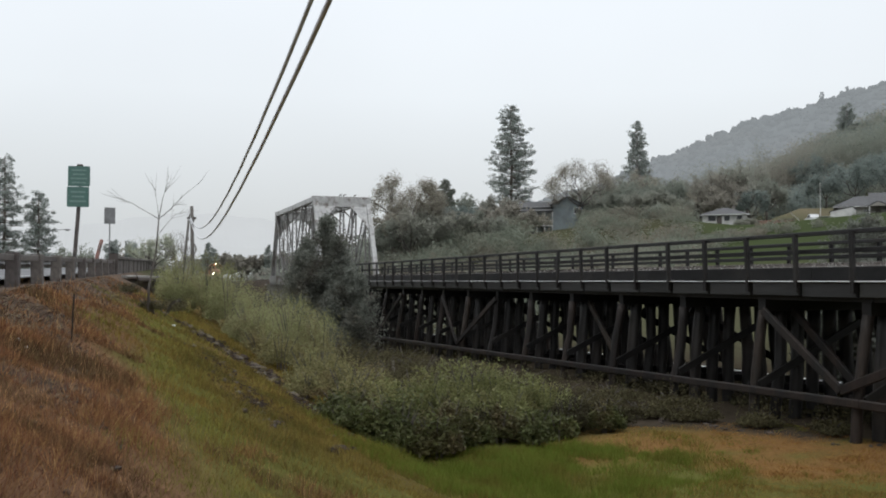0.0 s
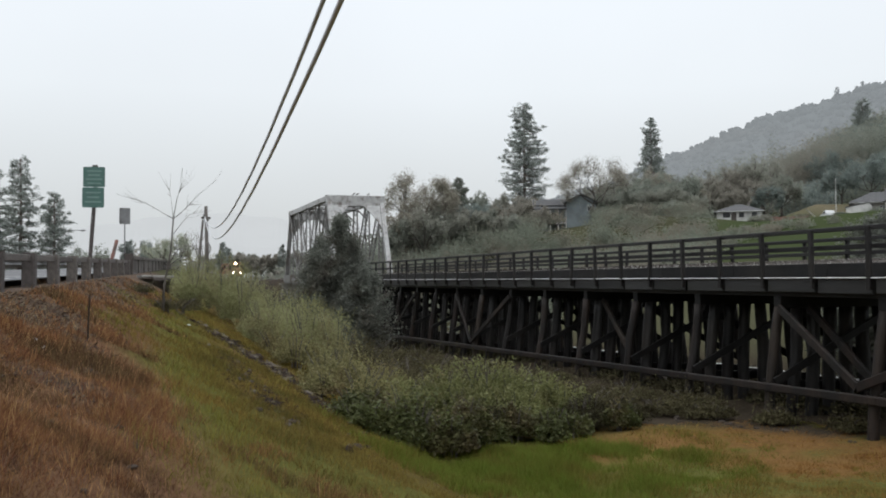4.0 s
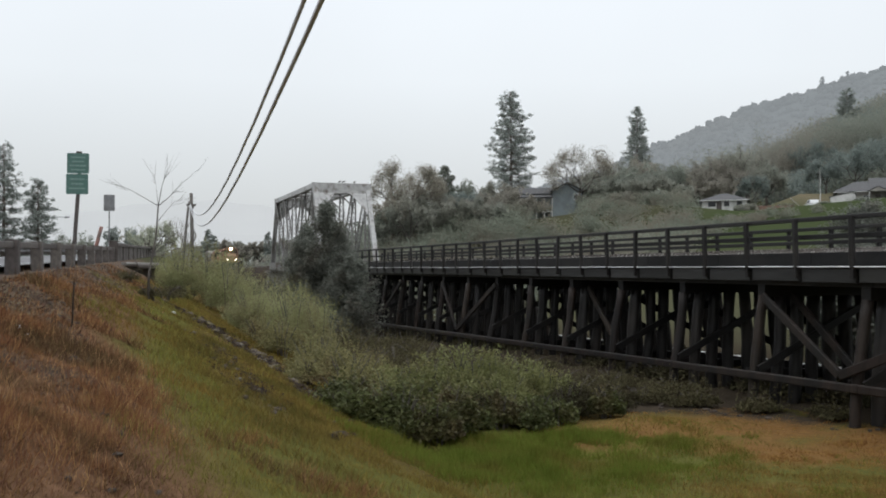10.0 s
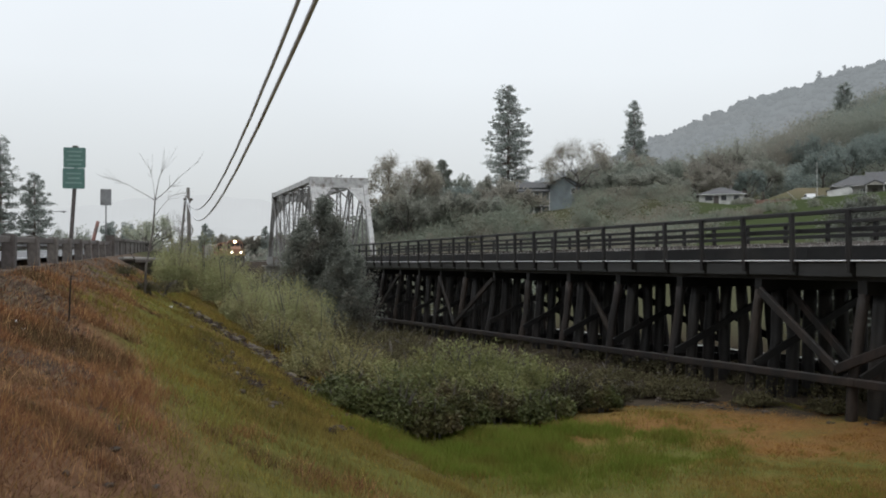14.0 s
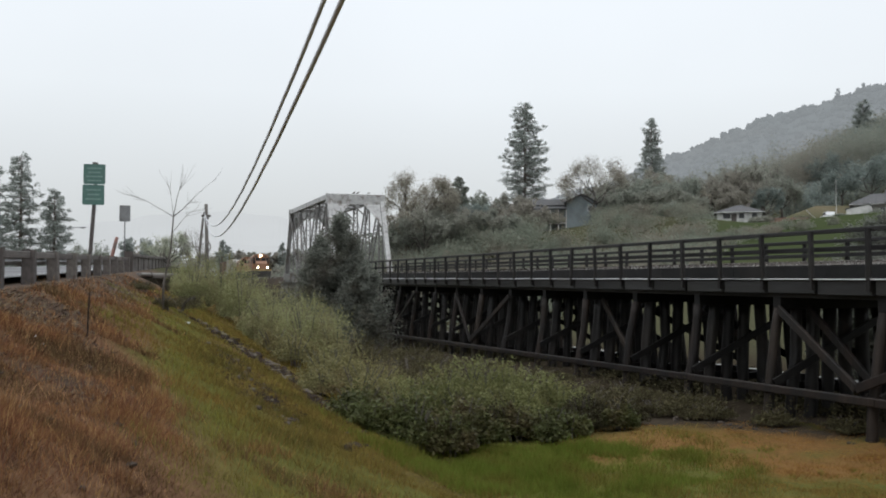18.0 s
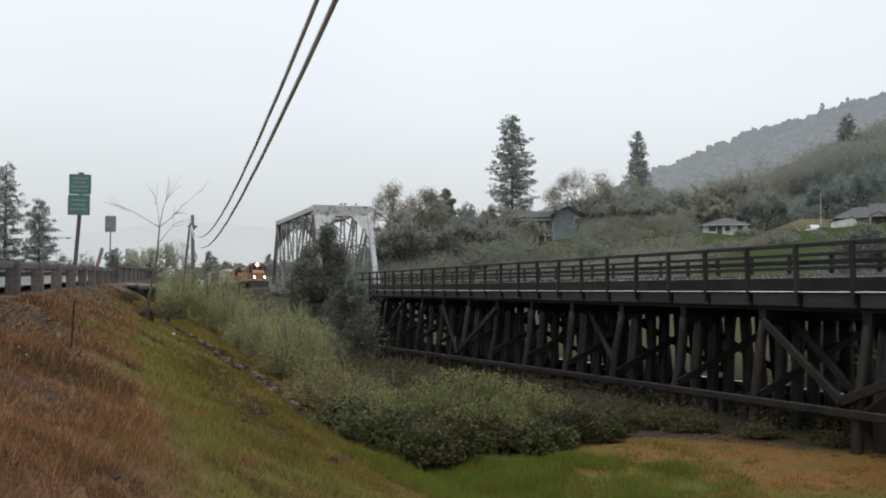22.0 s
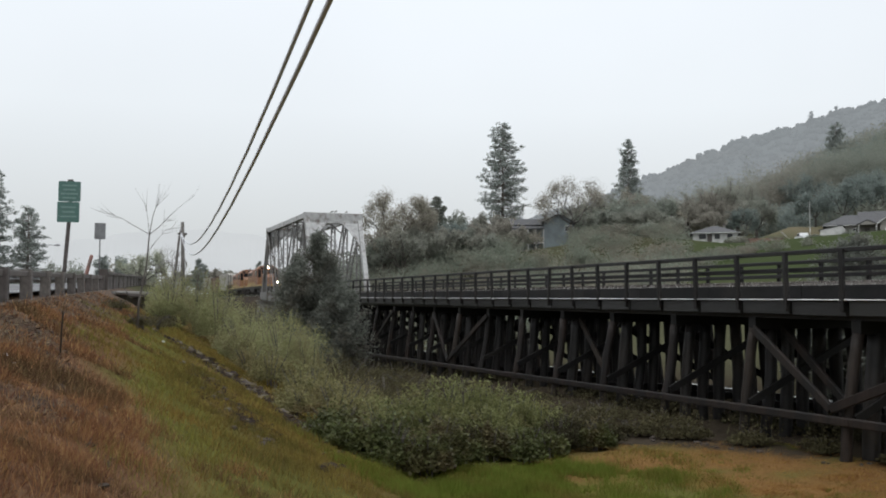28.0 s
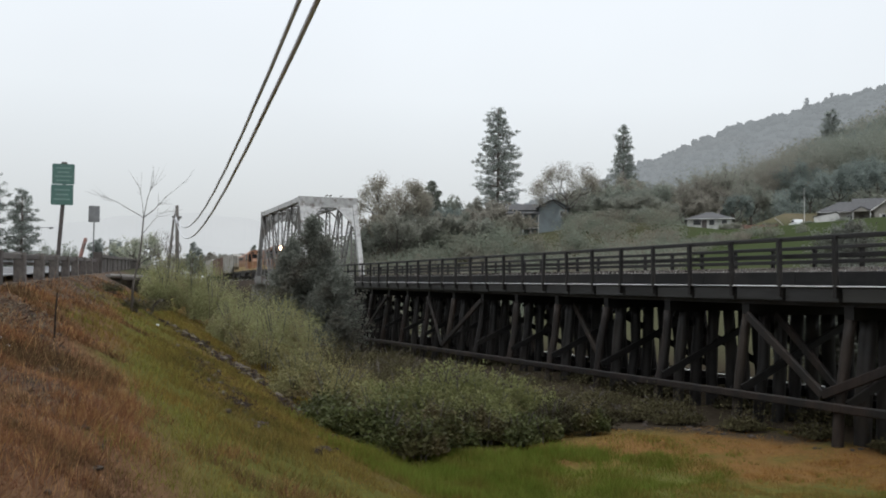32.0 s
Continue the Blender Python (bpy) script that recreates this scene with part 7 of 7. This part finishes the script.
parked_truck(131.2, 146.4, -25, "white pickup truck parked before the garage")
parked_truck(182.0, 211.1, 48, "white pickup truck parked up the hillside")
single("flagpole", Shape().tube([(0, 0, -0.5), (0, 0, 3.5), (0, 0, 8.2)], [0.07, 0.06, 0.05], 8).mesh("flagpole", WHITE_WALL), pose(132.5, 145.9, float(land(132.5, 145.9))), "slim white pole beside the garage", "pole")
single("playground_slide", Shape().beam((0, 0, 0.05), (1.3, -0.8, 1.5), 0.5, 0.08).mesh("playground_slide", WHITE_WALL), pose(121.6, 139.4, float(land(121.6, 139.4)), 0, 0, 180), "white sloping playground slide on the lawn", "slide")


def build_garden_fence():
    t = thing("garden_fence", 122.3, 147.4, float(land(122.3, 147.4)), -40, "low reddish-brown timber fence beside the lawn", "fence")
    for k in range(6):
        part("post", Shape().beam((-3.5 + 1.4 * k, 0, -0.4), (-3.5 + 1.4 * k, 0, 1.15), 0.12, 0.12), RED_POST, t)
    for k in range(5):
        for z in (0.3, 0.62, 0.94):
            part("board", Shape().beam((-3.5 + 1.4 * k, -0.07, z), (-2.12 + 1.4 * k, -0.07, z), 0.03, 0.24), RED_POST, t)


build_garden_fence()


def build_picnic_table():
    t = thing("picnic_table", 119.6, 140.6, float(land(119.6, 140.6)), -40, "dark timber picnic table on the lawn", "table")
    part("tabletop", Shape().box((-1.6, -0.4, 0.70), (1.6, 0.4, 0.76), 0.01), POST_WOOD, t)
    for y in (-0.85, 0.85):
        part("bench", Shape().box((-1.6, y - 0.14, 0.42), (1.6, y + 0.14, 0.47), 0.01), POST_WOOD, t)
    for x in (-1.2, 1.2):
        for sg in (-1, 1):
            part("leg", Shape().beam((x, sg * 0.8, -0.1), (x, sg * 0.25, 0.7), 0.09, 0.05), POST_WOOD, t)


build_picnic_table()
single("white_marker", Shape().beam((0, 0, -0.3), (0, 0, 1.2), 0.35, 0.12, 0.02).mesh("white_marker", WHITE_WALL), pose(38.5, 99.0, float(land(38.5, 99.0)) + 2.0), "small white marker board behind the trestle", "marker")
for x, y, top, r in ((112.5, 142.5, 16.6, 1.6), (124.5, 136, 16.4, 1.3), (137.5, 140.5, 18.6, 2.0), (145.5, 141.5, 19.5, 2.2), (109.5, 141, 16.3, 1.6)):
    shrub("garden_shrub", x, y, top, r, r, 2600, 0.25, WOODS, "dull green garden shrub at the lawn's edge", "shrub", lumps=8, group="garden shrubs")


# ---- what moves ----
def motions():
    for ob, back in TRAIN:
        rows = []
        for k in range(0, 65):
            t = k * 0.5
            y = nose_at(t) + back
            tilt = math.degrees(math.atan2(track_z(y + 8) - track_z(y), 8))
            rows.append((t, pose(TRACK_X, y, track_z(y), tilt, 0, 0)))
        walk(ob, rows)
    for ob, y, r in WHEELS:
        rows = []
        for k in range(0, 161):
            t = k * 0.2
            turn = math.degrees((nose_at(0) - nose_at(t)) / r)
            rows.append((t, pose(0, y, r, turn % 360, 0, 0)))
        walk(ob, rows)
    rows = []
    for k in range(0, 65):
        t = k * 0.5
        y = 63.0 - 22.0 * (t - 12.0)
        rows.append((t, pose(float(guard_x(y)) - 3.4, y, float(road_z(y)) + 0.07, 0, 0, -3.8 if y < 130 else 0)))
    walk(car, rows)


motions()
